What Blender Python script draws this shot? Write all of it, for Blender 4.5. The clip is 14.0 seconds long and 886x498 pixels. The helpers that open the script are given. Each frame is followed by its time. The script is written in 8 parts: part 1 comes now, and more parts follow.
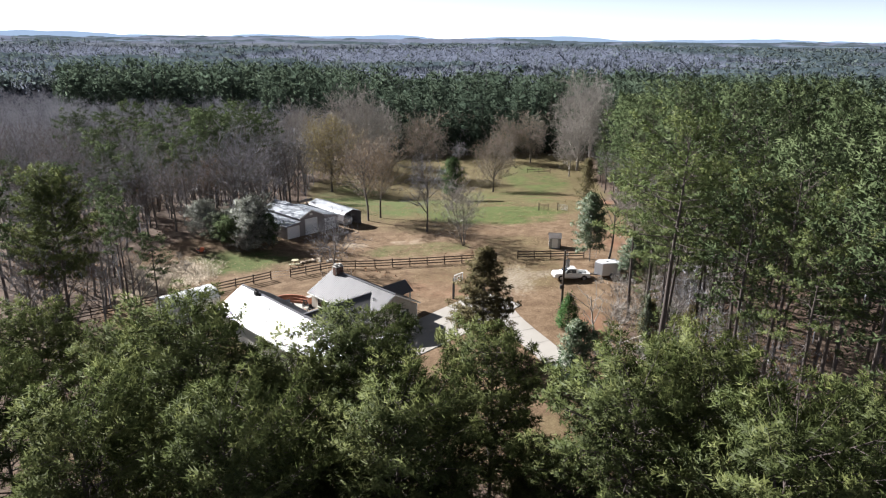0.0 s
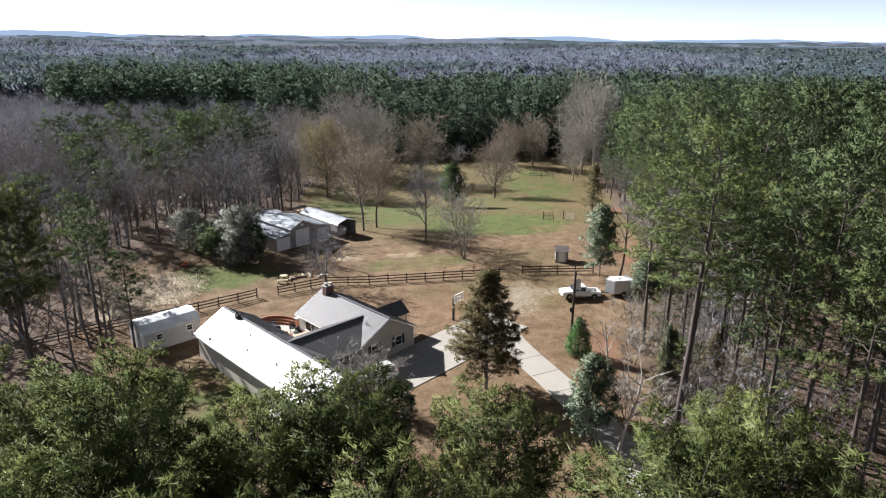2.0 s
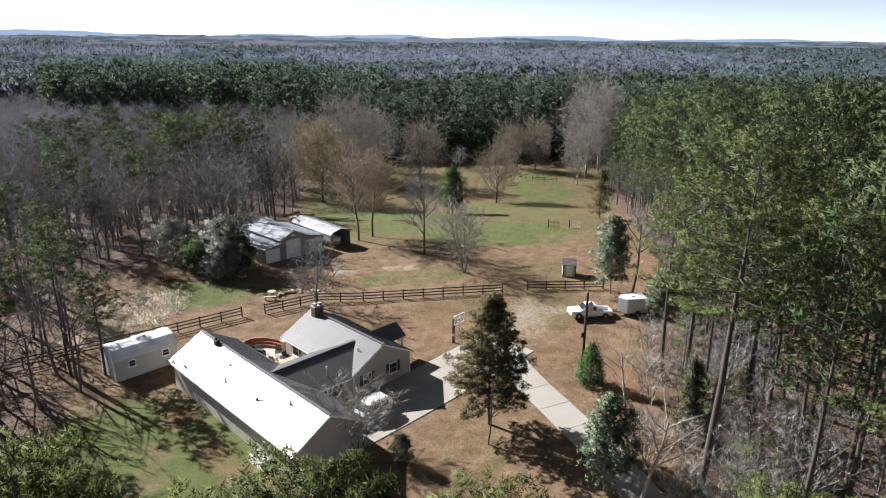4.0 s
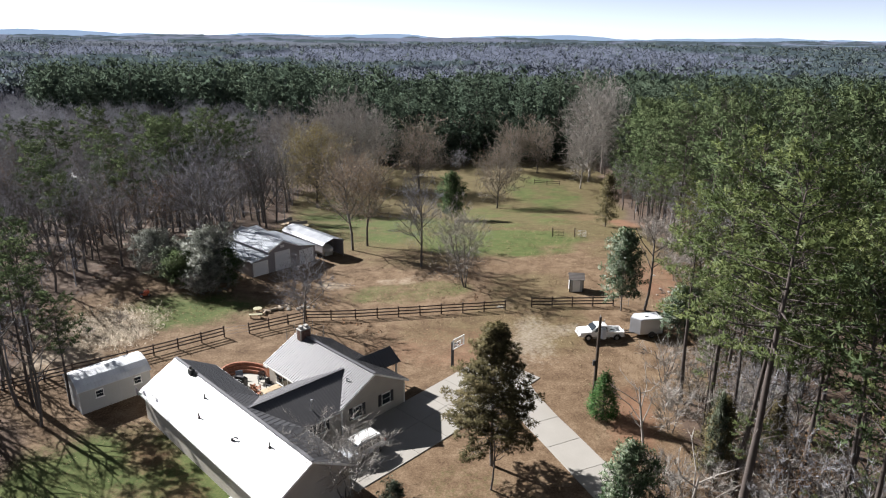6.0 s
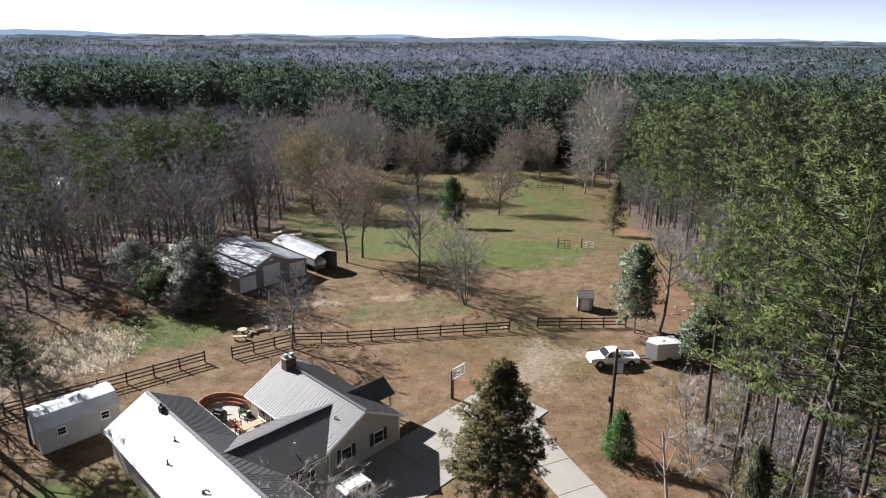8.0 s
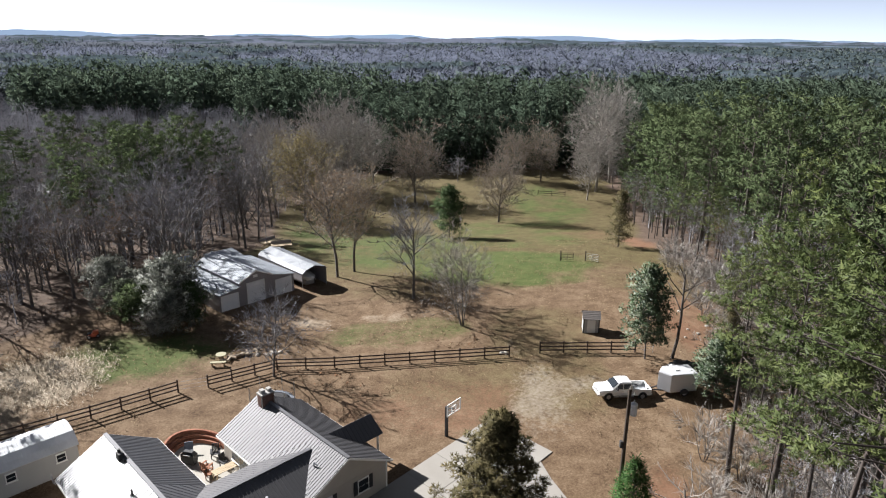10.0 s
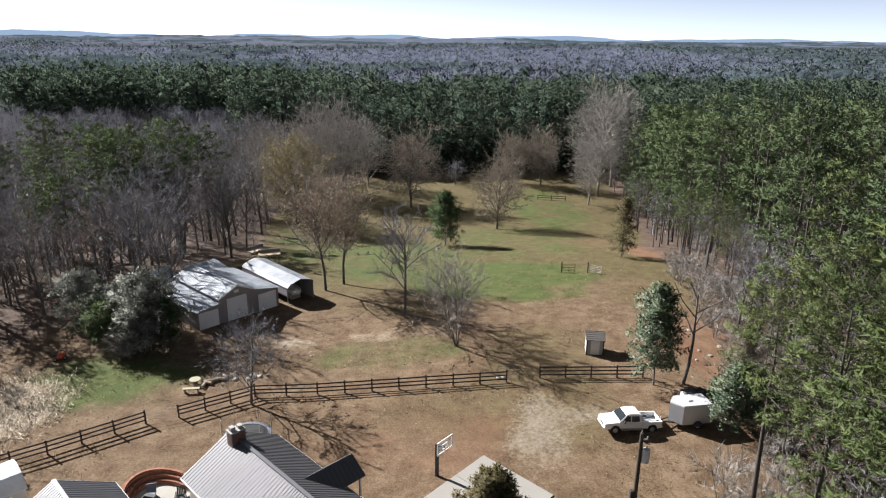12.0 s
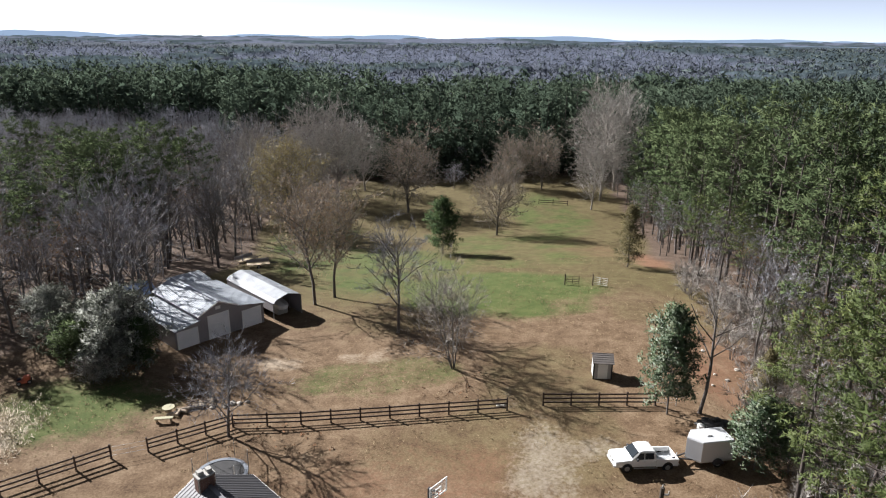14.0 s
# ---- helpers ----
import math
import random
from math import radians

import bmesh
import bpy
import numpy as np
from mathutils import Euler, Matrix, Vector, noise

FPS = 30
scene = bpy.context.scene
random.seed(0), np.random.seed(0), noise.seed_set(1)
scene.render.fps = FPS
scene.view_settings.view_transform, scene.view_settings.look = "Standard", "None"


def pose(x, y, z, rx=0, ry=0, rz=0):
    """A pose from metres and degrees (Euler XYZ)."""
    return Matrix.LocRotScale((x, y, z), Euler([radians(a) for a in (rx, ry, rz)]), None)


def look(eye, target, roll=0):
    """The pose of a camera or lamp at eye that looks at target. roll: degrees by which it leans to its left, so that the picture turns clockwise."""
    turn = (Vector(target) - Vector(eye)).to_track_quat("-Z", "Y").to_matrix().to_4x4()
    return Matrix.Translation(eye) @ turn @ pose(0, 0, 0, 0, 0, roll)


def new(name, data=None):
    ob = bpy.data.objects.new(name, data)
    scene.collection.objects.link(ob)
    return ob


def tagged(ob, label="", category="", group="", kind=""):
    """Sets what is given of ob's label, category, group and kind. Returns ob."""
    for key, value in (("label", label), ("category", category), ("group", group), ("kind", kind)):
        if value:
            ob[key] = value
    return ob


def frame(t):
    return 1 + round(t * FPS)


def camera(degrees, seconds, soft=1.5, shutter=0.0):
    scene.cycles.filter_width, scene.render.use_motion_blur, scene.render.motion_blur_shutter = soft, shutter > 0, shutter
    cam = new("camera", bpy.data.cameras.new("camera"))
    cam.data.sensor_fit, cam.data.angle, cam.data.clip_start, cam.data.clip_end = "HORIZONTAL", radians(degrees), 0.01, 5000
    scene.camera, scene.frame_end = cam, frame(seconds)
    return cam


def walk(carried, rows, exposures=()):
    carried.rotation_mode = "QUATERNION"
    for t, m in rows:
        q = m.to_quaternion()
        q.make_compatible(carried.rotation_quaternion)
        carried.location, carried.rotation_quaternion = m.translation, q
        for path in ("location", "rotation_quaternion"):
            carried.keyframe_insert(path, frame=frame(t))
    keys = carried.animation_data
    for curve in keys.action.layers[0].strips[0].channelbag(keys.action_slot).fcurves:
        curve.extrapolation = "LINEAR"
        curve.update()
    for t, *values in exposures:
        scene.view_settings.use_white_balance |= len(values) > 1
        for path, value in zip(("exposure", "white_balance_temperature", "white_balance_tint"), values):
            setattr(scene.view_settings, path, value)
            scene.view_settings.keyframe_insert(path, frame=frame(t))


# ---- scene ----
cam = camera(67.8, 14.0, 1.15)
PATH = [
    (0, (0.19, 1.161, 33.262), (0.196, 3.067, 32.654), 0.6),
    (0.5, (0.185, 2.894, 33.234), (0.191, 4.799, 32.626), 0.6),
    (1, (0.174, 4.647, 33.241), (0.179, 6.552, 32.633), 0.5),
    (1.5, (0.233, 6.414, 33.24), (0.239, 8.319, 32.632), 0.6),
    (2, (0.307, 8.169, 33.232), (0.313, 10.074, 32.624), 0.6),
    (2.5, (0.389, 9.87, 33.219), (0.395, 11.775, 32.611), 0.6),
    (3, (0.418, 11.502, 33.209), (0.424, 13.407, 32.6), 0.6),
    (5.5, (0.447, 19.429, 33.079), (0.451, 21.334, 32.469), 0.6),
    (6, (0.613, 20.938, 33.053), (0.619, 22.843, 32.442), 0.6),
    (6.5, (0.664, 22.4, 33.027), (0.669, 24.305, 32.417), 0.7),
    (7, (0.69, 23.874, 33.031), (0.695, 25.779, 32.421), 0.7),
    (7.5, (0.686, 25.481, 33.024), (0.691, 27.386, 32.414), 0.6),
    (8, (0.744, 27.094, 33.024), (0.749, 28.999, 32.414), 0.6),
    (10.5, (1.546, 34.425, 33.187), (1.551, 36.33, 32.578), 0.6),
    (11, (1.801, 35.795, 33.172), (1.805, 37.7, 32.562), 0.6),
    (11.5, (1.964, 37.208, 33.129), (1.969, 39.113, 32.52), 0.6),
    (12, (2.058, 38.552, 33.106), (2.064, 40.457, 32.497), 0.6),
    (12.5, (2.162, 39.961, 33.052), (2.167, 41.866, 32.444), 0.6),
    (13, (2.296, 41.333, 32.992), (2.301, 43.238, 32.383), 0.6),
    (13.5, (2.421, 42.615, 32.968), (2.426, 44.52, 32.359), 0.6),
    (14, (2.52, 43.929, 32.938), (2.526, 45.835, 32.33), 0.6),
]
EXPOSURE = 1.43
walk(cam, [(t, look(eye, target, roll)) for t, eye, target, roll in PATH],
     [(0, EXPOSURE + 0.26), (2.5, EXPOSURE + 0.17), (6, EXPOSURE + 0.05), (8, EXPOSURE), (14, EXPOSURE)])

# ---- daylight: clear winter noon, the sun low over the far left ----
SUN_AZ = Vector((-0.82, 0.572, 0)).normalized()
SUN_ELEV = radians(31.5)
SUN_WAY = Vector((SUN_AZ.x * math.cos(SUN_ELEV), SUN_AZ.y * math.cos(SUN_ELEV), math.sin(SUN_ELEV)))
sun_data = bpy.data.lights.new("sun", "SUN")
sun_data.energy, sun_data.angle, sun_data.color = 5.0, radians(0.53), (1.0, 0.978, 0.965)
sun = new("sun", sun_data)
sun.matrix_world = look((0, 0, 300), Vector((0, 0, 300)) - SUN_WAY)
world = bpy.data.worlds.new("sky")
scene.world = world
world.use_nodes = True
wn = world.node_tree.nodes
sky = wn.new("ShaderNodeTexSky")
sky.sky_type, sky.sun_disc = "NISHITA", False
sky.sun_elevation, sky.sun_rotation = SUN_ELEV, math.atan2(SUN_AZ.x, SUN_AZ.y)
sky.air_density, sky.dust_density, sky.ozone_density, sky.altitude = 0.20, 0.10, 0.8, 200
wn["Background"].inputs[1].default_value = 0.075
haze = wn.new("ShaderNodeHueSaturation")  # thin white winter haze
haze.inputs["Saturation"].default_value = 0.5
world.node_tree.links.new(sky.outputs[0], haze.inputs["Color"])
world.node_tree.links.new(haze.outputs[0], wn["Background"].inputs[0])

# ---- materials ----
def rgba(c):
    return (*c, 1.0)


def surface(name, c1, c2, scale=2.0, rough=0.8, metal=0.0, bump=0.15, fine=30.0, stain=0.35, spec=0.4, vary=0.0):
    """A procedural surface: broad stains, fine grain and relief; vary: difference from piece to piece."""
    m = bpy.data.materials.new(name)
    m.use_nodes = True
    N, L = m.node_tree.nodes, m.node_tree.links
    bs = N["Principled BSDF"]
    tc = N.new("ShaderNodeTexCoord")
    big, small = N.new("ShaderNodeTexNoise"), N.new("ShaderNodeTexNoise")
    for n, s in ((big, scale), (small, fine)):
        n.inputs["Scale"].default_value, n.inputs["Detail"].default_value = s, 6
        L.new(tc.outputs["Object"], n.inputs["Vector"])
    ramp = N.new("ShaderNodeValToRGB")
    ramp.color_ramp.elements[0].position, ramp.color_ramp.elements[1].position = 0.5 - stain, 0.5 + stain
    ramp.color_ramp.elements[0].color, ramp.color_ramp.elements[1].color = rgba(c1), rgba(c2)
    mix = N.new("ShaderNodeMath")
    mix.operation = "MULTIPLY_ADD"
    mix.inputs[1].default_value = 0.35
    L.new(small.outputs["Fac"], mix.inputs[0])
    half = N.new("ShaderNodeMath")
    half.operation = "MULTIPLY_ADD"
    half.inputs[1].default_value, half.inputs[2].default_value = 0.65, 0.0
    L.new(big.outputs["Fac"], half.inputs[0])
    L.new(half.outputs[0], mix.inputs[2])
    out = mix
    if vary:
        oi = N.new("ShaderNodeObjectInfo")
        add = N.new("ShaderNodeMath")
        add.operation = "MULTIPLY_ADD"
        add.inputs[1].default_value = vary
        L.new(oi.outputs["Random"], add.inputs[0])
        L.new(mix.outputs[0], add.inputs[2])
        sub = N.new("ShaderNodeMath")
        sub.operation = "SUBTRACT"
        sub.inputs[1].default_value = vary / 2
        L.new(add.outputs[0], sub.inputs[0])
        out = sub
    L.new(out.outputs[0], ramp.inputs[0])
    L.new(ramp.outputs[0], bs.inputs["Base Color"])
    bs.inputs["Roughness"].default_value, bs.inputs["Metallic"].default_value = rough, metal
    bs.inputs["Specular IOR Level"].default_value = spec
    if bump:
        b = N.new("ShaderNodeBump")
        b.inputs["Strength"].default_value, b.inputs["Distance"].default_value = bump, 0.03
        L.new(small.outputs["Fac"], b.inputs["Height"])
        L.new(b.outputs[0], bs.inputs["Normal"])
    return m


def foliage(name, dark, mid, light, through_light=0.3, vary=0.35, gloss=0.006):
    """Leaves or needles: a tint for every tuft, another for every tree; some light shines through."""
    m = bpy.data.materials.new(name)
    m.use_nodes = True
    N, L = m.node_tree.nodes, m.node_tree.links
    N.remove(N["Principled BSDF"])
    at = N.new("ShaderNodeAttribute")
    at.attribute_name = "tint"
    oi = N.new("ShaderNodeObjectInfo")
    ma = N.new("ShaderNodeMath")
    ma.operation = "MULTIPLY_ADD"
    ma.inputs[1].default_value = vary
    L.new(oi.outputs["Random"], ma.inputs[0])
    L.new(at.outputs["Fac"], ma.inputs[2])
    ramp = N.new("ShaderNodeValToRGB")
    e = ramp.color_ramp.elements
    e[0].position, e[1].position = 0.0, 1.0 + vary
    e[0].color, e[1].color = rgba(dark), rgba(light)
    k = e.new((1 + vary) / 2)
    k.color = rgba(mid)
    L.new(ma.outputs[0], ramp.inputs[0])
    di, tr, gl = N.new("ShaderNodeBsdfDiffuse"), N.new("ShaderNodeBsdfTranslucent"), N.new("ShaderNodeBsdfGlossy")
    gl.inputs["Roughness"].default_value = 0.5
    gl.inputs["Color"].default_value = (1, 1, 1, 1)
    m1, m2 = N.new("ShaderNodeMixShader"), N.new("ShaderNodeMixShader")
    m1.inputs[0].default_value, m2.inputs[0].default_value = through_light, gloss
    L.new(ramp.outputs[0], di.inputs[0])
    L.new(ramp.outputs[0], tr.inputs[0])
    L.new(di.outputs[0], m1.inputs[1])
    L.new(tr.outputs[0], m1.inputs[2])
    L.new(m1.outputs[0], m2.inputs[1])
    L.new(gl.outputs[0], m2.inputs[2])
    L.new(m2.outputs[0], N["Material Output"].inputs[0])
    return m


M_NEEDLE = foliage("pine_needles", (0.034, 0.050, 0.019), (0.070, 0.091, 0.033), (0.112, 0.131, 0.049), 0.24, 0.35)
M_NEEDLE_NEAR = foliage("foreground_needles", (0.029, 0.038, 0.014), (0.066, 0.083, 0.029), (0.122, 0.137, 0.050), 0.22, 0.30)
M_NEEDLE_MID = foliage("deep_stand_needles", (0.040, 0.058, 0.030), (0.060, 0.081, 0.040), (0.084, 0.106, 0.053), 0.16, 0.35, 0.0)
# far needles are greyed and blued, with haze worked into the green
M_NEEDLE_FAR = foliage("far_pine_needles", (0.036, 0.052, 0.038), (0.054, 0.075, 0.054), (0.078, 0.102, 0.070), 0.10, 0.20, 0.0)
M_SILVERLEAF = foliage("silver_grey_leaves", (0.050, 0.060, 0.042), (0.165, 0.176, 0.145), (0.380, 0.388, 0.345), 0.2, 0.2, 0.02)
M_BUSHGREEN = foliage("dark_bushy_leaves", (0.024, 0.048, 0.019), (0.048, 0.078, 0.030), (0.088, 0.120, 0.052), 0.2, 0.2)
M_CEDAR = foliage("cedar_sprays", (0.050, 0.047, 0.022), (0.095, 0.083, 0.039), (0.158, 0.130, 0.068), 0.22, 0.2)
M_SPRUCE = foliage("spruce_needles", (0.024, 0.056, 0.016), (0.044, 0.096, 0.028), (0.078, 0.140, 0.044), 0.2, 0.2)
M_MAGNOLIA = foliage("magnolia_leaves", (0.020, 0.043, 0.017), (0.043, 0.075, 0.031), (0.128, 0.153, 0.089), 0.15, 0.2, 0.03)
M_HOLLY = foliage("pale_evergreen_leaves", (0.038, 0.051, 0.030), (0.072, 0.089, 0.055), (0.170, 0.187, 0.145), 0.15, 0.2)
M_SHRUB = foliage("bright_shrub_leaves", (0.048, 0.066, 0.028), (0.081, 0.113, 0.048), (0.135, 0.161, 0.081), 0.2, 0.2)
M_RUST = foliage("dry_brown_leaves", (0.094, 0.054, 0.029), (0.158, 0.094, 0.049), (0.230, 0.151, 0.086), 0.3, 0.3)
M_TANLEAF = foliage("tan_leaves", (0.188, 0.131, 0.086), (0.270, 0.199, 0.135), (0.345, 0.270, 0.188), 0.3, 0.3)
M_YELLOWLEAF = foliage("dull_yellow_leaves", (0.170, 0.142, 0.066), (0.265, 0.222, 0.112), (0.365, 0.312, 0.172), 0.3, 0.3)
# grey twigs; the slight blue cast puts haze over the wood into the colour
M_TWIG = foliage("bare_twigs", (0.110, 0.110, 0.120), (0.225, 0.225, 0.244), (0.380, 0.380, 0.405), 0.0, 0.6, 0.0)
M_TWIG_PALE = foliage("pale_bare_twigs", (0.20, 0.184, 0.168), (0.30, 0.28, 0.258), (0.40, 0.375, 0.35), 0.0, 0.2, 0.0)
M_TWIG_TAN = foliage("tan_bare_twigs", (0.18, 0.158, 0.134), (0.28, 0.25, 0.218), (0.38, 0.345, 0.31), 0.0, 0.2, 0.0)
M_BARK = surface("pine_bark", (0.038, 0.030, 0.026), (0.097, 0.080, 0.072), 1.5, 0.95, 0, 0.5, 18)
M_GREYBARK = surface("grey_bark", (0.070, 0.060, 0.055), (0.160, 0.143, 0.132), 1.5, 0.95, 0, 0.4, 22)
M_PALEBARK = surface("pale_bark", (0.208, 0.184, 0.164), (0.352, 0.320, 0.288), 1.2, 0.9, 0, 0.4, 20)
# M_ROOF's metal again; the missing sun glint is put into a darker colour
M_ROOF_DIMMED = surface("dimmed_ribbed_metal_roof", (0.080, 0.079, 0.085), (0.112, 0.110, 0.116), 0.6, 0.6, 0.3, 0.03, 25, 0.5, 0.4)
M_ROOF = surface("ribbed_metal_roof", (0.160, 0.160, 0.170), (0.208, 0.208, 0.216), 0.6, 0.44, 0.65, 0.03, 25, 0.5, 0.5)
M_BARNROOF = surface("weathered_metal_roof", (0.22, 0.245, 0.285), (0.42, 0.45, 0.49), 0.7, 0.7, 0.1, 0.05, 12, 0.28)
M_CARPORT = surface("dull_white_metal_roof", (0.20, 0.22, 0.25), (0.42, 0.44, 0.47), 0.7, 0.6, 0.05, 0.04, 14, 0.22)
M_WHITEROOF = surface("white_metal_roof", (0.42, 0.44, 0.47), (0.66, 0.675, 0.70), 0.9, 0.6, 0.05, 0.04, 14, 0.28)
M_SIDING = surface("grey_beige_siding", (0.352, 0.320, 0.280), (0.432, 0.400, 0.352), 0.8, 0.7, 0, 0.05, 20)
M_SHEDWALL = surface("grey_painted_boards", (0.352, 0.352, 0.344), (0.432, 0.432, 0.424), 0.9, 0.7, 0, 0.08, 18)
M_BARNWALL = surface("grey_metal_siding", (0.230, 0.212, 0.218), (0.307, 0.287, 0.294), 0.7, 0.6, 0.1, 0.06, 15)
M_TRIM = surface("white_trim", (0.70, 0.70, 0.68), (0.82, 0.82, 0.80), 2, 0.6, 0, 0.02, 30)
M_DOOR = surface("white_panel_door", (0.66, 0.67, 0.69), (0.80, 0.80, 0.81), 1.5, 0.5, 0, 0.02, 25)
M_DARKTRIM = surface("dark_shutter", (0.018, 0.018, 0.022), (0.04, 0.04, 0.045), 3, 0.6, 0, 0.05, 30)
M_PIPE = surface("dark_rubber_pipe", (0.02, 0.02, 0.02), (0.05, 0.05, 0.05), 3, 0.6, 0, 0.02, 30)
M_BRICK = surface("red_brick", (0.20, 0.080, 0.050), (0.36, 0.165, 0.105), 4, 0.9, 0, 0.2, 40, 0.3, 0.3, 0.4)
M_DKBRICK = surface("dark_brown_brick", (0.10, 0.055, 0.045), (0.20, 0.115, 0.09), 4, 0.9, 0, 0.2, 40, 0.3, 0.3, 0.4)
M_MORTAR = surface("mortar", (0.40, 0.36, 0.31), (0.52, 0.48, 0.42), 4, 0.95, 0, 0.2, 40)
M_CAP = surface("pale_stone_cap", (0.289, 0.278, 0.262), (0.367, 0.357, 0.336), 3, 0.8, 0, 0.1, 30)
M_CONCRETE = surface("worn_concrete", (0.220, 0.205, 0.182), (0.325, 0.308, 0.282), 0.35, 0.9, 0, 0.12, 14, 0.4, 0.3, 0.12)
M_PATIO = surface("patio_concrete", (0.281, 0.269, 0.234), (0.406, 0.382, 0.343), 0.6, 0.9, 0, 0.1, 18)
M_FENCE = surface("dark_brown_fence_paint", (0.032, 0.022, 0.018), (0.075, 0.050, 0.038), 2, 0.8, 0, 0.2, 30)
M_POLE = surface("creosoted_pole", (0.035, 0.026, 0.020), (0.080, 0.060, 0.045), 2, 0.9, 0, 0.25, 30)
M_STEEL = surface("galvanised_steel", (0.48, 0.49, 0.50), (0.62, 0.63, 0.64), 3, 0.4, 0.8, 0.03, 25)
M_PAINT = surface("white_car_paint", (0.76, 0.76, 0.755), (0.82, 0.82, 0.815), 1, 0.22, 0, 0.0, 20, 0.4, 0.6)
M_SILVER = surface("pale_silver_car_paint", (0.50, 0.52, 0.55), (0.58, 0.60, 0.63), 1, 0.25, 0.3, 0.0, 20, 0.4, 0.6)
M_TYRE = surface("tyre_rubber", (0.012, 0.012, 0.012), (0.03, 0.03, 0.03), 5, 0.85, 0, 0.1, 40)
M_RIM = surface("alloy_rim", (0.45, 0.45, 0.46), (0.6, 0.6, 0.61), 5, 0.35, 0.8, 0.0, 40)
M_CHROME = surface("dull_chrome", (0.5, 0.5, 0.5), (0.62, 0.62, 0.62), 4, 0.3, 0.9, 0.0, 30)
M_LAMPGLASS = surface("headlamp_plastic", (0.6, 0.6, 0.6), (0.75, 0.75, 0.75), 4, 0.15, 0, 0, 30)
M_REDLAMP = surface("red_lamp_plastic", (0.30, 0.012, 0.01), (0.4, 0.02, 0.015), 4, 0.2, 0, 0, 30)
M_BEDLINER = surface("grey_bed_liner", (0.34, 0.36, 0.38), (0.50, 0.52, 0.54), 2, 0.6, 0, 0.1, 30)
M_TRAILER = surface("pale_grey_trailer_sheet", (0.448, 0.456, 0.476), (0.544, 0.552, 0.574), 1, 0.4, 0.1, 0.02, 20)
M_WOODTABLE = surface("weathered_tan_wood", (0.34, 0.26, 0.17), (0.50, 0.41, 0.29), 2, 0.85, 0, 0.2, 25)
M_REDWOOD = surface("red_brown_wood", (0.22, 0.09, 0.05), (0.34, 0.16, 0.09), 3, 0.8, 0, 0.2, 30)
M_LOG = surface("cut_log", (0.224, 0.179, 0.134), (0.470, 0.392, 0.302), 2, 0.95, 0, 0.3, 18, 0.35, 0.3, 0.4)
M_LOGEND = surface("pale_cut_wood", (0.384, 0.320, 0.224), (0.496, 0.440, 0.336), 5, 0.9, 0, 0.2, 30)
M_YELLOW = surface("faded_yellow_paint", (0.26, 0.245, 0.15), (0.36, 0.34, 0.23), 3, 0.7, 0, 0.1, 30)
M_BLUETARP = surface("blue_tarpaulin", (0.10, 0.16, 0.30), (0.22, 0.30, 0.46), 1.2, 0.55, 0, 0.3, 8)
M_ORANGE = surface("orange_red_plastic", (0.50, 0.11, 0.05), (0.66, 0.17, 0.08), 3, 0.6, 0, 0.1, 20)
M_SHINGLE = surface("grey_shingle", (0.104, 0.092, 0.088), (0.192, 0.172, 0.160), 2.5, 0.95, 0, 0.4, 30)
M_BLACKMAT = surface("black_jumping_mat", (0.015, 0.015, 0.016), (0.035, 0.035, 0.038), 3, 0.8, 0, 0.05, 40)
M_BLUEPAD = surface("blue_grey_vinyl_pad", (0.12, 0.14, 0.17), (0.20, 0.22, 0.26), 3, 0.6, 0, 0.05, 40)
M_STONE = surface("pale_field_stone", (0.272, 0.248, 0.216), (0.448, 0.424, 0.384), 2, 0.95, 0, 0.4, 18, 0.35, 0.3, 0.4)
M_BLACKJUNK = surface("black_plastic_sheet", (0.015, 0.015, 0.016), (0.05, 0.05, 0.052), 2, 0.6, 0, 0.4, 8)
M_FARWALL = surface("dull_far_wall", (0.30, 0.28, 0.27), (0.42, 0.40, 0.38), 1, 0.9, 0, 0.05, 12)


def glass_dark(name):
    m = bpy.data.materials.new(name)
    m.use_nodes = True
    b = m.node_tree.nodes["Principled BSDF"]
    b.inputs["Base Color"].default_value = (0.02, 0.025, 0.03, 1)
    b.inputs["Roughness"].default_value = 0.06
    b.inputs["Specular IOR Level"].default_value = 0.6
    return m


M_GLASS = glass_dark("tinted_glass")


def clear_sheet(name):
    m = bpy.data.materials.new(name)
    m.use_nodes = True
    N, L = m.node_tree.nodes, m.node_tree.links
    tr, mx = N.new("ShaderNodeBsdfTransparent"), N.new("ShaderNodeMixShader")
    N["Principled BSDF"].inputs["Base Color"].default_value = (0.6, 0.62, 0.64, 1)
    N["Principled BSDF"].inputs["Roughness"].default_value = 0.15
    mx.inputs[0].default_value = 0.22
    L.new(tr.outputs[0], mx.inputs[1])
    L.new(N["Principled BSDF"].outputs[0], mx.inputs[2])
    L.new(mx.outputs[0], N["Material Output"].inputs[0])
    return m


M_CLEAR = clear_sheet("clear_acrylic")

# ---- lie of the land ----
def smooth(a, b, v):
    t = np.clip((np.asarray(v, float) - a) / (b - a), 0, 1)
    return t * t * (3 - 2 * t)


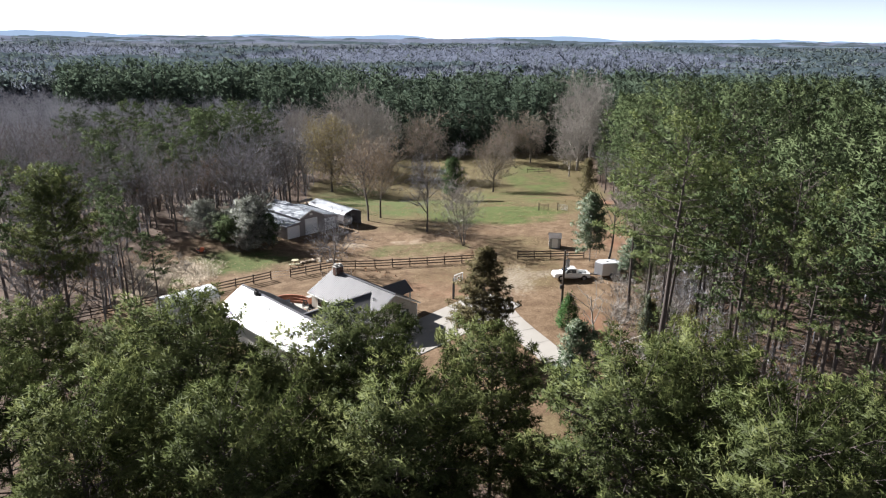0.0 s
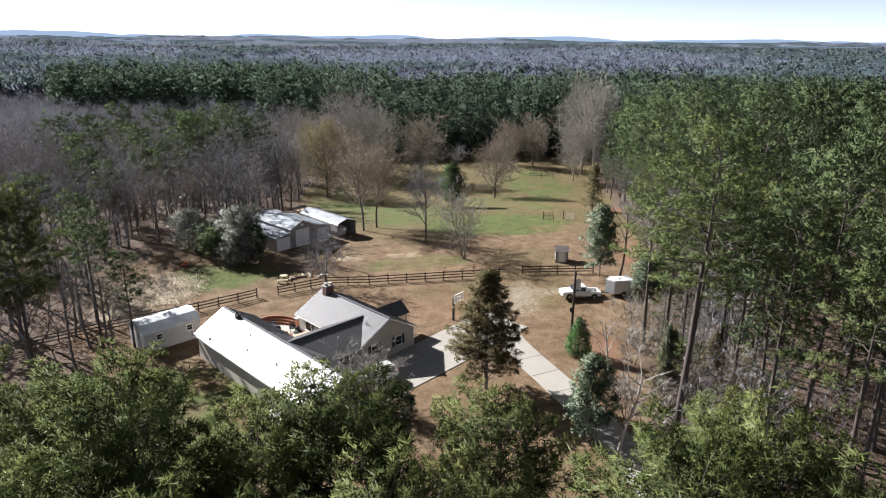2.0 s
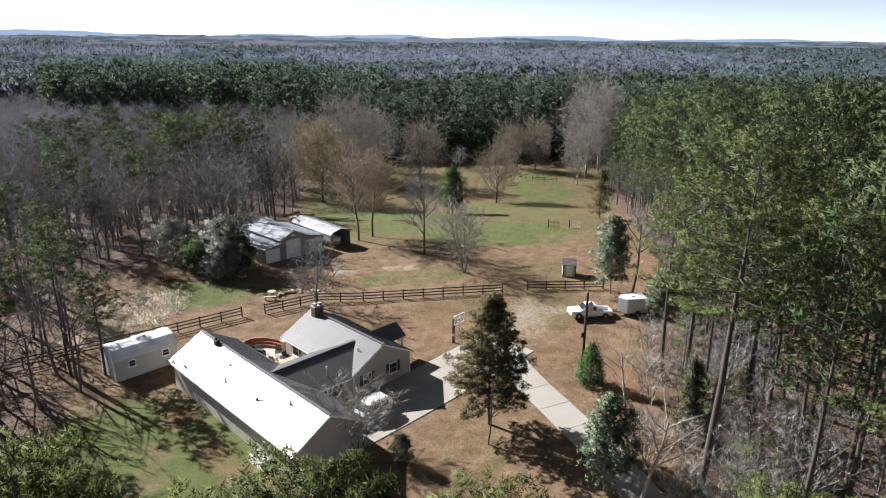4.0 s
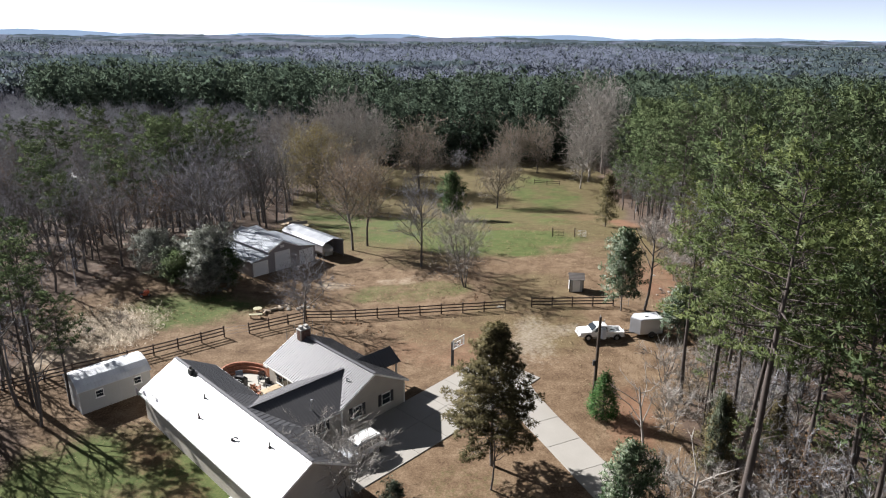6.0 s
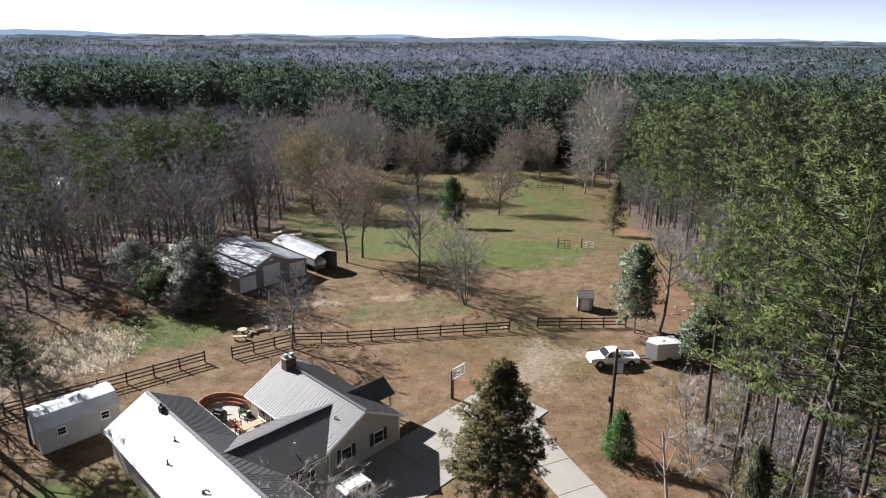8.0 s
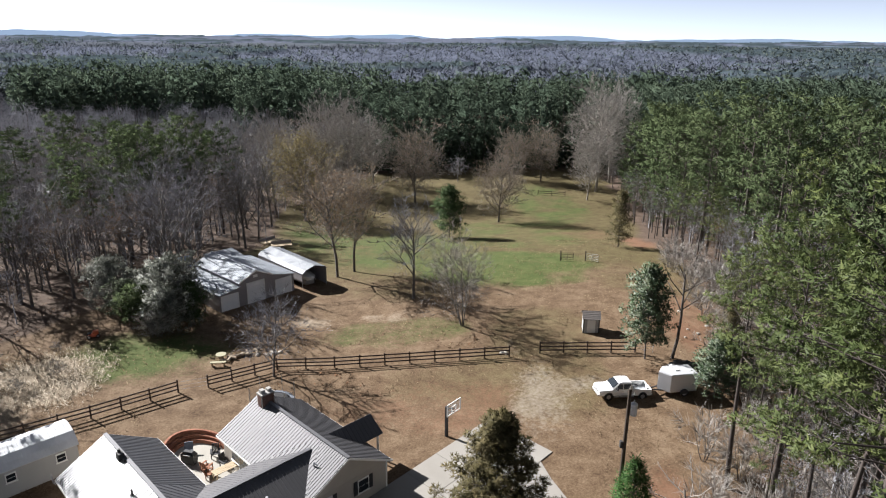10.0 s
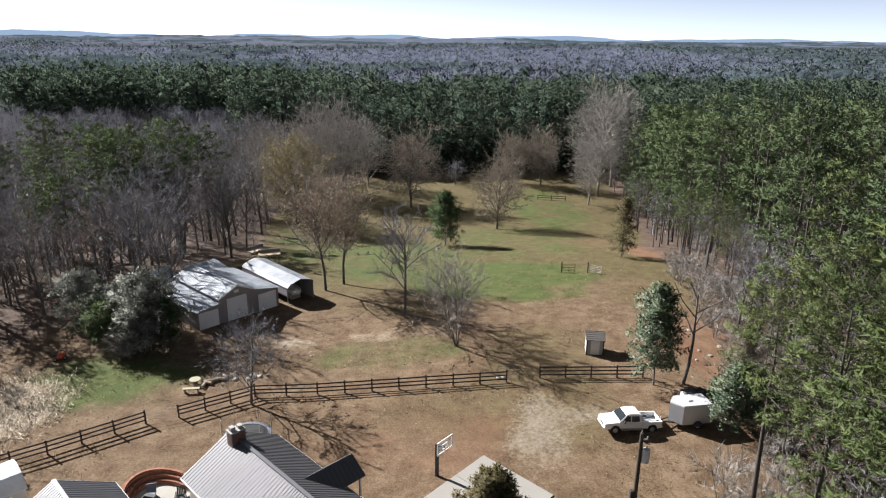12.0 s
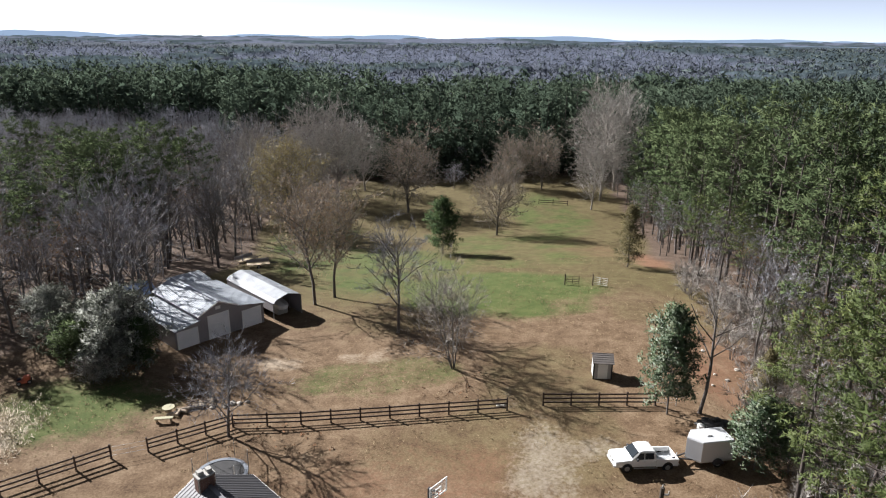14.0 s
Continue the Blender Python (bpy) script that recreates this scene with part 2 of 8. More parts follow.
def land(x, y):
    """Height of the ground: a yard that rises a little to the right, a field that falls away behind, far rolling country."""
    x, y = np.asarray(x, float), np.asarray(y, float)
    near = 0.8 * smooth(65, 100, y) + 0.05 * np.clip(x, -10, 25) * smooth(40, 90, y) - 8.5 * smooth(112, 190, y)
    r = np.hypot(x, y - 20)
    roll = 5 * np.sin(x * 0.0041 + 1.1) * np.cos(y * 0.0035) + 4 * np.sin(x * 0.0017 - y * 0.0052 + 2)
    ridge = 34 * smooth(2400, 4300, r) * (0.72 + 0.28 * np.sin(np.arctan2(x, y + 1) * 11 + 0.8) * np.sin(np.arctan2(x, y + 1) * 4.3))
    return near + smooth(330, 900, r) * roll + ridge + 5 * smooth(500, 2500, r)


def gz(x, y):
    return float(land(x, y))


def graded(lo, hi, step, limit_lo, limit_hi, growth=1.13):
    mid = list(np.arange(lo, hi + 1e-6, step))
    up, s = [], step
    while (up[-1] if up else hi) < limit_hi:
        s *= growth
        up.append((up[-1] if up else hi) + s)
    down, s = [], step
    while (down[-1] if down else lo) > limit_lo:
        s *= growth
        down.append((down[-1] if down else lo) - s)
    return np.array(down[::-1] + mid + up)


def blot(x, y, cx, cy, rx, ry, turn=0.0, soft=0.35):
    """1 inside an ellipse, fading out over its rim."""
    c, s = math.cos(radians(turn)), math.sin(radians(turn))
    u, v = (x - cx) * c + (y - cy) * s, -(x - cx) * s + (y - cy) * c
    return 1 - smooth(1 - soft, 1 + soft, np.hypot(u / rx, v / ry))


def grid_noise(x, y, size, seed):
    """Smooth value noise on a lattice, vectorised."""
    rng = np.random.RandomState(seed)
    table = rng.rand(64, 64)
    u, v = x / size, y / size
    i, j = np.floor(u).astype(int), np.floor(v).astype(int)
    fu, fv = u - i, v - j
    fu, fv = fu * fu * (3 - 2 * fu), fv * fv * (3 - 2 * fv)
    a, b = table[i % 64, j % 64], table[(i + 1) % 64, j % 64]
    c, d = table[i % 64, (j + 1) % 64], table[(i + 1) % 64, (j + 1) % 64]
    return (a * (1 - fu) + b * fu) * (1 - fv) + (c * (1 - fu) + d * fu) * fv


def right_edge(y):
    """Where the pine stand begins on the right of the yard."""
    return np.interp(y, [40, 57, 72, 80, 95, 110, 140, 190, 240, 330], [16, 19.5, 22.5, 27, 32.5, 36.5, 38.5, 46, 52, 60])


def left_edge(y):
    """Where the bare wood begins on the left."""
    return np.interp(y, [40, 60, 80, 100, 118, 125, 150, 190, 220, 250], [-30, -34, -42, -47, -41, -36, -31, -38, -27, -20])


gx = graded(-75, 75, 1.2, -4600, 4600)
gy = graded(20, 200, 1.2, -1500, 4700)
GX, GY = np.meshgrid(gx, gy)
GZ = land(GX, GY)
wood_r = smooth(-3, 3, GX - right_edge(GY) + 4 * (grid_noise(GX, GY, 6, 3) - 0.5))
wood_l = smooth(-3, 3, left_edge(GY) - GX + 6 * (grid_noise(GX, GY, 7, 4) - 0.5))
wood_n = 1 - smooth(42, 50, GY - 4 * (grid_noise(GX, GY, 6, 5) - 0.5))
wood_f = smooth(236, 246, GY)
litter = np.clip(np.maximum.reduce([wood_r, wood_l, wood_n, wood_f]), 0, 1)
green = np.maximum.reduce([
    1.0 * blot(GX, GY, 10, 128, 14, 11, -20), 0.6 * blot(GX, GY, -9, 148, 16, 24, 30), 0.42 * blot(GX, GY, 16, 160, 16, 22, 0),
    0.62 * blot(GX, GY, -31, 97, 9, 6, 10, 0.6), 0.85 * blot(GX, GY, -25, 60, 12, 12, 20), 0.45 * blot(GX, GY, -4, 103, 9, 4, 5),
    0.5 * blot(GX, GY, 28, 195, 10, 24, 5), 0.5 * blot(GX, GY, -24, 175, 10, 22, 0), 0.3 * blot(GX, GY, 3, 62, 4, 5)])
green = green * (0.55 + 0.9 * grid_noise(GX, GY, 4.5, 7)) * (0.6 + 0.8 * grid_noise(GX, GY, 1.9, 8)) * (1 - 0.8 * litter)
gravel = np.maximum(0.52 * blot(GX, GY, 10.4, 87.2, 2.6, 6.5, -6, 0.9), 0.42 * blot(GX, GY, 13.5, 89.5, 4.6, 1.6, 12, 0.8))
gravel = np.maximum(gravel, 0.36 * np.maximum(blot(GX, GY, 9.5, 94, 0.5, 7.5, 2, 0.7), blot(GX, GY, 10.9, 94, 0.5, 7.5, 2, 0.7))) * (0.5 + 0.9 * grid_noise(GX, GY, 2.7, 9))
pale = np.maximum.reduce([0.8 * blot(GX, GY, -14.2, 106, 2.4, 1.6, 0, 0.6), 0.65 * blot(GX, GY, -5.3, 107, 3, 1.3, -10, 0.6),
                          0.9 * blot(GX, GY, -38.5, 91.5, 5.5, 4.5, 20, 0.5), 0.6 * blot(GX, GY, -42, 83.5, 6, 4, 20, 0.6), 0.4 * blot(GX, GY, -2, 108.5, 4, 1.2, -20, 0.7)]) * (0.4 + 1.0 * grid_noise(GX, GY, 1.9, 12))
clay = np.maximum.reduce([0.6 * blot(GX, GY, 31.5, 102, 5, 9, 0), 0.75 * blot(GX, GY, 37.5, 146, 4, 8, 0), 0.5 * blot(GX, GY, 17.5, 71, 2.2, 8, -15),
                          0.45 * blot(GX, GY, -20, 64, 2, 12, 44), 0.35 * blot(GX, GY, 0, 87, 12, 5, 0), 0.3 * blot(GX, GY, 30, 160, 6, 14, 0)]) * (0.5 + 0.9 * grid_noise(GX, GY, 3.1, 14))
grassy = np.maximum(0.68 * smooth(112, 128, GY + 8 * (grid_noise(GX, GY, 9, 21) - 0.5)), 0.45 * smooth(0.45, 0.75, grid_noise(GX, GY, 13, 22)))
nx, ny = len(gx), len(gy)
gv = np.stack([GX, GY, GZ], -1).reshape(-1, 3)
idx = np.arange(nx * ny).reshape(ny, nx)
gq = np.stack([idx[:-1, :-1], idx[:-1, 1:], idx[1:, 1:], idx[1:, :-1]], -1).reshape(-1, 4)


def raw_mesh(name, verts, faces, material, tint=None, normals=None):
    """A mesh from arrays; faces all with the same number of corners."""
    me = bpy.data.meshes.new(name)
    k = faces.shape[1]
    me.vertices.add(len(verts))
    me.vertices.foreach_set("co", np.ascontiguousarray(verts, np.float32).ravel())
    me.loops.add(faces.size)
    me.loops.foreach_set("vertex_index", np.ascontiguousarray(faces, np.int32).ravel())
    me.polygons.add(len(faces))
    me.polygons.foreach_set("loop_start", np.arange(0, faces.size, k, dtype=np.int32))
    me.update(calc_edges=True)
    if tint is not None:
        me.attributes.new("tint", "FLOAT", "POINT").data.foreach_set("value", np.ascontiguousarray(tint, np.float32))
    if normals is not None:
        me.polygons.foreach_set("use_smooth", np.ones(len(faces), bool))
        me.normals_split_custom_set_from_vertices(np.ascontiguousarray(normals, np.float32).tolist())
    me.materials.append(material)
    return me


def ground_material():
    m = bpy.data.materials.new("yard_and_field")
    m.use_nodes = True
    N, L = m.node_tree.nodes, m.node_tree.links
    bs = N["Principled BSDF"]
    bs.inputs["Roughness"].default_value, bs.inputs["Specular IOR Level"].default_value = 0.95, 0.15
    tc = N.new("ShaderNodeTexCoord")
    z1, z2 = N.new("ShaderNodeAttribute"), N.new("ShaderNodeAttribute")
    z1.attribute_name, z2.attribute_name = "zone_a", "zone_b"
    s1, s2 = N.new("ShaderNodeSeparateColor"), N.new("ShaderNodeSeparateColor")
    L.new(z1.outputs["Color"], s1.inputs[0])
    L.new(z2.outputs["Color"], s2.inputs[0])

    def tex(scale, detail=8, rough=0.6):
        n = N.new("ShaderNodeTexNoise")
        n.inputs["Scale"].default_value, n.inputs["Detail"].default_value, n.inputs["Roughness"].default_value = scale, detail, rough
        L.new(tc.outputs["Object"], n.inputs["Vector"])
        return n.outputs["Fac"]

    def ramp(fac, *stops):
        r = N.new("ShaderNodeValToRGB")
        e = r.color_ramp.elements
        e[0].position, e[0].color = stops[0][0], rgba(stops[0][1])
        e[1].position, e[1].color = stops[-1][0], rgba(stops[-1][1])
        for p, c in stops[1:-1]:
            e.new(p).color = rgba(c)
        L.new(fac, r.inputs[0])
        return r.outputs[0]

    def over(base, top, mask, noise_fac):
        """top over base where the mask, broken up by noise, is high."""
        a = N.new("ShaderNodeMath")
        a.operation = "MULTIPLY_ADD"
        a.inputs[1].default_value, a.inputs[2].default_value = 0.9, -0.45
        L.new(noise_fac, a.inputs[0])
        b = N.new("ShaderNodeMath")
        b.operation = "ADD"
        L.new(a.outputs[0], b.inputs[0])
        L.new(mask, b.inputs[1])
        mr = N.new("ShaderNodeMapRange")
        mr.inputs["From Min"].default_value, mr.inputs["From Max"].default_value = 0.22, 0.72
        L.new(b.outputs[0], mr.inputs["Value"])
        mx = N.new("ShaderNodeMix")
        mx.data_type = "RGBA"
        L.new(mr.outputs[0], mx.inputs["Factor"])
        L.new(base, mx.inputs["A"])
        L.new(top, mx.inputs["B"])
        return mx.outputs["Result"]

    mid, fine, grain = tex(0.55, 10, 0.68), tex(2.6), tex(5.5, 6, 0.75)
    both = N.new("ShaderNodeMath")
    both.operation = "MULTIPLY_ADD"
    both.inputs[1].default_value = 0.5
    L.new(mid, both.inputs[0])
    h = N.new("ShaderNodeMath")
    h.operation = "MULTIPLY"
    h.inputs[1].default_value = 0.5
    L.new(grain, h.inputs[0])
    L.new(h.outputs[0], both.inputs[2])
    tan = ramp(both.outputs[0], (0.34, (0.049, 0.030, 0.018)), (0.48, (0.123, 0.081, 0.049)), (0.64, (0.220, 0.160, 0.106)))
    olive = ramp(both.outputs[0], (0.35, (0.042, 0.034, 0.014)), (0.48, (0.086, 0.070, 0.031)), (0.64, (0.144, 0.118, 0.060)))
    col = over(tan, olive, s2.outputs[2], mid)
    col = over(col, ramp(both.outputs[0], (0.32, (0.032, 0.048, 0.013)), (0.48, (0.060, 0.080, 0.023)), (0.68, (0.118, 0.120, 0.046))), s1.outputs[0], fine)
    col = over(col, ramp(both.outputs[0], (0.3, (0.115, 0.058, 0.034)), (0.7, (0.22, 0.128, 0.082))), s2.outputs[1], fine)
    col = over(col, ramp(both.outputs[0], (0.3, (0.230, 0.180, 0.126)), (0.7, (0.396, 0.331, 0.259))), s2.outputs[0], fine)
    col = over(col, ramp(both.outputs[0], (0.3, (0.216, 0.180, 0.137)), (0.7, (0.360, 0.324, 0.270))), s1.outputs[2], fine)
    col = over(col, ramp(both.outputs[0], (0.30, (0.034, 0.024, 0.019)), (0.5, (0.092, 0.065, 0.049)), (0.70, (0.185, 0.138, 0.108))), s1.outputs[1], fine)
    L.new(col, bs.inputs["Base Color"])
    bp = N.new("ShaderNodeBump")
    bp.inputs["Strength"].default_value, bp.inputs["Distance"].default_value = 0.5, 0.08
    L.new(both.outputs[0], bp.inputs["Height"])
    L.new(bp.outputs[0], bs.inputs["Normal"])
    return m


ground_me = raw_mesh("ground", gv, gq, ground_material())
ground_me.polygons.foreach_set("use_smooth", np.ones(len(gq), bool))
for key, layers in (("zone_a", (green, litter, gravel)), ("zone_b", (pale, clay, grassy))):
    data = np.stack([*layers, np.ones_like(GX)], -1).reshape(-1, 4)
    ground_me.attributes.new(key, "FLOAT_COLOR", "POINT").data.foreach_set("color", np.ascontiguousarray(data, np.float32).ravel())
tagged(new("ground", ground_me), "dormant tan lawn with green patches and leaf-strewn woodland floor", "ground", kind="structure")


# ---- mesh helpers ----
class Shape:
    """Collects boxes, prisms and tubes into one mesh."""

    def __init__(self):
        self.v, self.f = [], []

    def poly(self, pts):
        n = len(self.v)
        self.v += [tuple(p) for p in pts]
        self.f.append(tuple(range(n, n + len(pts))))
        return self

    def hexa(self, lower, upper):
        """A solid between two rings of corners, lower anticlockwise."""
        n, k = len(self.v), len(lower)
        self.v += [tuple(p) for p in lower] + [tuple(p) for p in upper]
        self.f.append(tuple(range(n + k - 1, n - 1, -1)))
        self.f.append(tuple(range(n + k, n + 2 * k)))
        for i in range(k):
            j = (i + 1) % k
            self.f.append((n + i, n + j, n + k + j, n + k + i))
        return self

    def loft(self, rings):
        """A closed skin through rings of equal size, capped at both ends."""
        n, k = len(self.v), len(rings[0])
        for r in rings:
            self.v += [tuple(p) for p in r]
        for a in range(len(rings) - 1):
            for i in range(k):
                j = (i + 1) % k
                self.f.append((n + a * k + i, n + a * k + j, n + (a + 1) * k + j, n + (a + 1) * k + i))
        self.f.append(tuple(range(n + k - 1, n - 1, -1)))
        last = n + (len(rings) - 1) * k
        self.f.append(tuple(range(last, last + k)))
        return self

    def box(self, x0, x1, y0, y1, z0, z1, cut=0.0):
        if cut:
            c = cut
            ring = lambda a, z: [(x0 + a, y0 + c + a, z), (x0 + c + a, y0 + a, z), (x1 - c - a, y0 + a, z), (x1 - a, y0 + c + a, z),
                                 (x1 - a, y1 - c - a, z), (x1 - c - a, y1 - a, z), (x0 + c + a, y1 - a, z), (x0 + a, y1 - c - a, z)]
            return self.loft([ring(0, z0), ring(0, z1 - c), ring(c * 0.7, z1)])
        return self.hexa([(x0, y0, z0), (x1, y0, z0), (x1, y1, z0), (x0, y1, z0)], [(x0, y0, z1), (x1, y0, z1), (x1, y1, z1), (x0, y1, z1)])

    def tube(self, p, q, r0, r1=None, n=8):
        p, q = Vector(p), Vector(q)
        r1 = r0 if r1 is None else r1
        d = (q - p).normalized()
        u = d.orthogonal().normalized()
        w = d.cross(u)
        ring = lambda c, r: [c + (u * math.cos(a) + w * math.sin(a)) * r for a in [2 * math.pi * i / n for i in range(n)]]
        return self.hexa(ring(p, r0), ring(q, r1))

    def beam(self, p, q, w, h):
        """A board from p to q, w wide across (level) and h high."""
        p, q = Vector(p), Vector(q)
        d = (q - p).normalized()
        s = d.cross(Vector((0, 0, 1)))
        s = (s.normalized() if s.length > 1e-4 else Vector((1, 0, 0))) * w / 2
        u = s.cross(d).normalized() * h / 2
        return self.hexa([p - s - u, p + s - u, p + s + u, p - s + u], [q - s - u, q + s - u, q + s + u, q - s + u])

    def mesh(self, name, material, smooth_faces=False):
        me = bpy.data.meshes.new(name)
        me.from_pydata(self.v, [], self.f)
        bm = bmesh.new()
        bm.from_mesh(me)
        bmesh.ops.recalc_face_normals(bm, faces=bm.faces)
        bm.to_mesh(me)
        bm.free()
        if smooth_faces:
            for p in me.polygons:
                p.use_smooth = True
        me.materials.append(material)
        return me


def base(name, m, label, category, group="", kind=""):
    """The Empty at a thing's base."""
    ob = new(name)
    ob.empty_display_size = 0.3
    ob.matrix_basis = m
    return tagged(ob, label, category, group, kind)


def part(name, shape, material, parent, label="", m=None, round_it=False):
    """One mesh object under a thing or a part."""
    ob = new(name, shape if isinstance(shape, bpy.types.Mesh) else shape.mesh(name, material, round_it))
    ob.parent = parent
    if m is not None:
        ob.matrix_basis = m
    return tagged(ob, label)


def single(name, shape, material, m, label, category, group="", kind=""):
    ob = new(name, shape.mesh(name, material))
    ob.matrix_basis = m
    return tagged(ob, label, category, group, kind)

# ---- concrete drive and court; the house lies square to the axes A (to its front) and B (to its right end) ----
HOUSE_AT, HOUSE_TURN = (-7.5, 75.0), -44.76
HA, HB = Vector((0.71, -0.704, 0)), Vector((0.704, 0.71, 0))
HOUSE = pose(HOUSE_AT[0], HOUSE_AT[1], 0.0, 0, 0, HOUSE_TURN)  # local x = A, local y = B


def hp(a, b, z=0.0):
    p = Vector((HOUSE_AT[0], HOUSE_AT[1], 0)) + HA * a + HB * b
    return (p.x, p.y, z)


def slab(parent, corners, up=0.07):
    """A concrete slab whose corners lie on the land."""
    c = Vector((sum(p[0] for p in corners) / 4, sum(p[1] for p in corners) / 4, 0))
    s = Shape()
    low, mid, top = [], [], []
    for x, y in corners:
        q = Vector((x, y, 0))
        inn = q + (c - q).normalized() * 0.03
        low.append((x, y, gz(x, y) - 0.25))
        mid.append((x, y, gz(x, y) + up - 0.015))
        top.append((inn.x, inn.y, gz(x, y) + up))
    s.loft([low, mid, top])
    return part("slab", s, M_CONCRETE, parent)


driveway = base("driveway", pose(0, 0, 0), "pale worn concrete driveway of jointed slabs", "driveway", kind="structure")
JOINT = 0.012
for i in range(2):
    for j in range(7):
        a0, a1 = 2.6 + 3.5 * i, 6.1 + 3.5 * i
        b0 = -7.0 + 3.3 * j
        b1 = b0 + 3.3
        quad = [hp(a0 + JOINT, b0 + JOINT), hp(a1 - JOINT, b0 + JOINT), hp(a1 - JOINT, b1 - JOINT), hp(a0 + JOINT, b1 - JOINT)]
        slab(driveway, [p[:2] for p in quad])
DRIVE_LINE = [(7.6, 79.3), (8.5, 75.8), (9.8, 72.4), (11.2, 69.2), (12.6, 65.8), (14.0, 62.4), (15.2, 58.9), (16.2, 55.3), (17.0, 51.5), (17.6, 47.5), (18.2, 43.0), (19.0, 38.0), (20.2, 32.0), (22.0, 25.0), (24.0, 17.0)]
for p, q in zip(DRIVE_LINE[:-1], DRIVE_LINE[1:]):
    i = DRIVE_LINE.index(p)
    before = DRIVE_LINE[max(0, i - 1)]
    after = DRIVE_LINE[min(len(DRIVE_LINE) - 1, i + 2)]
    n0 = Vector((q[0] - before[0], q[1] - before[1])).normalized().orthogonal()
    n1 = Vector((after[0] - p[0], after[1] - p[1])).normalized().orthogonal()
    d = (Vector(q) - Vector(p)).normalized() * JOINT
    P, Q = Vector(p) + d, Vector(q) - d
    slab(driveway, [tuple(P + n0 * 1.65), tuple(Q + n1 * 1.65), tuple(Q - n1 * 1.65), tuple(P - n0 * 1.65)], 0.05)

# ---- the house: two wings and a cross wing under one ribbed metal roof ----
EAVE, RIDGE = 2.5, 4.6
house = base("house", HOUSE, "low grey-beige house with ribbed grey metal gable roofs", "house")


def sheet(corners, ribs_along, count, thick=0.05, rib=0.028):
    """A folded roof sheet (corners in order, the first two along the ridge) whose ribs run straight down the slope."""
    c = [Vector(p) for p in corners]
    n = max(((c[i] - c[0]).cross(c[j] - c[0]) for i in range(1, len(c)) for j in range(i + 1, len(c))), key=lambda v: v.length).normalized()
    n = n if n.z > 0 else -n
    u = c[1] - c[0] if len(c) < 4 or (c[1] - c[0]).length > (c[2] - c[3]).length else c[2] - c[3]
    u = Vector((u.x, u.y, 0)).normalized() if ribs_along == 0 else Vector(ribs_along)
    down = n.cross(u)
    at = [(p - c[0]).dot(u) for p in c]
    lo, hi = min(at), max(at)
    cuts = [(t + e, 0.0) for t in at for e in (-1e-3, 1e-3)]
    for k in range(count):
        t = lo + (hi - lo) * (k + 0.5) / count
        cuts += [(t - 0.024, 0.0), (t - 0.010, rib), (t + 0.010, rib), (t + 0.024, 0.0)]
    rings = []
    for t, h in sorted(cuts):
        if not lo < t < hi:
            continue
        ends = []
        for i in range(len(c)):
            j = (i + 1) % len(c)
            if (at[i] - t) * (at[j] - t) < 0:
                ends.append(c[i].lerp(c[j], (t - at[i]) / (at[j] - at[i])))
        p, q = sorted(ends[:2], key=lambda v: v.dot(down))
        rings.append([p + n * h, q + n * h, q - n * thick, p - n * thick])
    return Shape().loft(rings)


def gable_wall(along, half, z0, z1, zr, at, thick, centre):
    """A wall with a gable, square to the local x (along='x') axis, at that place."""
    s = Shape()
    ring = lambda x: [(x, centre - half, z0), (x, centre + half, z0), (x, centre + half, z1), (x, centre, zr), (x, centre - half, z1)]
    s.loft([ring(at - thick / 2), ring(at + thick / 2)])
    return s


LW_C, LW_H, LW_A0, LW_A1 = -10.8, 3.7, -12.3, 9.7
MW_C, MW_H, MW_A0, MW_A1 = 0.45, 4.0, -9.4, 2.9
CR, CH = -0.55, 3.5
Z0 = -0.7
CZ = 4.12  # the cross wing's lower ridge dies into the slopes of the two wings
CB0 = LW_C + LW_H * (RIDGE - CZ) / (RIDGE - EAVE)
CB1 = MW_C - MW_H * (RIDGE - CZ) / (RIDGE - EAVE)
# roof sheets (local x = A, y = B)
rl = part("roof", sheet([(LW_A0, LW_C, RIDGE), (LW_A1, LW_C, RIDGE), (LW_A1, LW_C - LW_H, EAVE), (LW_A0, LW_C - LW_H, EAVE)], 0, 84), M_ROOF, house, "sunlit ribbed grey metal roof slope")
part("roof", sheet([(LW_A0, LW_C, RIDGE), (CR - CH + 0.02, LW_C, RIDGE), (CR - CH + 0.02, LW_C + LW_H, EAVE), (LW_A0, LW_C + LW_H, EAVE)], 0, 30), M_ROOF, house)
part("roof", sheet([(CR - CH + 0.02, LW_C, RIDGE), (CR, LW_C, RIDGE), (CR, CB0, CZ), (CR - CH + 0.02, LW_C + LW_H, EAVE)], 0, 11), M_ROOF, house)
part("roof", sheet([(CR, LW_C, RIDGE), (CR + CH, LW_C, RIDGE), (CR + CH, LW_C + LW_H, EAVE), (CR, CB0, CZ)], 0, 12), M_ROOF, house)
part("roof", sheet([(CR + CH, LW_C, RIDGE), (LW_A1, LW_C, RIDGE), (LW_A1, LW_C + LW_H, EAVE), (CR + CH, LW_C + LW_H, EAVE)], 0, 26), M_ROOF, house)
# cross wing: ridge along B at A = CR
part("roof", sheet([(CR, CB0, CZ), (CR, CB1, CZ), (CR - CH, MW_C - MW_H, EAVE), (CR - CH, LW_C + LW_H, EAVE)], 0, 34), M_ROOF_DIMMED, house)
part("roof", sheet([(CR, CB0, CZ), (CR, CB1, CZ), (CR + CH, MW_C - MW_H, EAVE), (CR + CH, LW_C + LW_H, EAVE)], 0, 34), M_ROOF_DIMMED, house, "shaded ribbed metal roof slope")
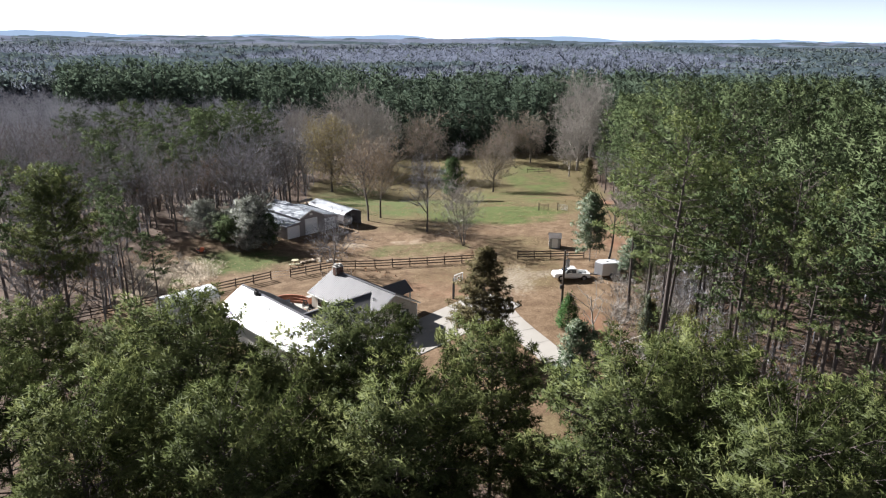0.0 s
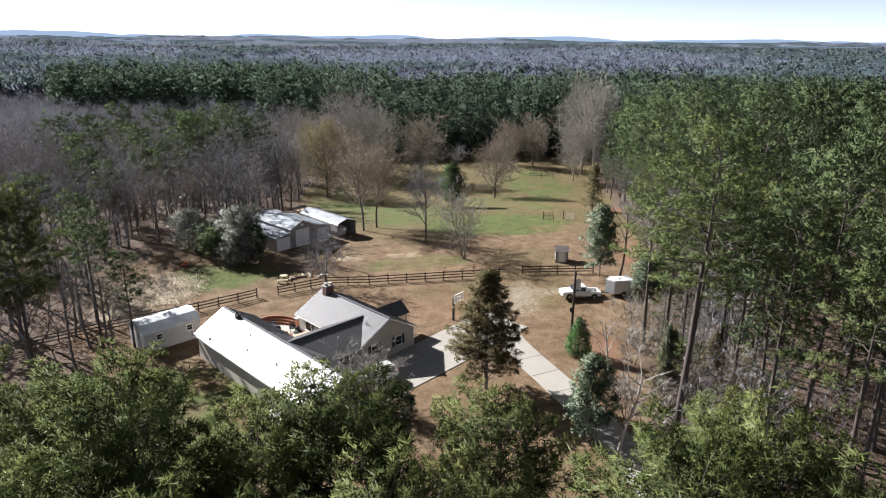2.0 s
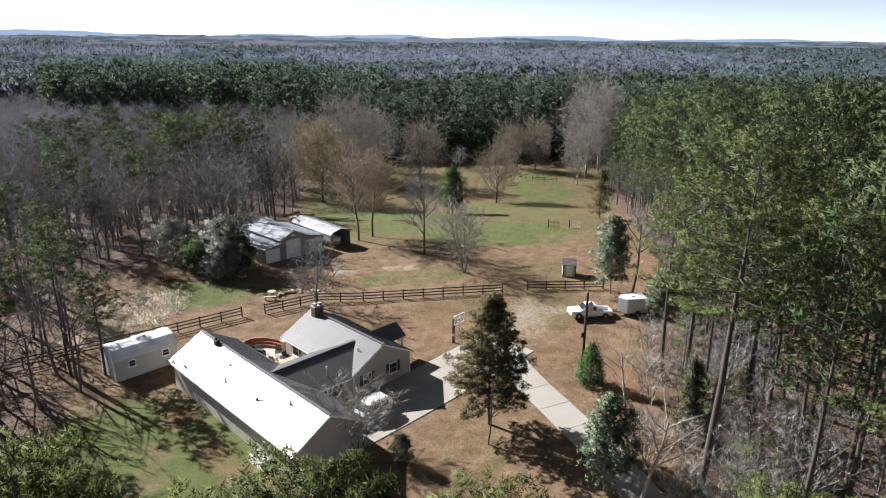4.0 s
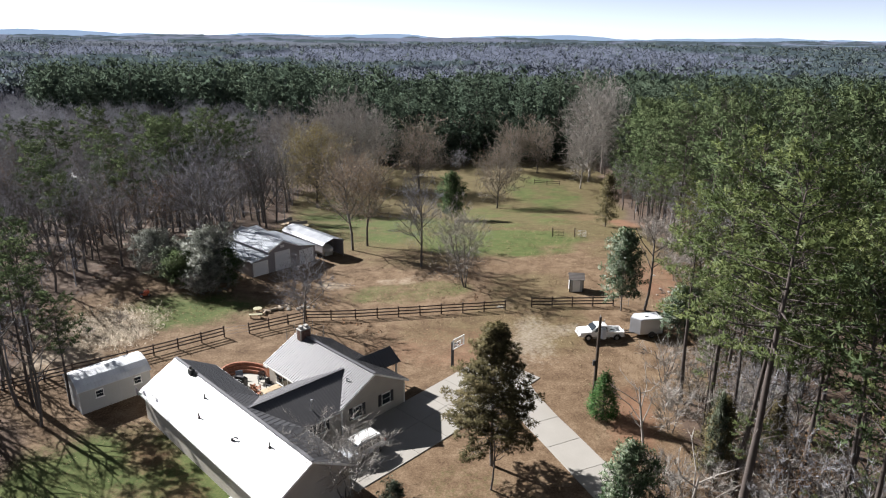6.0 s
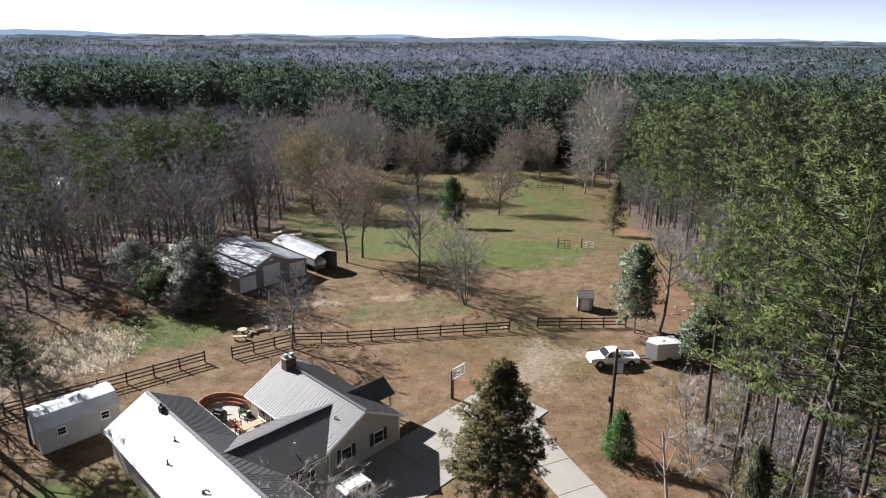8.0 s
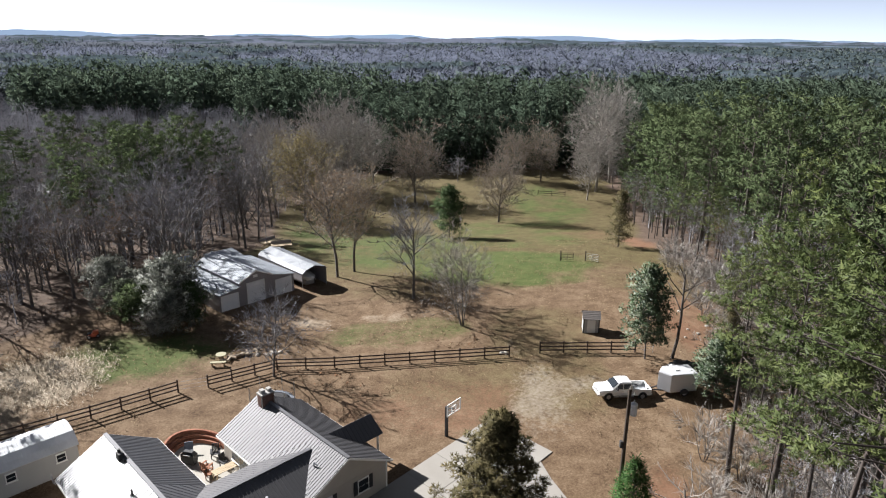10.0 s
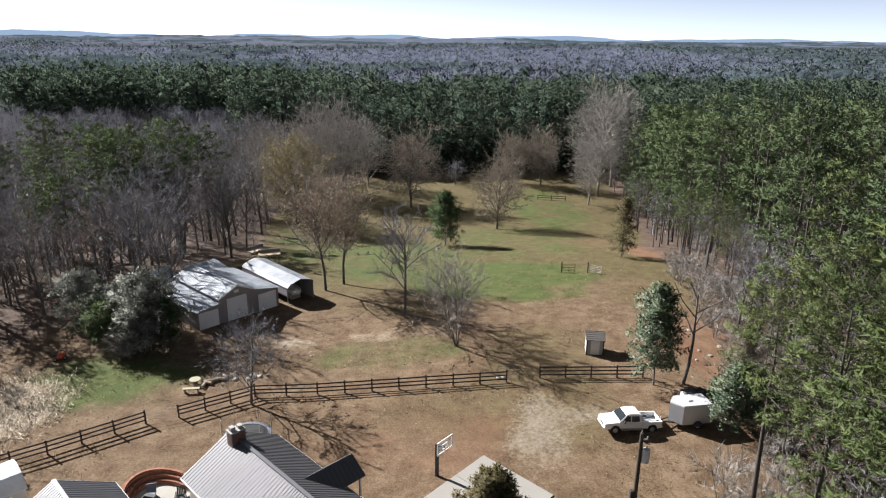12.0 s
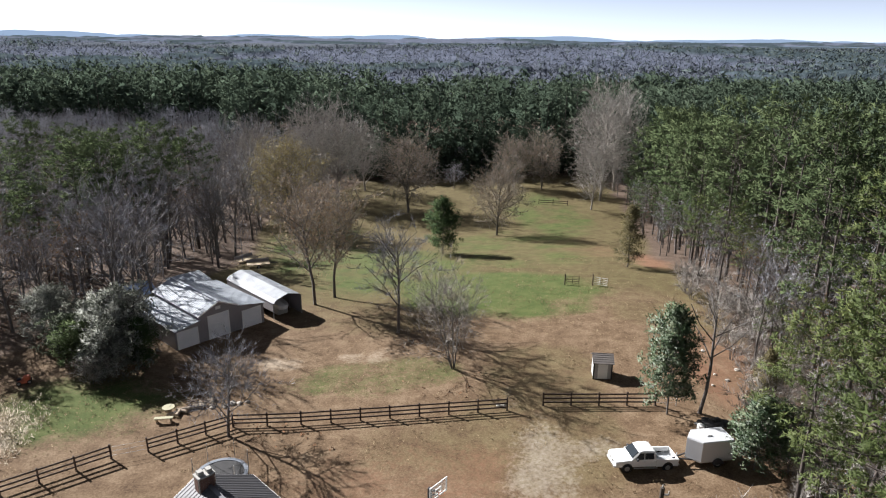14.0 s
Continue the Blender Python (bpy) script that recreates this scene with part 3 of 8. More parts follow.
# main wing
part("roof", sheet([(MW_A0, MW_C, RIDGE), (CR, MW_C, RIDGE), (CR - CH, MW_C - MW_H, EAVE), (MW_A0, MW_C - MW_H, EAVE)], 0, 28), M_ROOF_DIMMED, house)
part("roof", sheet([(CR, MW_C, RIDGE), (MW_A1, MW_C, RIDGE), (MW_A1, MW_C - MW_H, EAVE), (CR + CH, MW_C - MW_H, EAVE)], 0, 14), M_ROOF_DIMMED, house)
part("roof", sheet([(MW_A0, MW_C, RIDGE), (MW_A1, MW_C, RIDGE), (MW_A1, MW_C + MW_H, EAVE), (MW_A0, MW_C + MW_H, EAVE)], 0, 48), M_ROOF_DIMMED, house)
for side in (-1, 1):
    tri = [(CR, MW_C, RIDGE), (CR, CB1, CZ), (CR + side * CH, MW_C - MW_H, EAVE)]
    part("roof", sheet(tri, (1, 0, 0), 12), M_ROOF_DIMMED, house)
# ridge caps
for p, q, z in (((LW_A0, LW_C), (LW_A1, LW_C), RIDGE), ((CR, CB0), (CR, CB1), CZ), ((MW_A0, MW_C), (MW_A1, MW_C), RIDGE)):
    s = Shape()
    P, Q = Vector((*p, z + 0.035)), Vector((*q, z + 0.035))
    s.beam(P, Q, 0.28, 0.05)
    part("ridge_cap", s, M_ROOF, house, "pale folded metal ridge cap")
# gutters and barge boards
for p, q in (((LW_A0, LW_C - LW_H, EAVE), (LW_A1, LW_C - LW_H, EAVE)), ((MW_A0, MW_C + MW_H, EAVE), (MW_A1, MW_C + MW_H, EAVE)),
             ((LW_A0, LW_C + LW_H, EAVE), (CR - CH, LW_C + LW_H, EAVE)), ((CR + CH, LW_C + LW_H, EAVE), (CR + CH, MW_C - MW_H, EAVE)),
             ((MW_A0, MW_C - MW_H, EAVE), (CR - CH, MW_C - MW_H, EAVE)), ((CR - CH, LW_C + LW_H, EAVE), (CR - CH, MW_C - MW_H, EAVE)),
             ((CR + CH, LW_C + LW_H, EAVE), (LW_A1, LW_C + LW_H, EAVE))):
    s = Shape()
    s.beam(Vector(p) - Vector((0, 0, 0.11)), Vector(q) - Vector((0, 0, 0.11)), 0.12, 0.12)
    part("gutter", s, M_TRIM, house, "white gutter")
for a, c, h in ((LW_A0, LW_C, LW_H), (LW_A1, LW_C, LW_H), (MW_A0, MW_C, MW_H), (MW_A1, MW_C, MW_H)):
    for side in (-1, 1):
        s = Shape()
        s.beam((a, c, RIDGE - 0.1), (a, c + side * h, EAVE - 0.1), 0.05, 0.16)
        part("barge_board", s, M_TRIM, house, "white barge board")
# walls, set in from the eaves
IN = 0.4
for name, s in (
        ("wall", gable_wall("x", LW_H - IN, Z0, EAVE - 0.12, RIDGE - 0.2, LW_A0 + 0.35, 0.2, LW_C)), ("wall", gable_wall("x", LW_H - IN, Z0, EAVE - 0.12, RIDGE - 0.2, LW_A1 - 0.35, 0.2, LW_C)),
        ("wall", gable_wall("x", MW_H - IN, Z0, EAVE - 0.12, RIDGE - 0.2, MW_A0 + 0.35, 0.2, MW_C)), ("wall", gable_wall("x", MW_H - IN, Z0, EAVE - 0.12, RIDGE - 0.2, MW_A1 - 0.35, 0.2, MW_C))):
    part(name, s, M_SIDING, house, "grey-beige lap siding gable wall")
for x0, x1, y0, y1 in ((LW_A0 + 0.45, LW_A1 - 0.45, LW_C - LW_H + IN, LW_C - LW_H + IN + 0.2), (LW_A0 + 0.45, CR - CH + IN, LW_C + LW_H - IN - 0.2, LW_C + LW_H - IN),
                       (CR + CH - IN, LW_A1 - 0.45, LW_C + LW_H - IN - 0.2, LW_C + LW_H - IN), (MW_A0 + 0.45, MW_A1 - 0.45, MW_C + MW_H - IN - 0.2, MW_C + MW_H - IN),
                       (MW_A0 + 0.45, CR - CH + IN, MW_C - MW_H + IN, MW_C - MW_H + IN + 0.2), (CR + CH - IN - 0.2, CR + CH - IN, LW_C + LW_H - IN, MW_C - MW_H + IN + 0.2),
                       (CR - CH + IN, CR - CH + IN + 0.2, LW_C + LW_H - IN, MW_C - MW_H + IN + 0.2)):
    part("wall", Shape().box(x0, x1, y0, y1, Z0, EAVE - 0.14), M_SIDING, house)
# clapboards on the front gable of the main wing
for k in range(14):
    z = 0.1 + k * 0.17
    part("board", Shape().hexa([(MW_A1 - 0.25, MW_C - MW_H + IN, z), (MW_A1 - 0.225, MW_C - MW_H + IN, z), (MW_A1 - 0.225, MW_C + MW_H - IN, z), (MW_A1 - 0.25, MW_C + MW_H - IN, z)],
                               [(MW_A1 - 0.25, MW_C - MW_H + IN, z + 0.16), (MW_A1 - 0.245, MW_C - MW_H + IN, z + 0.16), (MW_A1 - 0.245, MW_C + MW_H - IN, z + 0.16), (MW_A1 - 0.25, MW_C + MW_H - IN, z + 0.16)]), M_SIDING, house)


def house_window(parent, m, w, h, shutters=True):
    """A sash window facing local -y: frame, two panes, sill, dark shutters."""
    win = part("window", Shape().box(-w / 2 - 0.07, w / 2 + 0.07, -0.05, 0.05, 0, h + 0.14), M_TRIM, parent, "white framed sash window", m)
    for k in range(2):
        part("pane", Shape().box(-w / 2, w / 2, -0.065, -0.045, 0.07 + k * h / 2, 0.03 + (k + 1) * h / 2), M_GLASS, win)
    part("sill", Shape().box(-w / 2 - 0.12, w / 2 + 0.12, -0.12, 0.0, -0.05, 0.0), M_TRIM, win)
    if shutters:
        for sx in (-1, 1):
            s = Shape()
            x = sx * (w / 2 + 0.26)
            s.box(x - 0.17, x + 0.17, -0.06, 0.0, 0, h + 0.14)
            for k in range(8):
                s.box(x - 0.14, x + 0.14, -0.075, -0.055, 0.06 + k * h / 8, 0.06 + (k + 0.6) * h / 8)
            part("shutter", s, M_DARKTRIM, win, "dark louvred shutter")
    return win


front = MW_A1 - 0.22
house_window(house, pose(front, MW_C + 1.35, 0.95, 0, 0, 90), 0.9, 1.0)
house_window(house, pose(front, MW_C - 1.95, 0.95, 0, 0, 90), 0.9, 1.0)
house_window(house, pose(CR + CH - IN + 0.02, LW_C + LW_H + 1.6, 1.0, 0, 0, 90), 1.2, 1.1)
house_window(house, pose(MW_A0 + 2.2, MW_C - MW_H + IN - 0.02, 0.95, 0, 0, 0), 1.0, 1.2, False)
house_window(house, pose(MW_A0 + 4.2, MW_C - MW_H + IN - 0.02, 0.95, 0, 0, 0), 1.0, 1.2, False)
# a glazed door to the patio
pd = part("door", Shape().box(-0.5, 0.5, -0.05, 0.05, 0, 2.05), M_TRIM, house, "white glazed patio door", pose(MW_A0 + 3.2, MW_C - MW_H + IN - 0.02, 0.1))
part("pane", Shape().box(-0.36, 0.36, -0.065, -0.045, 0.25, 1.9), M_GLASS, pd)
# corner boards
for a, b in ((MW_A1 - 0.26, MW_C + MW_H - IN + 0.02), (MW_A1 - 0.26, MW_C - MW_H + IN - 0.02)):
    part("corner_board", Shape().box(a - 0.06, a + 0.06, b - 0.06, b + 0.06, Z0, EAVE - 0.15), M_TRIM, house)
# entrance porch gable on the right-hand slope
PA, PH, PR, PE = -1.4, 1.45, 3.95, 2.75
for side in (-1, 1):
    part("porch_roof", sheet([(PA, 1.65, PR), (PA, 5.9, PR), (PA + side * PH, 6.0, PE), (PA + side * PH, 3.9, PE)], 0, 12), M_ROOF_DIMMED, house)
    part("porch_post", Shape().box(PA + side * (PH - 0.25) - 0.07, PA + side * (PH - 0.25) + 0.07, 5.55, 5.69, Z0, PE), M_TRIM, house, "white porch post")
s = Shape()
s.loft([[(PA - PH + 0.12, y, PE - 0.06), (PA + PH - 0.12, y, PE - 0.06), (PA, y, PR - 0.08)] for y in (5.6, 5.72)])
part("porch_gable", s, M_TRIM, house)
# roof pipes and a curved vent on the sunlit slope
def on_slope(a, frac, side=-1):
    return Vector((a, LW_C + side * LW_H * frac, RIDGE + (EAVE - RIDGE) * frac))


for a, f in ((-4.6, 0.28), (-3.2, 0.62), (5.4, 0.25)):
    p = on_slope(a, f)
    part("vent_pipe", Shape().tube(p - Vector((0, 0, 0.1)), p + Vector((0, 0, 0.45)), 0.07, 0.06).tube(p, p + Vector((0, 0, 0.06)), 0.16, 0.09), M_PIPE, house, "dark vent pipe")
for a, f in ((1.9, 0.55),):
    p = on_slope(a, f)
    s = Shape()
    pts = [p + Vector((0.55 * t - 0.1, 0.25 * t, 0.1 + 0.28 * math.sin(t * 2.6))) for t in (0, 0.25, 0.5, 0.75, 1)]
    for u, v in zip(pts[:-1], pts[1:]):
        s.tube(u, v, 0.06)
    s.tube(p - Vector((0.1, 0, 0.1)), p + Vector((-0.1, 0, 0.2)), 0.1)
    part("vent_hood", s, M_PIPE, house, "dark curved vent hood")
p = on_slope(-8.6, 0.04)
s = Shape().box(p.x - 0.35, p.x + 0.3, p.y - 0.3, p.y + 0.12, p.z - 0.2, p.z + 0.4, 0.05).box(p.x + 0.2, p.x + 0.75, p.y - 0.12, p.y + 0.3, p.z - 0.2, p.z + 0.16, 0.04)
s.tube((p.x - 0.1, p.y - 0.1, p.z), (p.x - 0.1, p.y - 0.1, p.z + 0.65), 0.13, 0.1)
part("ridge_vent", s, M_PIPE, house, "black ridge ventilator")
p = Vector((0.95, MW_C - MW_H * 0.42, RIDGE + (EAVE - RIDGE) * 0.42))
part("vent_hood", Shape().tube(p - Vector((0, 0, 0.1)), p + Vector((0, 0, 0.35)), 0.06).tube(p + Vector((0, 0, 0.33)), p + Vector((0.35, 0.1, 0.2)), 0.05), M_STEEL, house)
p = Vector((CR + 2.4, -5.6, CZ - 1.05))
part("vent_pipe", Shape().tube(p - Vector((0, 0, 0.15)), p + Vector((0, 0, 0.8)), 0.06).tube(p + Vector((0, 0, 0.75)), p + Vector((0, 0, 0.95)), 0.1), M_STEEL, house, "steel vent pipe")


# chimney of dark brick, each brick a piece
def brick_mesh(l, w, h, material):
    return Shape().box(-l / 2, l / 2, -w / 2, w / 2, 0, h, 0.008).mesh("brick", material)


chim = part("chimney", Shape().box(-0.44, 0.44, -0.84, 0.84, 2.6, 5.55), M_MORTAR, house, "dark brick chimney with pale stone cap", pose(-8.1, MW_C - 0.1, 0) @ Matrix.Diagonal((0.86, 0.68, 0.96, 1)))
BM = brick_mesh(0.29, 0.11, 0.105, M_DKBRICK)
for k in range(16):
    z = 3.55 + 0.125 * k
    off = 0.15 if k % 2 else 0.0
    for side in (-1, 1):
        for i in range(5):
            y = -0.66 + off * 0.5 + 0.31 * i
            part("brick", BM, None, chim, "", pose(side * 0.42, y, z, 0, 0, 90))
        for i in range(2):
            part("brick", BM, None, chim, "", pose(-0.18 + 0.31 * i + off * 0.3, side * 0.82, z))
part("cap", Shape().box(-0.5, 0.5, -0.9, 0.9, 5.55, 5.66, 0.03), M_CAP, chim, "pale stone chimney cap")
part("flue", Shape().box(-0.26, 0.26, -0.7, -0.15, 5.7, 5.98, 0.04), M_CAP, chim)
part("flue", Shape().box(-0.26, 0.26, 0.2, 0.72, 5.7, 5.92, 0.04), M_CAP, chim)

# heat pump units beside the long wall
for k, a in enumerate((4.6, 5.9)):
    hx, hy, _ = hp(a, LW_C - LW_H - 0.4)
    ac = base("air_conditioner", pose(hx, hy, gz(hx, hy), 0, 0, HOUSE_TURN), "pale grey outdoor air conditioner with a round black fan", "air conditioner", "air conditioners by the wall")
    part("case", Shape().box(-0.42, 0.42, -0.42, 0.42, 0, 0.8, 0.04), M_TRIM, ac)
    part("fan", Shape().tube((0, 0, 0.79), (0, 0, 0.83), 0.34, 0.34, 16), M_PIPE, ac, "round black fan grille")
    part("hub", Shape().tube((0, 0, 0.82), (0, 0, 0.86), 0.12, 0.1, 10), M_TRIM, ac)

# ---- patio behind the cross wing with a curved, tiered brick seat wall ----
pc = (-10.0, -4.6)
patio_z = -0.06
px, py, _ = hp(0, 0)
pat = base("patio", HOUSE, "grey concrete patio floor", "patio", kind="structure")
ring = []
for k in range(25):
    t = radians(90 + 180 * k / 24)
    ring.append((pc[0] + 3.6 * math.cos(t) - 0.2, pc[1] + 2.3 * math.sin(t)))
ring = ring + [(CR - CH + IN, pc[1] - 2.3), (CR - CH + IN, pc[1] + 2.3)]
part("slab", Shape().hexa([(x, y, -0.8) for x, y in ring], [(x, y, patio_z) for x, y in ring]), M_PATIO, pat)
seat = base("brick_seat_wall", HOUSE, "curved red brick seat wall in three tiers", "garden wall")
BR = brick_mesh(0.24, 0.22, 0.09, M_BRICK)
for tier, (grow, z0, z1) in enumerate(((0.10, -0.3, 0.16), (0.48, -0.3, 0.42), (0.86, -0.3, 0.72))):
    inner, outer = [], []
    s = Shape()
    n = 22
    for k in range(n + 1):
        t = radians(108 + 152 * k / n)
        c, sn = math.cos(t), math.sin(t)
        inner.append((pc[0] - 0.2 + (3.3 + grow) * c, pc[1] + (2.0 + grow * 0.55) * sn))
        outer.append((pc[0] - 0.2 + (3.7 + grow) * c, pc[1] + (2.24 + grow * 0.55) * sn))
    for k in range(n):
        s.hexa([(*inner[k], z0), (*outer[k], z0), (*outer[k + 1], z0), (*inner[k + 1], z0)], [(*inner[k], z1), (*outer[k], z1), (*outer[k + 1], z1), (*inner[k + 1], z1)])
    tr = part("tier", s, M_BRICK, seat, "curved brick tier")
    n = 34
    for k in range(n):
        t = radians(108 + 152 * (k + 0.5) / n)
        c, sn = math.cos(t), math.sin(t)
        x, y = pc[0] - 0.2 + (3.5 + grow) * c, pc[1] + (2.12 + grow * 0.55) * sn
        part("brick", BR, None, tr, "", pose(x, y, z1, 0, 0, math.degrees(math.atan2(2.1 * c, -3.4 * sn))))
for t in (104, 262):
    x, y = pc[0] - 0.2 + 4.0 * math.cos(radians(t)), pc[1] + 2.55 * math.sin(radians(t))
    pl = part("pillar", Shape().box(x - 0.3, x + 0.3, y - 0.3, y + 0.3, -0.4, 0.95), M_BRICK, seat, "red brick pillar")
    part("cap", Shape().box(x - 0.36, x + 0.36, y - 0.36, y + 0.36, 0.95, 1.03, 0.02), M_CAP, pl)
    if t == 262:
        u = base("garden_urn", HOUSE @ pose(x, y, 1.03), "small brown garden urn on a brick pillar", "urn")
        rr = [(0.1, 0), (0.06, 0.08), (0.16, 0.25), (0.19, 0.42), (0.14, 0.5)]
        part("vase", Shape().loft([[(r * math.cos(q * 0.785), r * math.sin(q * 0.785), z) for q in range(8)] for r, z in rr]), M_REDWOOD, u)


def garden_chair(m, mat, label):
    c = base("garden_chair", m, label, "chair", "chairs on the patio")
    part("seat", Shape().hexa([(-0.28, -0.25, 0.36), (0.28, -0.25, 0.36), (0.28, 0.3, 0.28), (-0.28, 0.3, 0.28)], [(-0.28, -0.25, 0.4), (0.28, -0.25, 0.4), (0.28, 0.3, 0.32), (-0.28, 0.3, 0.32)]), mat, c)
    for k in range(5):
        x = -0.24 + 0.12 * k
        part("back_slat", Shape().hexa([(x - 0.05, 0.28, 0.3), (x + 0.05, 0.28, 0.3), (x + 0.05, 0.31, 0.3), (x - 0.05, 0.31, 0.3)], [(x - 0.05, 0.5, 0.98), (x + 0.05, 0.5, 0.98), (x + 0.05, 0.53, 0.98), (x - 0.05, 0.53, 0.98)]), mat, c)
    for sx in (-1, 1):
        part("arm", Shape().box(sx * 0.34 - 0.07, sx * 0.34 + 0.07, -0.32, 0.4, 0.54, 0.57), mat, c)
        for y in (-0.27, 0.3):
            part("leg", Shape().box(sx * 0.32 - 0.035, sx * 0.32 + 0.035, y - 0.035, y + 0.035, 0, 0.54), mat, c)


for a, b, r, mat, lab in ((-9.2, -4.7, 200, M_REDWOOD, "red-brown slatted wooden garden chair"), (-8.2, -5.0, 160, M_REDWOOD, "red-brown slatted wooden garden chair"),
                          (-10.3, -3.4, 60, M_DARKTRIM, "dark slatted garden chair"), (-8.6, -3.4, 100, M_DARKTRIM, "dark slatted garden chair")):
    garden_chair(HOUSE @ pose(a, b, patio_z, 0, 0, r), mat, lab)
bench = base("garden_bench_table", HOUSE @ pose(-7.4, -3.9, patio_z), "long tan wooden serving table on the patio", "table")
for k in range(4):
    part("plank", Shape().box(-0.42 + 0.21 * k, -0.22 + 0.21 * k, -1.15, 1.15, 0.72, 0.76, 0.01), M_WOODTABLE, bench)
for sx in (-0.35, 0.35):
    for sy in (-1.0, 1.0):
        part("leg", Shape().box(sx - 0.05, sx + 0.05, sy - 0.05, sy + 0.05, 0, 0.72), M_WOODTABLE, bench)
grill = base("grill", HOUSE @ pose(-11.0, -5.3, patio_z, 0, 0, 30), "covered black barbecue grill", "grill")
part("body", Shape().loft([[(-0.55, -0.28, 0.0), (0.55, -0.28, 0.0), (0.55, 0.28, 0.0), (-0.55, 0.28, 0.0)], [(-0.6, -0.3, 0.85), (0.6, -0.3, 0.85), (0.6, 0.3, 0.85), (-0.6, 0.3, 0.85)], [(-0.4, -0.15, 1.12), (0.4, -0.15, 1.12), (0.4, 0.18, 1.12), (-0.4, 0.18, 1.12)]]), M_BLACKJUNK, grill)
part("handle", Shape().beam((-0.3, -0.34, 0.9), (0.3, -0.34, 0.9), 0.04, 0.04), M_STEEL, grill)
lounge = base("patio_lounger", HOUSE @ pose(-11.9, -5.0, patio_z, 0, 0, 60), "low pale cushioned patio lounger", "lounger")
part("cushion", Shape().box(-0.35, 0.35, -0.95, 0.4, 0.3, 0.42, 0.04), M_BLUEPAD, lounge)
part("backrest", Shape().hexa([(-0.35, 0.4, 0.3), (0.35, 0.4, 0.3), (0.35, 0.5, 0.3), (-0.35, 0.5, 0.3)], [(-0.35, 0.85, 0.85), (0.35, 0.85, 0.85), (0.35, 0.95, 0.82), (-0.35, 0.95, 0.82)]), M_BLUEPAD, lounge)
for sx in (-0.3, 0.3):
    for sy in (-0.85, 0.35):
        part("leg", Shape().box(sx - 0.03, sx + 0.03, sy - 0.03, sy + 0.03, 0, 0.3), M_STEEL, lounge)

# ---- satellite dish at the house corner ----
dish = base("satellite_dish", HOUSE @ pose(LW_A0 + 0.3, LW_C - LW_H - 0.1, EAVE - 0.25), "grey satellite dish on the corner of the eaves", "satellite dish")
part("mast", Shape().tube((0, 0, 0), (0, -0.12, 0.5), 0.025), M_STEEL, dish)
s = Shape()
rings = [[(r * math.cos(q * math.pi / 8), -0.12 - 0.35 * (0.16 - r * r), 0.55 + r * math.sin(q * math.pi / 8)) for q in range(16)] for r in (0.02, 0.2, 0.36, 0.38)]
part("reflector", s.loft(rings), M_BARNWALL, dish)

# ---- shed with a rounded white roof ----
SHED = pose(-31.3, 77.55, -0.25, 0, 0, HOUSE_TURN)
shed = base("garden_shed", SHED, "grey garden shed with a rounded white metal roof", "shed")
SX, SY, SH = 2.0, 3.2, 2.35
prof = [(-SX - 0.12, SH - 0.05), (-SX * 0.86, SH + 0.38), (-SX * 0.55, SH + 0.75), (0, SH + 0.98), (SX * 0.55, SH + 0.75), (SX * 0.86, SH + 0.38), (SX + 0.12, SH - 0.05)]
s = Shape()
for (xa, za), (xb, zb) in zip(prof[:-1], prof[1:]):
    s.hexa([(xa, -SY - 0.12, za - 0.05), (xb, -SY - 0.12, zb - 0.05), (xb, SY + 0.12, zb - 0.05), (xa, SY + 0.12, za - 0.05)],
           [(xa, -SY - 0.12, za), (xb, -SY - 0.12, zb), (xb, SY + 0.12, zb), (xa, SY + 0.12, za)])
    for k in range(22):
        y = -SY + 2 * SY * k / 21
        s.hexa([(xa, y - 0.02, za), (xb, y - 0.02, zb), (xb, y + 0.02, zb), (xa, y + 0.02, za)], [(xa, y - 0.01, za + 0.025), (xb, y - 0.01, zb + 0.025), (xb, y + 0.01, zb + 0.025), (xa, y + 0.01, za + 0.025)])
part("roof", s, M_WHITEROOF, shed, "rounded white metal roof")
for y in (-SY, SY - 0.08):
    out = [(-SX, -0.3)] + [(SX, -0.3)] + [(min(max(x, -SX), SX), z - 0.06) for x, z in prof[::-1]]
    part("end_wall", Shape().loft([[(x, y, z) for x, z in out], [(x, y + 0.08, z) for x, z in out]]), M_SHEDWALL, shed)
for x in (-SX, SX - 0.08):
    s = Shape().box(x, x + 0.08, -SY + 0.08, SY - 0.08, -0.3, SH - 0.03)
    sw = part("side_wall", s, M_SHEDWALL, shed, "grey vertical boards")
    for k in range(21):
        y = -SY + 0.2 + k * 0.295
        xx = x + 0.08 if x > 0 else x
        part("batten", Shape().box(xx - 0.015, xx + 0.015, y - 0.03, y + 0.03, -0.3, SH - 0.05), M_SHEDWALL, sw)
house_window(shed, pose(SX + 0.03, -1.5, 1.25, 0, 0, 90), 0.6, 0.62, False)
house_window(shed, pose(SX + 0.03, 1.95, 1.3, 0, 0, 90), 0.6, 0.62, False)

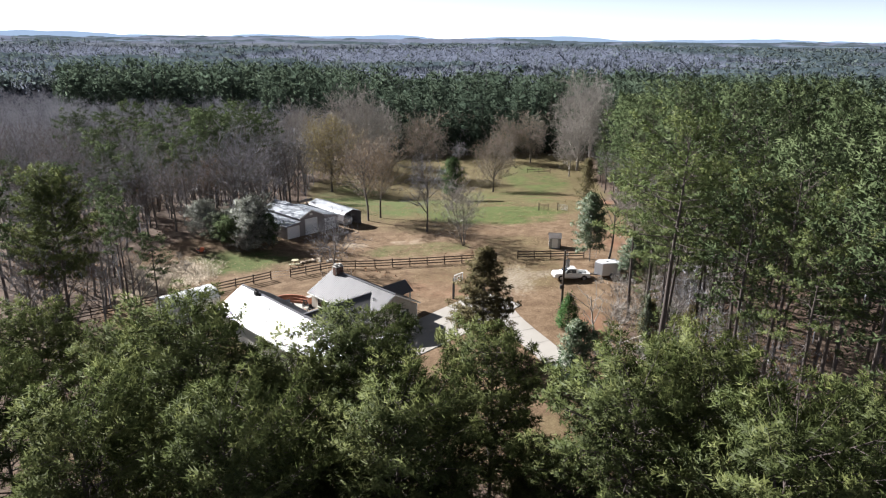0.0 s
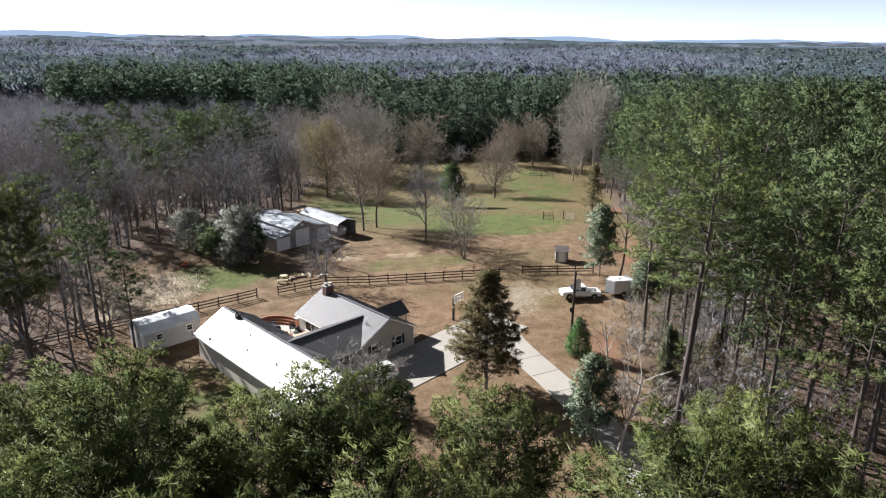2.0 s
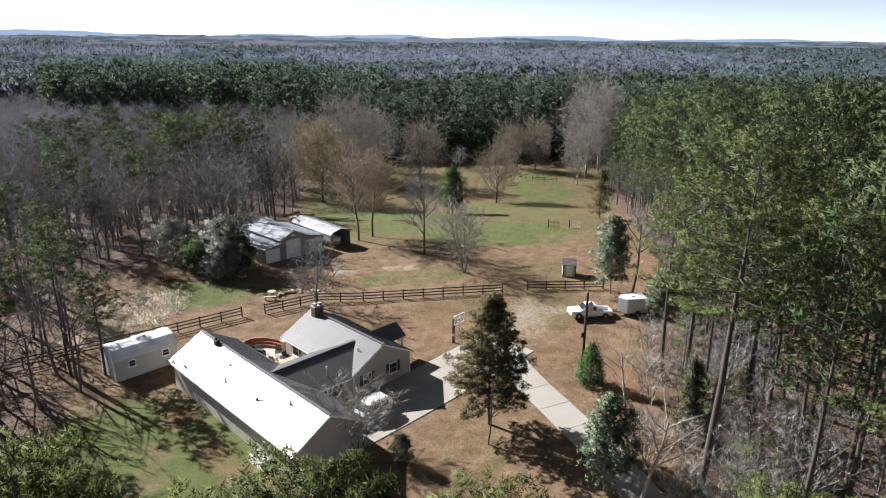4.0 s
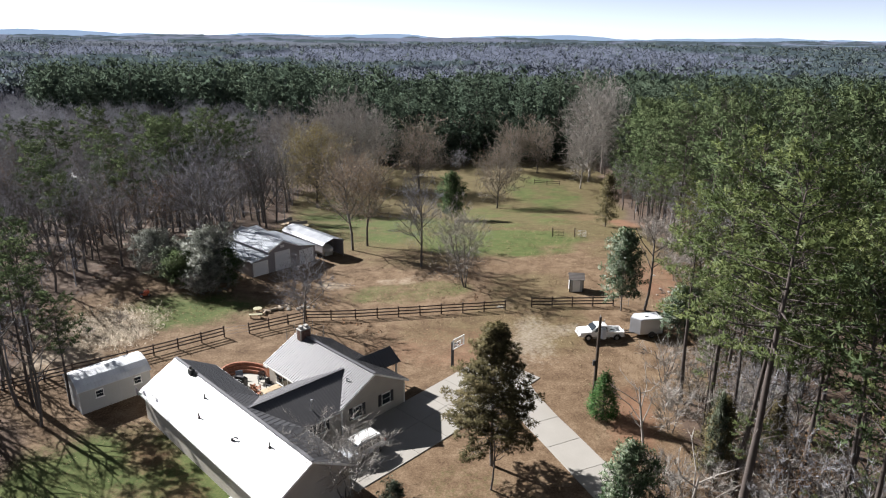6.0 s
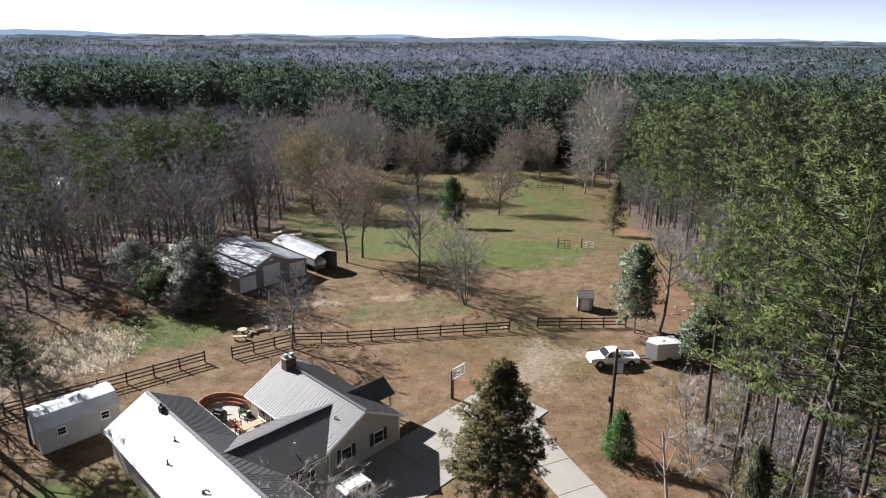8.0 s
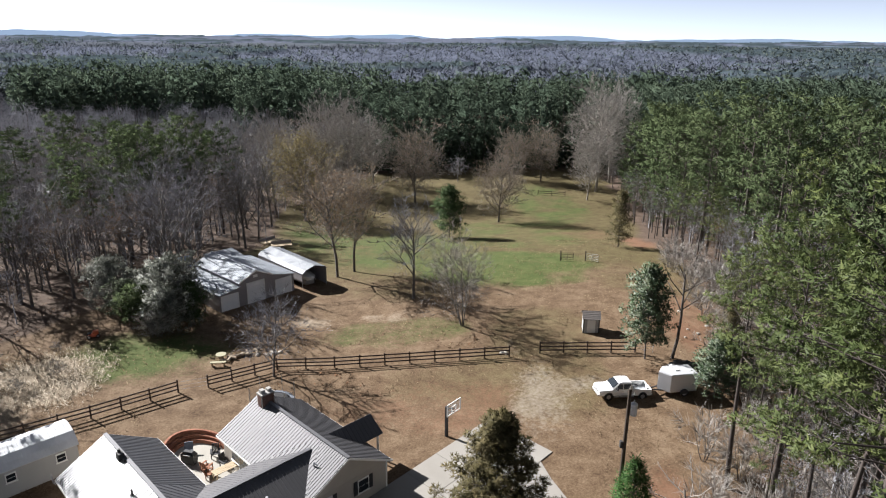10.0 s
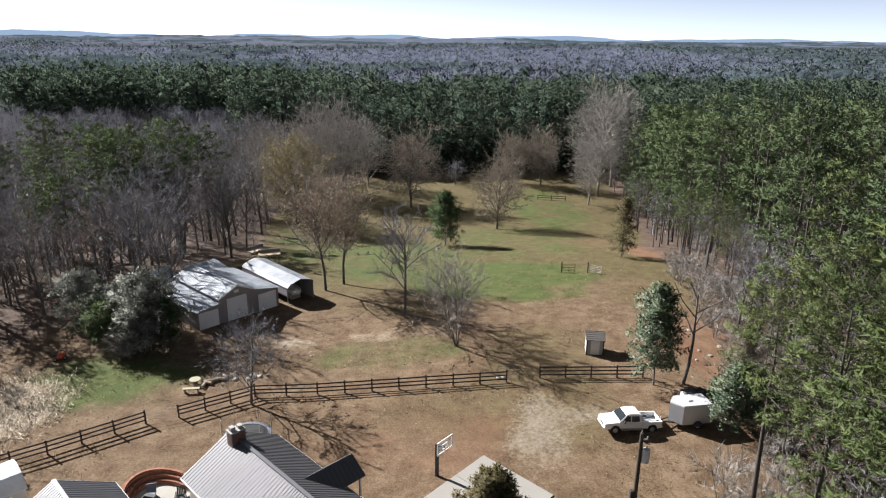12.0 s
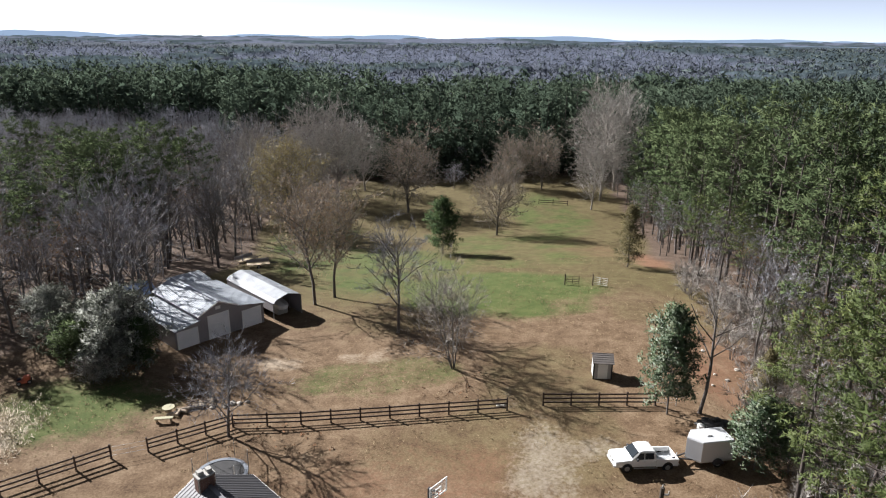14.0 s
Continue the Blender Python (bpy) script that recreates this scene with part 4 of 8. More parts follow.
# ---- barn garage with a lean-to and a lower bay, and a metal carport beside it ----
BARN = pose(-26.1, 108.9, 0.3, 0, 0, 47.7)  # local x along the front, y into the barn
barn = base("barn", BARN, "grey metal barn with three white overhead doors", "barn")
D = 10.6
LT, MB, RB = 2.8, 7.6, 11.0
s = Shape()
for x0, x1, za, zb in ((-0.15, LT + 0.1, 2.25, 2.75), (RB + 0.15, MB - 0.1, 2.45, 3.15)):
    lo, hi = (x0, za), (x1, zb)
    s = sheet([(hi[0], -0.25, hi[1]), (hi[0], D + 0.2, hi[1]), (lo[0], D + 0.2, lo[1]), (lo[0], -0.25, lo[1])], 0, 30)
    part("roof", s, M_BARNROOF, barn, "weathered metal lean-to roof")
mc, mr = (LT + MB) / 2, 4.35
for side, xe, ze in ((-1, LT - 0.2, 3.2), (1, MB + 0.1, 3.2)):
    part("roof", sheet([(mc, -0.3, mr), (mc, D + 0.25, mr), (xe, D + 0.25, ze), (xe, -0.3, ze)], 0, 30), M_BARNROOF, barn, "weathered metal roof slope")
part("ridge_cap", Shape().beam((mc, -0.3, mr + 0.03), (mc, D + 0.25, mr + 0.03), 0.3, 0.05), M_BARNROOF, barn)
for y, nm in ((0.0, "front_wall"), (D - 0.12, "back_wall")):
    out = [(0, -0.3), (RB, -0.3), (RB, 2.35), (MB, 3.05), (mc, mr - 0.1), (LT, 3.05), (LT, 2.65), (0, 2.15)]
    part(nm, Shape().loft([[(x, y, z) for x, z in out], [(x, y + 0.12, z) for x, z in out]]), M_BARNWALL, barn)
for x, z in ((0, 2.15), (RB - 0.12, 2.35)):
    part("side_wall", Shape().box(x, x + 0.12, 0.12, D - 0.12, -0.3, z), M_BARNWALL, barn)
part("side_wall", Shape().box(LT, LT + 0.1, 0.12, D - 0.12, 2.6, 3.1), M_BARNWALL, barn)
for x0, x1, h in ((0.28, 2.5, 1.95), (3.95, 6.35, 2.75), (8.2, 10.5, 2.1)):
    door = part("overhead_door", Shape().box(x0, x1, -0.05, 0.03, -0.05, h), M_DOOR, barn, "white panelled overhead door")
    rows = 5 if h > 2.5 else 4
    for k in range(rows):
        part("panel", Shape().box(x0 + 0.04, x1 - 0.04, -0.075, -0.045, k * h / rows + 0.02, (k + 1) * h / rows - 0.02, 0.01), M_DOOR, door)
    for xx in (x0 - 0.06, x1 + 0.06):
        part("jamb", Shape().box(xx - 0.06, xx + 0.06, -0.08, 0.02, -0.1, h + 0.1), M_TRIM, door)
    part("lintel", Shape().box(x0, x1, -0.08, 0.02, h, h + 0.1), M_TRIM, door)
for k in range(24):
    x = 0.1 + k * 0.47
    if not (0.2 < x < 2.6 or 3.85 < x < 6.45 or 8.1 < x < 10.6):
        part("rib", Shape().box(x - 0.02, x + 0.02, -0.03, 0.0, -0.2, 2.1), M_BARNWALL, barn)
part("gable_vent", Shape().box(mc - 0.3, mc + 0.3, -0.06, 0.0, 3.35, 3.7), M_TRIM, barn)
part("barge_board", Shape().beam((mc, -0.28, mr - 0.05), (LT - 0.2, -0.28, 3.15), 0.04, 0.14).beam((mc, -0.28, mr - 0.05), (MB + 0.1, -0.28, 3.15), 0.04, 0.14), M_TRIM, barn)
CP = BARN @ pose(RB + 1.0, -0.6, -0.2, 0, 0, -3)
cp = base("carport", CP, "open metal carport with a white rounded roof", "carport")
W, DP = 3.9, 11.5
prof = [(-0.1, 2.35), (0.35, 2.75), (W / 2, 3.2), (W - 0.35, 2.75), (W + 0.1, 2.35)]
s = Shape()
for (xa, za), (xb, zb) in zip(prof[:-1], prof[1:]):
    s.hexa([(xa, -0.2, za - 0.04), (xb, -0.2, zb - 0.04), (xb, DP, zb - 0.04), (xa, DP, za - 0.04)], [(xa, -0.2, za), (xb, -0.2, zb), (xb, DP, zb), (xa, DP, za)])
    for k in range(38):
        y = k * DP / 38
        s.hexa([(xa, y - 0.02, za), (xb, y - 0.02, zb), (xb, y + 0.02, zb), (xa, y + 0.02, za)], [(xa, y - 0.01, za + 0.02), (xb, y - 0.01, zb + 0.02), (xb, y + 0.01, zb + 0.02), (xa, y + 0.01, za + 0.02)])
part("roof", s, M_CARPORT, cp, "white rounded metal roof")
part("side_sheet", Shape().box(W - 0.02, W + 0.04, 0, DP, 0.0, 2.4), M_BARNWALL, cp, "dull metal side sheet")
part("side_sheet", Shape().box(-0.04, 0.02, 0, DP, 1.2, 2.4), M_BARNWALL, cp)
part("end_sheet", Shape().box(0.02, W - 0.02, DP - 0.05, DP, 0.0, 2.4), M_BARNWALL, cp)
for x in (0.0, W):
    for k in range(5):
        part("post", Shape().box(x - 0.03, x + 0.03, k * DP / 4.2, k * DP / 4.2 + 0.06, -0.5, 2.4), M_STEEL, cp)
boat = base("covered_boat", CP @ pose(W / 2, 2.4, 0.25), "white covered boat parked under the carport", "boat")
rings = []
for y, w, h, z in ((-1.9, 0.35, 0.5, 0.65), (-1.4, 0.75, 0.8, 0.5), (0, 0.95, 1.05, 0.42), (1.8, 0.95, 1.0, 0.42), (2.6, 0.9, 0.9, 0.45)):
    rings.append([(-w, y, z + 0.35), (-w * 0.7, y, z), (w * 0.7, y, z), (w, y, z + 0.35), (w * 0.9, y, z + h * 0.75), (0, y, z + h), (-w * 0.9, y, z + h * 0.75)])
part("hull", Shape().loft(rings), M_PAINT, boat)
part("cradle", Shape().box(-0.7, 0.7, -1.2, 2.2, -0.2, 0.45), M_STEEL, boat)

# ---- well hut ----
hx, hy = 18.3, 101.7
hut = base("well_hut", pose(hx, hy, gz(hx, hy), 0, 0, -6), "small white hut with a grey shingle roof", "hut")
part("walls", Shape().box(-0.85, 0.85, -0.8, 0.8, -0.3, 1.75), M_SHEDWALL, hut)
part("door", Shape().box(-0.45, 0.45, -0.86, -0.79, 0.05, 1.6), M_TRIM, hut, "white hut door")
for x in (-0.85, 0.85):
    part("corner_board", Shape().box(x - 0.06, x + 0.06, -0.86, -0.74, -0.2, 1.75), M_DARKTRIM, hut)
for side in (-1, 1):
    s = Shape()
    for k in range(5):
        y0, y1 = side * (1.05 - 0.21 * k), side * (1.05 - 0.21 * (k + 1) - 0.03)
        z0, z1 = 1.7 + 0.125 * k, 1.7 + 0.125 * (k + 1) + 0.02
        s.hexa([(-1.02, y0, z0), (1.02, y0, z0), (1.02, y1, z1), (-1.02, y1, z1)], [(-1.02, y0, z0 + 0.05), (1.02, y0, z0 + 0.05), (1.02, y1, z1 + 0.02), (-1.02, y1, z1 + 0.02)])
    part("roof", s, M_SHINGLE, hut, "grey shingle roof slope")
s = Shape()
s.loft([[(x, -0.8, 1.7), (x, 0.8, 1.7), (x, 0, 2.26)] for x in (-0.84, 0.84)])
part("gable", s, M_SHEDWALL, hut)

# ---- far houses among the woods ----
def far_house(x, y, turn, w, d, label, wall_m, roof_m, sunk=0.0):
    h = base("house", pose(x, y, gz(x, y) - sunk, 0, 0, turn), label, "house")
    part("wall", Shape().box(-w / 2, w / 2, -d / 2, d / 2, -1, 2.8), wall_m, h)
    for side in (-1, 1):
        part("roof", sheet([(-w / 2 - 0.4, 0, 4.6), (w / 2 + 0.4, 0, 4.6), (w / 2 + 0.4, side * (d / 2 + 0.4), 2.7), (-w / 2 - 0.4, side * (d / 2 + 0.4), 2.7)], 0, 8), roof_m, h)
    part("gable", Shape().loft([[(xx, -d / 2, 2.7), (xx, d / 2, 2.7), (xx, 0, 4.5)] for xx in (-w / 2, w / 2)]), wall_m, h)
    for k in (-1, 0, 1):
        house_window(h, pose(k * w / 3.3, -d / 2 - 0.03, 0.9), 1.0, 1.3, False)
    part("chimney", Shape().box(w / 4 - 0.4, w / 4 + 0.4, -0.4, 0.4, 3.5, 5.4), M_DKBRICK, h)


far_house(-104, 178, 20, 16, 9, "grey house with a dark roof among bare trees", M_FARWALL, M_SHINGLE)
far_house(-98, 201, -10, 9, 7, "white shed house behind bare trees", M_TRIM, M_WHITEROOF)
far_house(-150, 260, 35, 14, 8, "pale house far off in the woods", M_FARWALL, M_WHITEROOF)

# ---- trees: templates made once, then set out as things of their own ----
class Soup:
    """Triangles gathered in arrays, with a tint for each corner."""

    def __init__(self, seed=0):
        self.v, self.t, self.c, self.d, self.n = [], [], [], [], 0
        self.rng = np.random.RandomState(seed)

    def add(self, v, t, c, facing=None):
        """facing: for foliage, the way in which each corner's clump faces."""
        if facing is not None:
            p = v[t]
            g = np.cross(p[:, 1] - p[:, 0], p[:, 2] - p[:, 0])
            turned = (g * facing[t[:, 0]]).sum(1) < 0
            t = np.where(turned[:, None], t[:, ::-1], t)
        self.d.append(facing)
        self.v.append(v)
        self.t.append(t + self.n)
        self.c.append(c)
        self.n += len(v)

    def tube(self, pts, radii, sides=5, tint=0.5):
        pts = np.asarray(pts, float)
        k = len(pts)
        d = np.gradient(pts, axis=0)
        d /= np.linalg.norm(d, axis=1)[:, None] + 1e-9
        ref = np.array([0.31, 0.95, 0.1]) if abs(d[0][2]) > 0.6 else np.array([0.1, 0.05, 1.0])
        u = np.cross(d, ref)
        u /= np.linalg.norm(u, axis=1)[:, None] + 1e-9
        w = np.cross(d, u)
        a = np.arange(sides) * 2 * np.pi / sides
        ring = np.cos(a)[None, :, None] * u[:, None, :] + np.sin(a)[None, :, None] * w[:, None, :]
        v = (pts[:, None, :] + ring * np.asarray(radii, float)[:, None, None]).reshape(-1, 3)
        i = np.arange(k - 1)[:, None] * sides + np.arange(sides)[None, :]
        j = np.arange(k - 1)[:, None] * sides + (np.arange(sides)[None, :] + 1) % sides
        t = np.concatenate([np.stack([i, j, j + sides], -1).reshape(-1, 3), np.stack([i, j + sides, i + sides], -1).reshape(-1, 3)])
        self.add(v, t, np.full(len(v), tint))

    def tufts(self, centre, way, size, blades, width, lean=0.7, tint=None, clump=False, loose=0.5):
        """Blades that fan out from each centre, more or less along its way."""
        centre, way, size = np.asarray(centre, float), np.asarray(way, float), np.asarray(size, float)
        T = len(centre)
        r = self.rng.randn(T, blades, 3)
        r /= np.linalg.norm(r, axis=2)[..., None]
        d = r + lean * way[:, None, :]
        d /= np.linalg.norm(d, axis=2)[..., None] + 1e-9
        side = np.cross(d, self.rng.randn(T, blades, 3))
        side /= np.linalg.norm(side, axis=2)[..., None] + 1e-9
        ln = size[:, None, None] * (0.7 + 0.6 * self.rng.rand(T, blades, 1))
        spot = centre[:, None, :] + (self.rng.randn(T, blades, 3) * size[:, None, None] * loose if clump else 0.0)
        root = spot + d * ln * 0.08
        tip = spot + d * ln
        wd = side * (width * ln)
        v = np.stack([root - wd * 0.5, root + wd * 0.5, tip], 2).reshape(-1, 3)
        t = np.arange(T * blades * 3).reshape(-1, 3)
        c = tint if tint is not None else self.rng.rand(T)
        c = np.repeat(np.asarray(c), blades * 3) + 0.12 * (self.rng.rand(T * blades * 3) - 0.5)
        face = None
        if clump:
            f = 0.75 * d + 0.9 * way[:, None, :]
            f /= np.linalg.norm(f, axis=2)[..., None] + 1e-9
            face = np.repeat(f.reshape(-1, 3), 3, axis=0)
        self.add(v, t, np.clip(c, 0, 1), face)

    def leaves(self, centre, size, tint=None):
        """One diamond leaf at each centre, turned at random."""
        centre = np.asarray(centre, float)
        T = len(centre)
        d = self.rng.randn(T, 3)
        d /= np.linalg.norm(d, axis=1)[:, None]
        s = np.cross(d, self.rng.randn(T, 3))
        s /= np.linalg.norm(s, axis=1)[:, None]
        z = np.asarray(size)[:, None]
        v = np.stack([centre - d * z, centre - s * z * 0.45, centre + d * z, centre + s * z * 0.45], 1).reshape(-1, 3)
        q = np.arange(T)[:, None] * 4
        t = np.concatenate([q + np.array([[0, 1, 2]]), q + np.array([[0, 2, 3]])])
        c = np.repeat(self.rng.rand(T) if tint is None else np.asarray(tint), 4)
        self.add(v, t, c)

    def arrays(self):
        d = np.concatenate(self.d) if all(x is not None for x in self.d) else None
        return np.concatenate(self.v), np.concatenate(self.t), np.concatenate(self.c), d

    def mesh(self, name, material):
        v, t, c, d = self.arrays()
        return raw_mesh(name, v, t, material, c, d)


def pine_soups(seed, H, cb, R, branches, tuft_step, tuft_size, blades, width, sides=6, form="dome", start=0.30, lean=1.15, rise=(4, 46), flare=0.34, bunch=4, pad=0.72):
    """A tall pine: clean trunk, an open crown of upswept limbs, needles in tufts at the limbs' outer ends."""
    wood, crown = Soup(seed), Soup(seed + 500)
    rng = np.random.RandomState(seed + 9)
    k = 9
    hs = np.linspace(-0.3, H, k)
    bend = np.cumsum(rng.randn(k, 2) * 0.06 * H / 20, axis=0)
    bend -= bend[0]
    r0 = 0.0092 * H + 0.02
    wood.tube(np.column_stack([bend, hs]), r0 * (1 - 0.9 * np.linspace(0, 1, k) ** 1.2), sides)
    stem = lambda z: np.array([np.interp(z, hs, bend[:, 0]), np.interp(z, hs, bend[:, 1]), z])
    cen, way, siz, ton = [], [], [], []
    lopside = rng.rand() * 6.28
    for i in range(branches):
        u = ((i + 0.5) / branches) ** 0.85
        z = H * (cb + (0.985 - cb) * u) + rng.randn() * 0.12
        az = i * 2.39996 + rng.randn() * 0.35
        prof = 0.95 * math.sqrt(max(0.0, 1 - u ** 1.9)) + 0.10
        if form == "cone":
            prof = (1 - u) ** 0.75 * min(1.0, 0.62 + 2.2 * u) + 0.07
        elif form == "egg":
            prof = math.sin(math.pi * min(1.0, 0.30 + 0.70 * u)) ** 0.8 + 0.06
        L = R * prof * (0.62 + 0.52 * rng.rand()) * (1 + 0.2 * math.cos(az - lopside))
        if u < 0.12 and form == "dome":
            L *= 0.55 + 3 * u
        up = radians(rise[0] + (rise[1] - rise[0]) * u + rng.randn() * 8)
        out = np.array([math.cos(az), math.sin(az), 0])
        p = stem(min(z, H))
        pts = [p]
        for s in (0.35, 0.7, 1.0):
            curve = math.sin(up) * s + 0.12 * s * s * (1 if u > 0.3 else -0.6)
            pts.append(p + L * (out * s * math.cos(up) + np.array([0, 0, curve])) + rng.randn(3) * 0.05 * L * s)
        br = (0.014 + 0.010 * L) * (1.1 - 0.5 * u)
        wood.tube(pts, [br, br * 0.7, br * 0.45, br * 0.15], 3)
        n = max(2, int(round(L / tuft_step)))
        sidew = np.array([-out[1], out[0], 0])
        q = (0.0, 0.35, 0.7, 1.0)
        for j in range(n):
            s = min(1.0, start + (1.02 - start) * (j + 0.3 + 0.7 * rng.rand()) / n)
            a = 2 if s > 0.7 else (1 if s > 0.35 else 0)
            t = (s - q[a]) / (q[a + 1] - q[a])
            c = pts[a] * (1 - t) + pts[a + 1] * t
            spread = flare * L * (0.35 + (1 - abs(s - 0.65))) * (0.75 if u > 0.6 else 1)
            lat = (rng.rand() * 2 - 1) * spread
            tip = c + sidew * lat + out * 0.15 * abs(lat) + np.array([0, 0, 0.16 * abs(lat) + rng.randn() * 0.10 + 0.12])
            wood.tube([c, tip], [0.012, 0.006], 3)
            tone = rng.rand()
            for m in range(bunch):
                cen.append(tip + rng.randn(3) * np.array([1, 1, 0.4]) * tuft_size * pad)
                way.append(out * 0.8 + sidew * np.sign(lat) * 0.35 + np.array([0, 0, 0.62]))
                siz.append(tuft_size * (0.75 + 0.5 * rng.rand()))
                ton.append(min(1, max(0, tone * 0.85 + 0.15 * rng.rand())))
    top = stem(H)
    for j in range(5):
        ton.append(0.7)
        cen.append(top + rng.randn(3) * 0.2)
        way.append(np.array([0, 0, 1.0]))
        siz.append(tuft_size)
    crown.tufts(cen, way, siz, blades, width, lean, ton, True)
    # dead stubs under the crown
    for i in range(6):
        z = H * (cb - 0.02 - 0.25 * rng.rand())
        az = rng.rand() * 6.28
        p = stem(z)
        L = 0.5 + rng.rand() * 1.4
        wood.tube([p, p + L * np.array([math.cos(az), math.sin(az), 0.15])], [0.03, 0.008], 3)
    return wood, crown


def pom_pine(seed, H, cb, R, gap, twig_step, needle, blades, width, sides=6, form="dome", droop=-6, lift=48, drop=0.12, bare=0.32, bunch=4, ball=0.24):
    """A pine whose limbs bear flat sprays of twigs, each twig set with brushes of needles; gap: metres between limbs up the stem."""
    wood, crown = Soup(seed), Soup(seed + 500)
    rng = np.random.RandomState(seed + 9)
    k = 9
    hs = np.linspace(-0.3, H * 0.97, k)
    bend = np.cumsum(rng.randn(k, 2) * 0.05 * H / 20, axis=0)
    bend -= bend[0]
    r0 = 0.0095 * H + 0.02
    wood.tube(np.column_stack([bend, hs]), r0 * (1 - 0.9 * np.linspace(0, 1, k) ** 1.2), sides)
    stem = lambda z: np.array([np.interp(z, hs, bend[:, 0]), np.interp(z, hs, bend[:, 1]), z])
    cen, way, siz, ton = [], [], [], []
    lopside = rng.rand() * 6.28
    z, i = H * cb, 0
    while z < H * 0.965:
        u = (z - H * cb) / (H * (1 - cb))
        i += 1
        z += gap * (0.6 + 0.8 * rng.rand()) * (1.15 - 0.5 * u)
        if rng.rand() < drop:
            continue
        if form == "cone":
            prof = (1 - u) ** 0.8 * min(1.0, 0.55 + 2.4 * u) + 0.05
        else:
            prof = math.sqrt(max(0.0, 1 - (max(0, u - 0.30) / 0.71) ** 2.6)) * (0.62 + min(1.0, u / 0.25) * 0.38) + 0.03
        az = i * 2.39996 + rng.randn() * 0.3
        L = R * prof * (0.66 + 0.46 * rng.rand()) * (1 + 0.18 * math.cos(az - lopside))
        up = radians(droop + (lift - droop) * u ** 1.2 + rng.randn() * 6)
        out = np.array([math.cos(az), math.sin(az), 0.0])
        side = np.array([-out[1], out[0], 0.0])
        p = stem(z)
        q = np.array([0.0, 0.35, 0.7, 1.0])
        pts = np.array([p + L * (out * s * math.cos(up) + np.array([0, 0, math.sin(up) * s + 0.13 * s * s])) + rng.randn(3) * 0.035 * L * s for s in q])
        br = (0.012 + 0.010 * L) * (1.1 - 0.5 * u)
        wood.tube(pts, [br, br * 0.7, br * 0.45, br * 0.15], 3)
        tone = rng.rand()
        n = max(2, int(round(L * (1 - bare) / twig_step)))
        for j in range(n + 1):
            s = min(1.0, bare + (1 - bare) * (j + 0.5 * rng.rand()) / n)
            c = np.array([np.interp(s, q, pts[:, d]) for d in range(3)])
            ends = (0,) if j == n else (-1, 1)
            for sd in ends:
                tl = (0.10 + 0.34 * L * (1.08 - s) ** 0.8 * (0.7 + 0.5 * rng.rand())) if sd else 0.1
                d = out * 0.75 + side * sd * 0.8 + np.array([0, 0, 0.22 + 0.12 * rng.randn()])
                d /= np.linalg.norm(d)
                tip = c + d * tl
                if tl > 0.75:
                    wood.tube([c, tip], [0.012 + 0.004 * L, 0.006], 3)
                m = max(1, int(round(tl / (twig_step * 1.25))))
                for e in range(m):
                    hub = c + d * tl * (1 - e / m)
                    shade = 0.45 * tone + 0.2 * s + 0.35 * rng.rand()
                    for _ in range(bunch):
                        o = rng.randn(3)
                        o /= np.linalg.norm(o)
                        cen.append(hub + o * np.array([1, 1, 0.6]) * ball * (0.5 + 0.6 * rng.rand()))
                        way.append(1.7 * (0.5 * o + 0.15 * d + 0.5 * out + np.array([0, 0, 0.42 + 0.35 * u])))
                        siz.append(needle * (0.8 + 0.45 * rng.rand()))
                        ton.append(shade + 0.12 * rng.randn())
    top = stem(H * 0.97)
    for j in range(7):
        cen.append(top + rng.randn(3) * np.array([0.25, 0.25, 0.12]))
        way.append(np.array([0.3 * rng.randn(), 0.3 * rng.randn(), 1.0]))
        siz.append(needle)
        ton.append(0.7)
    crown.tufts(cen, way, siz, blades, width, 0.3, np.clip(ton, 0, 1), True, 0.2)
    for i in range(7):
        zz = H * (cb - 0.02 - 0.25 * rng.rand())
        az = rng.rand() * 6.28
        p = stem(zz)
        L = 0.5 + rng.rand() * 1.4
        wood.tube([p, p + L * np.array([math.cos(az), math.sin(az), 0.15])], [0.03, 0.008], 3)
    return wood, crown


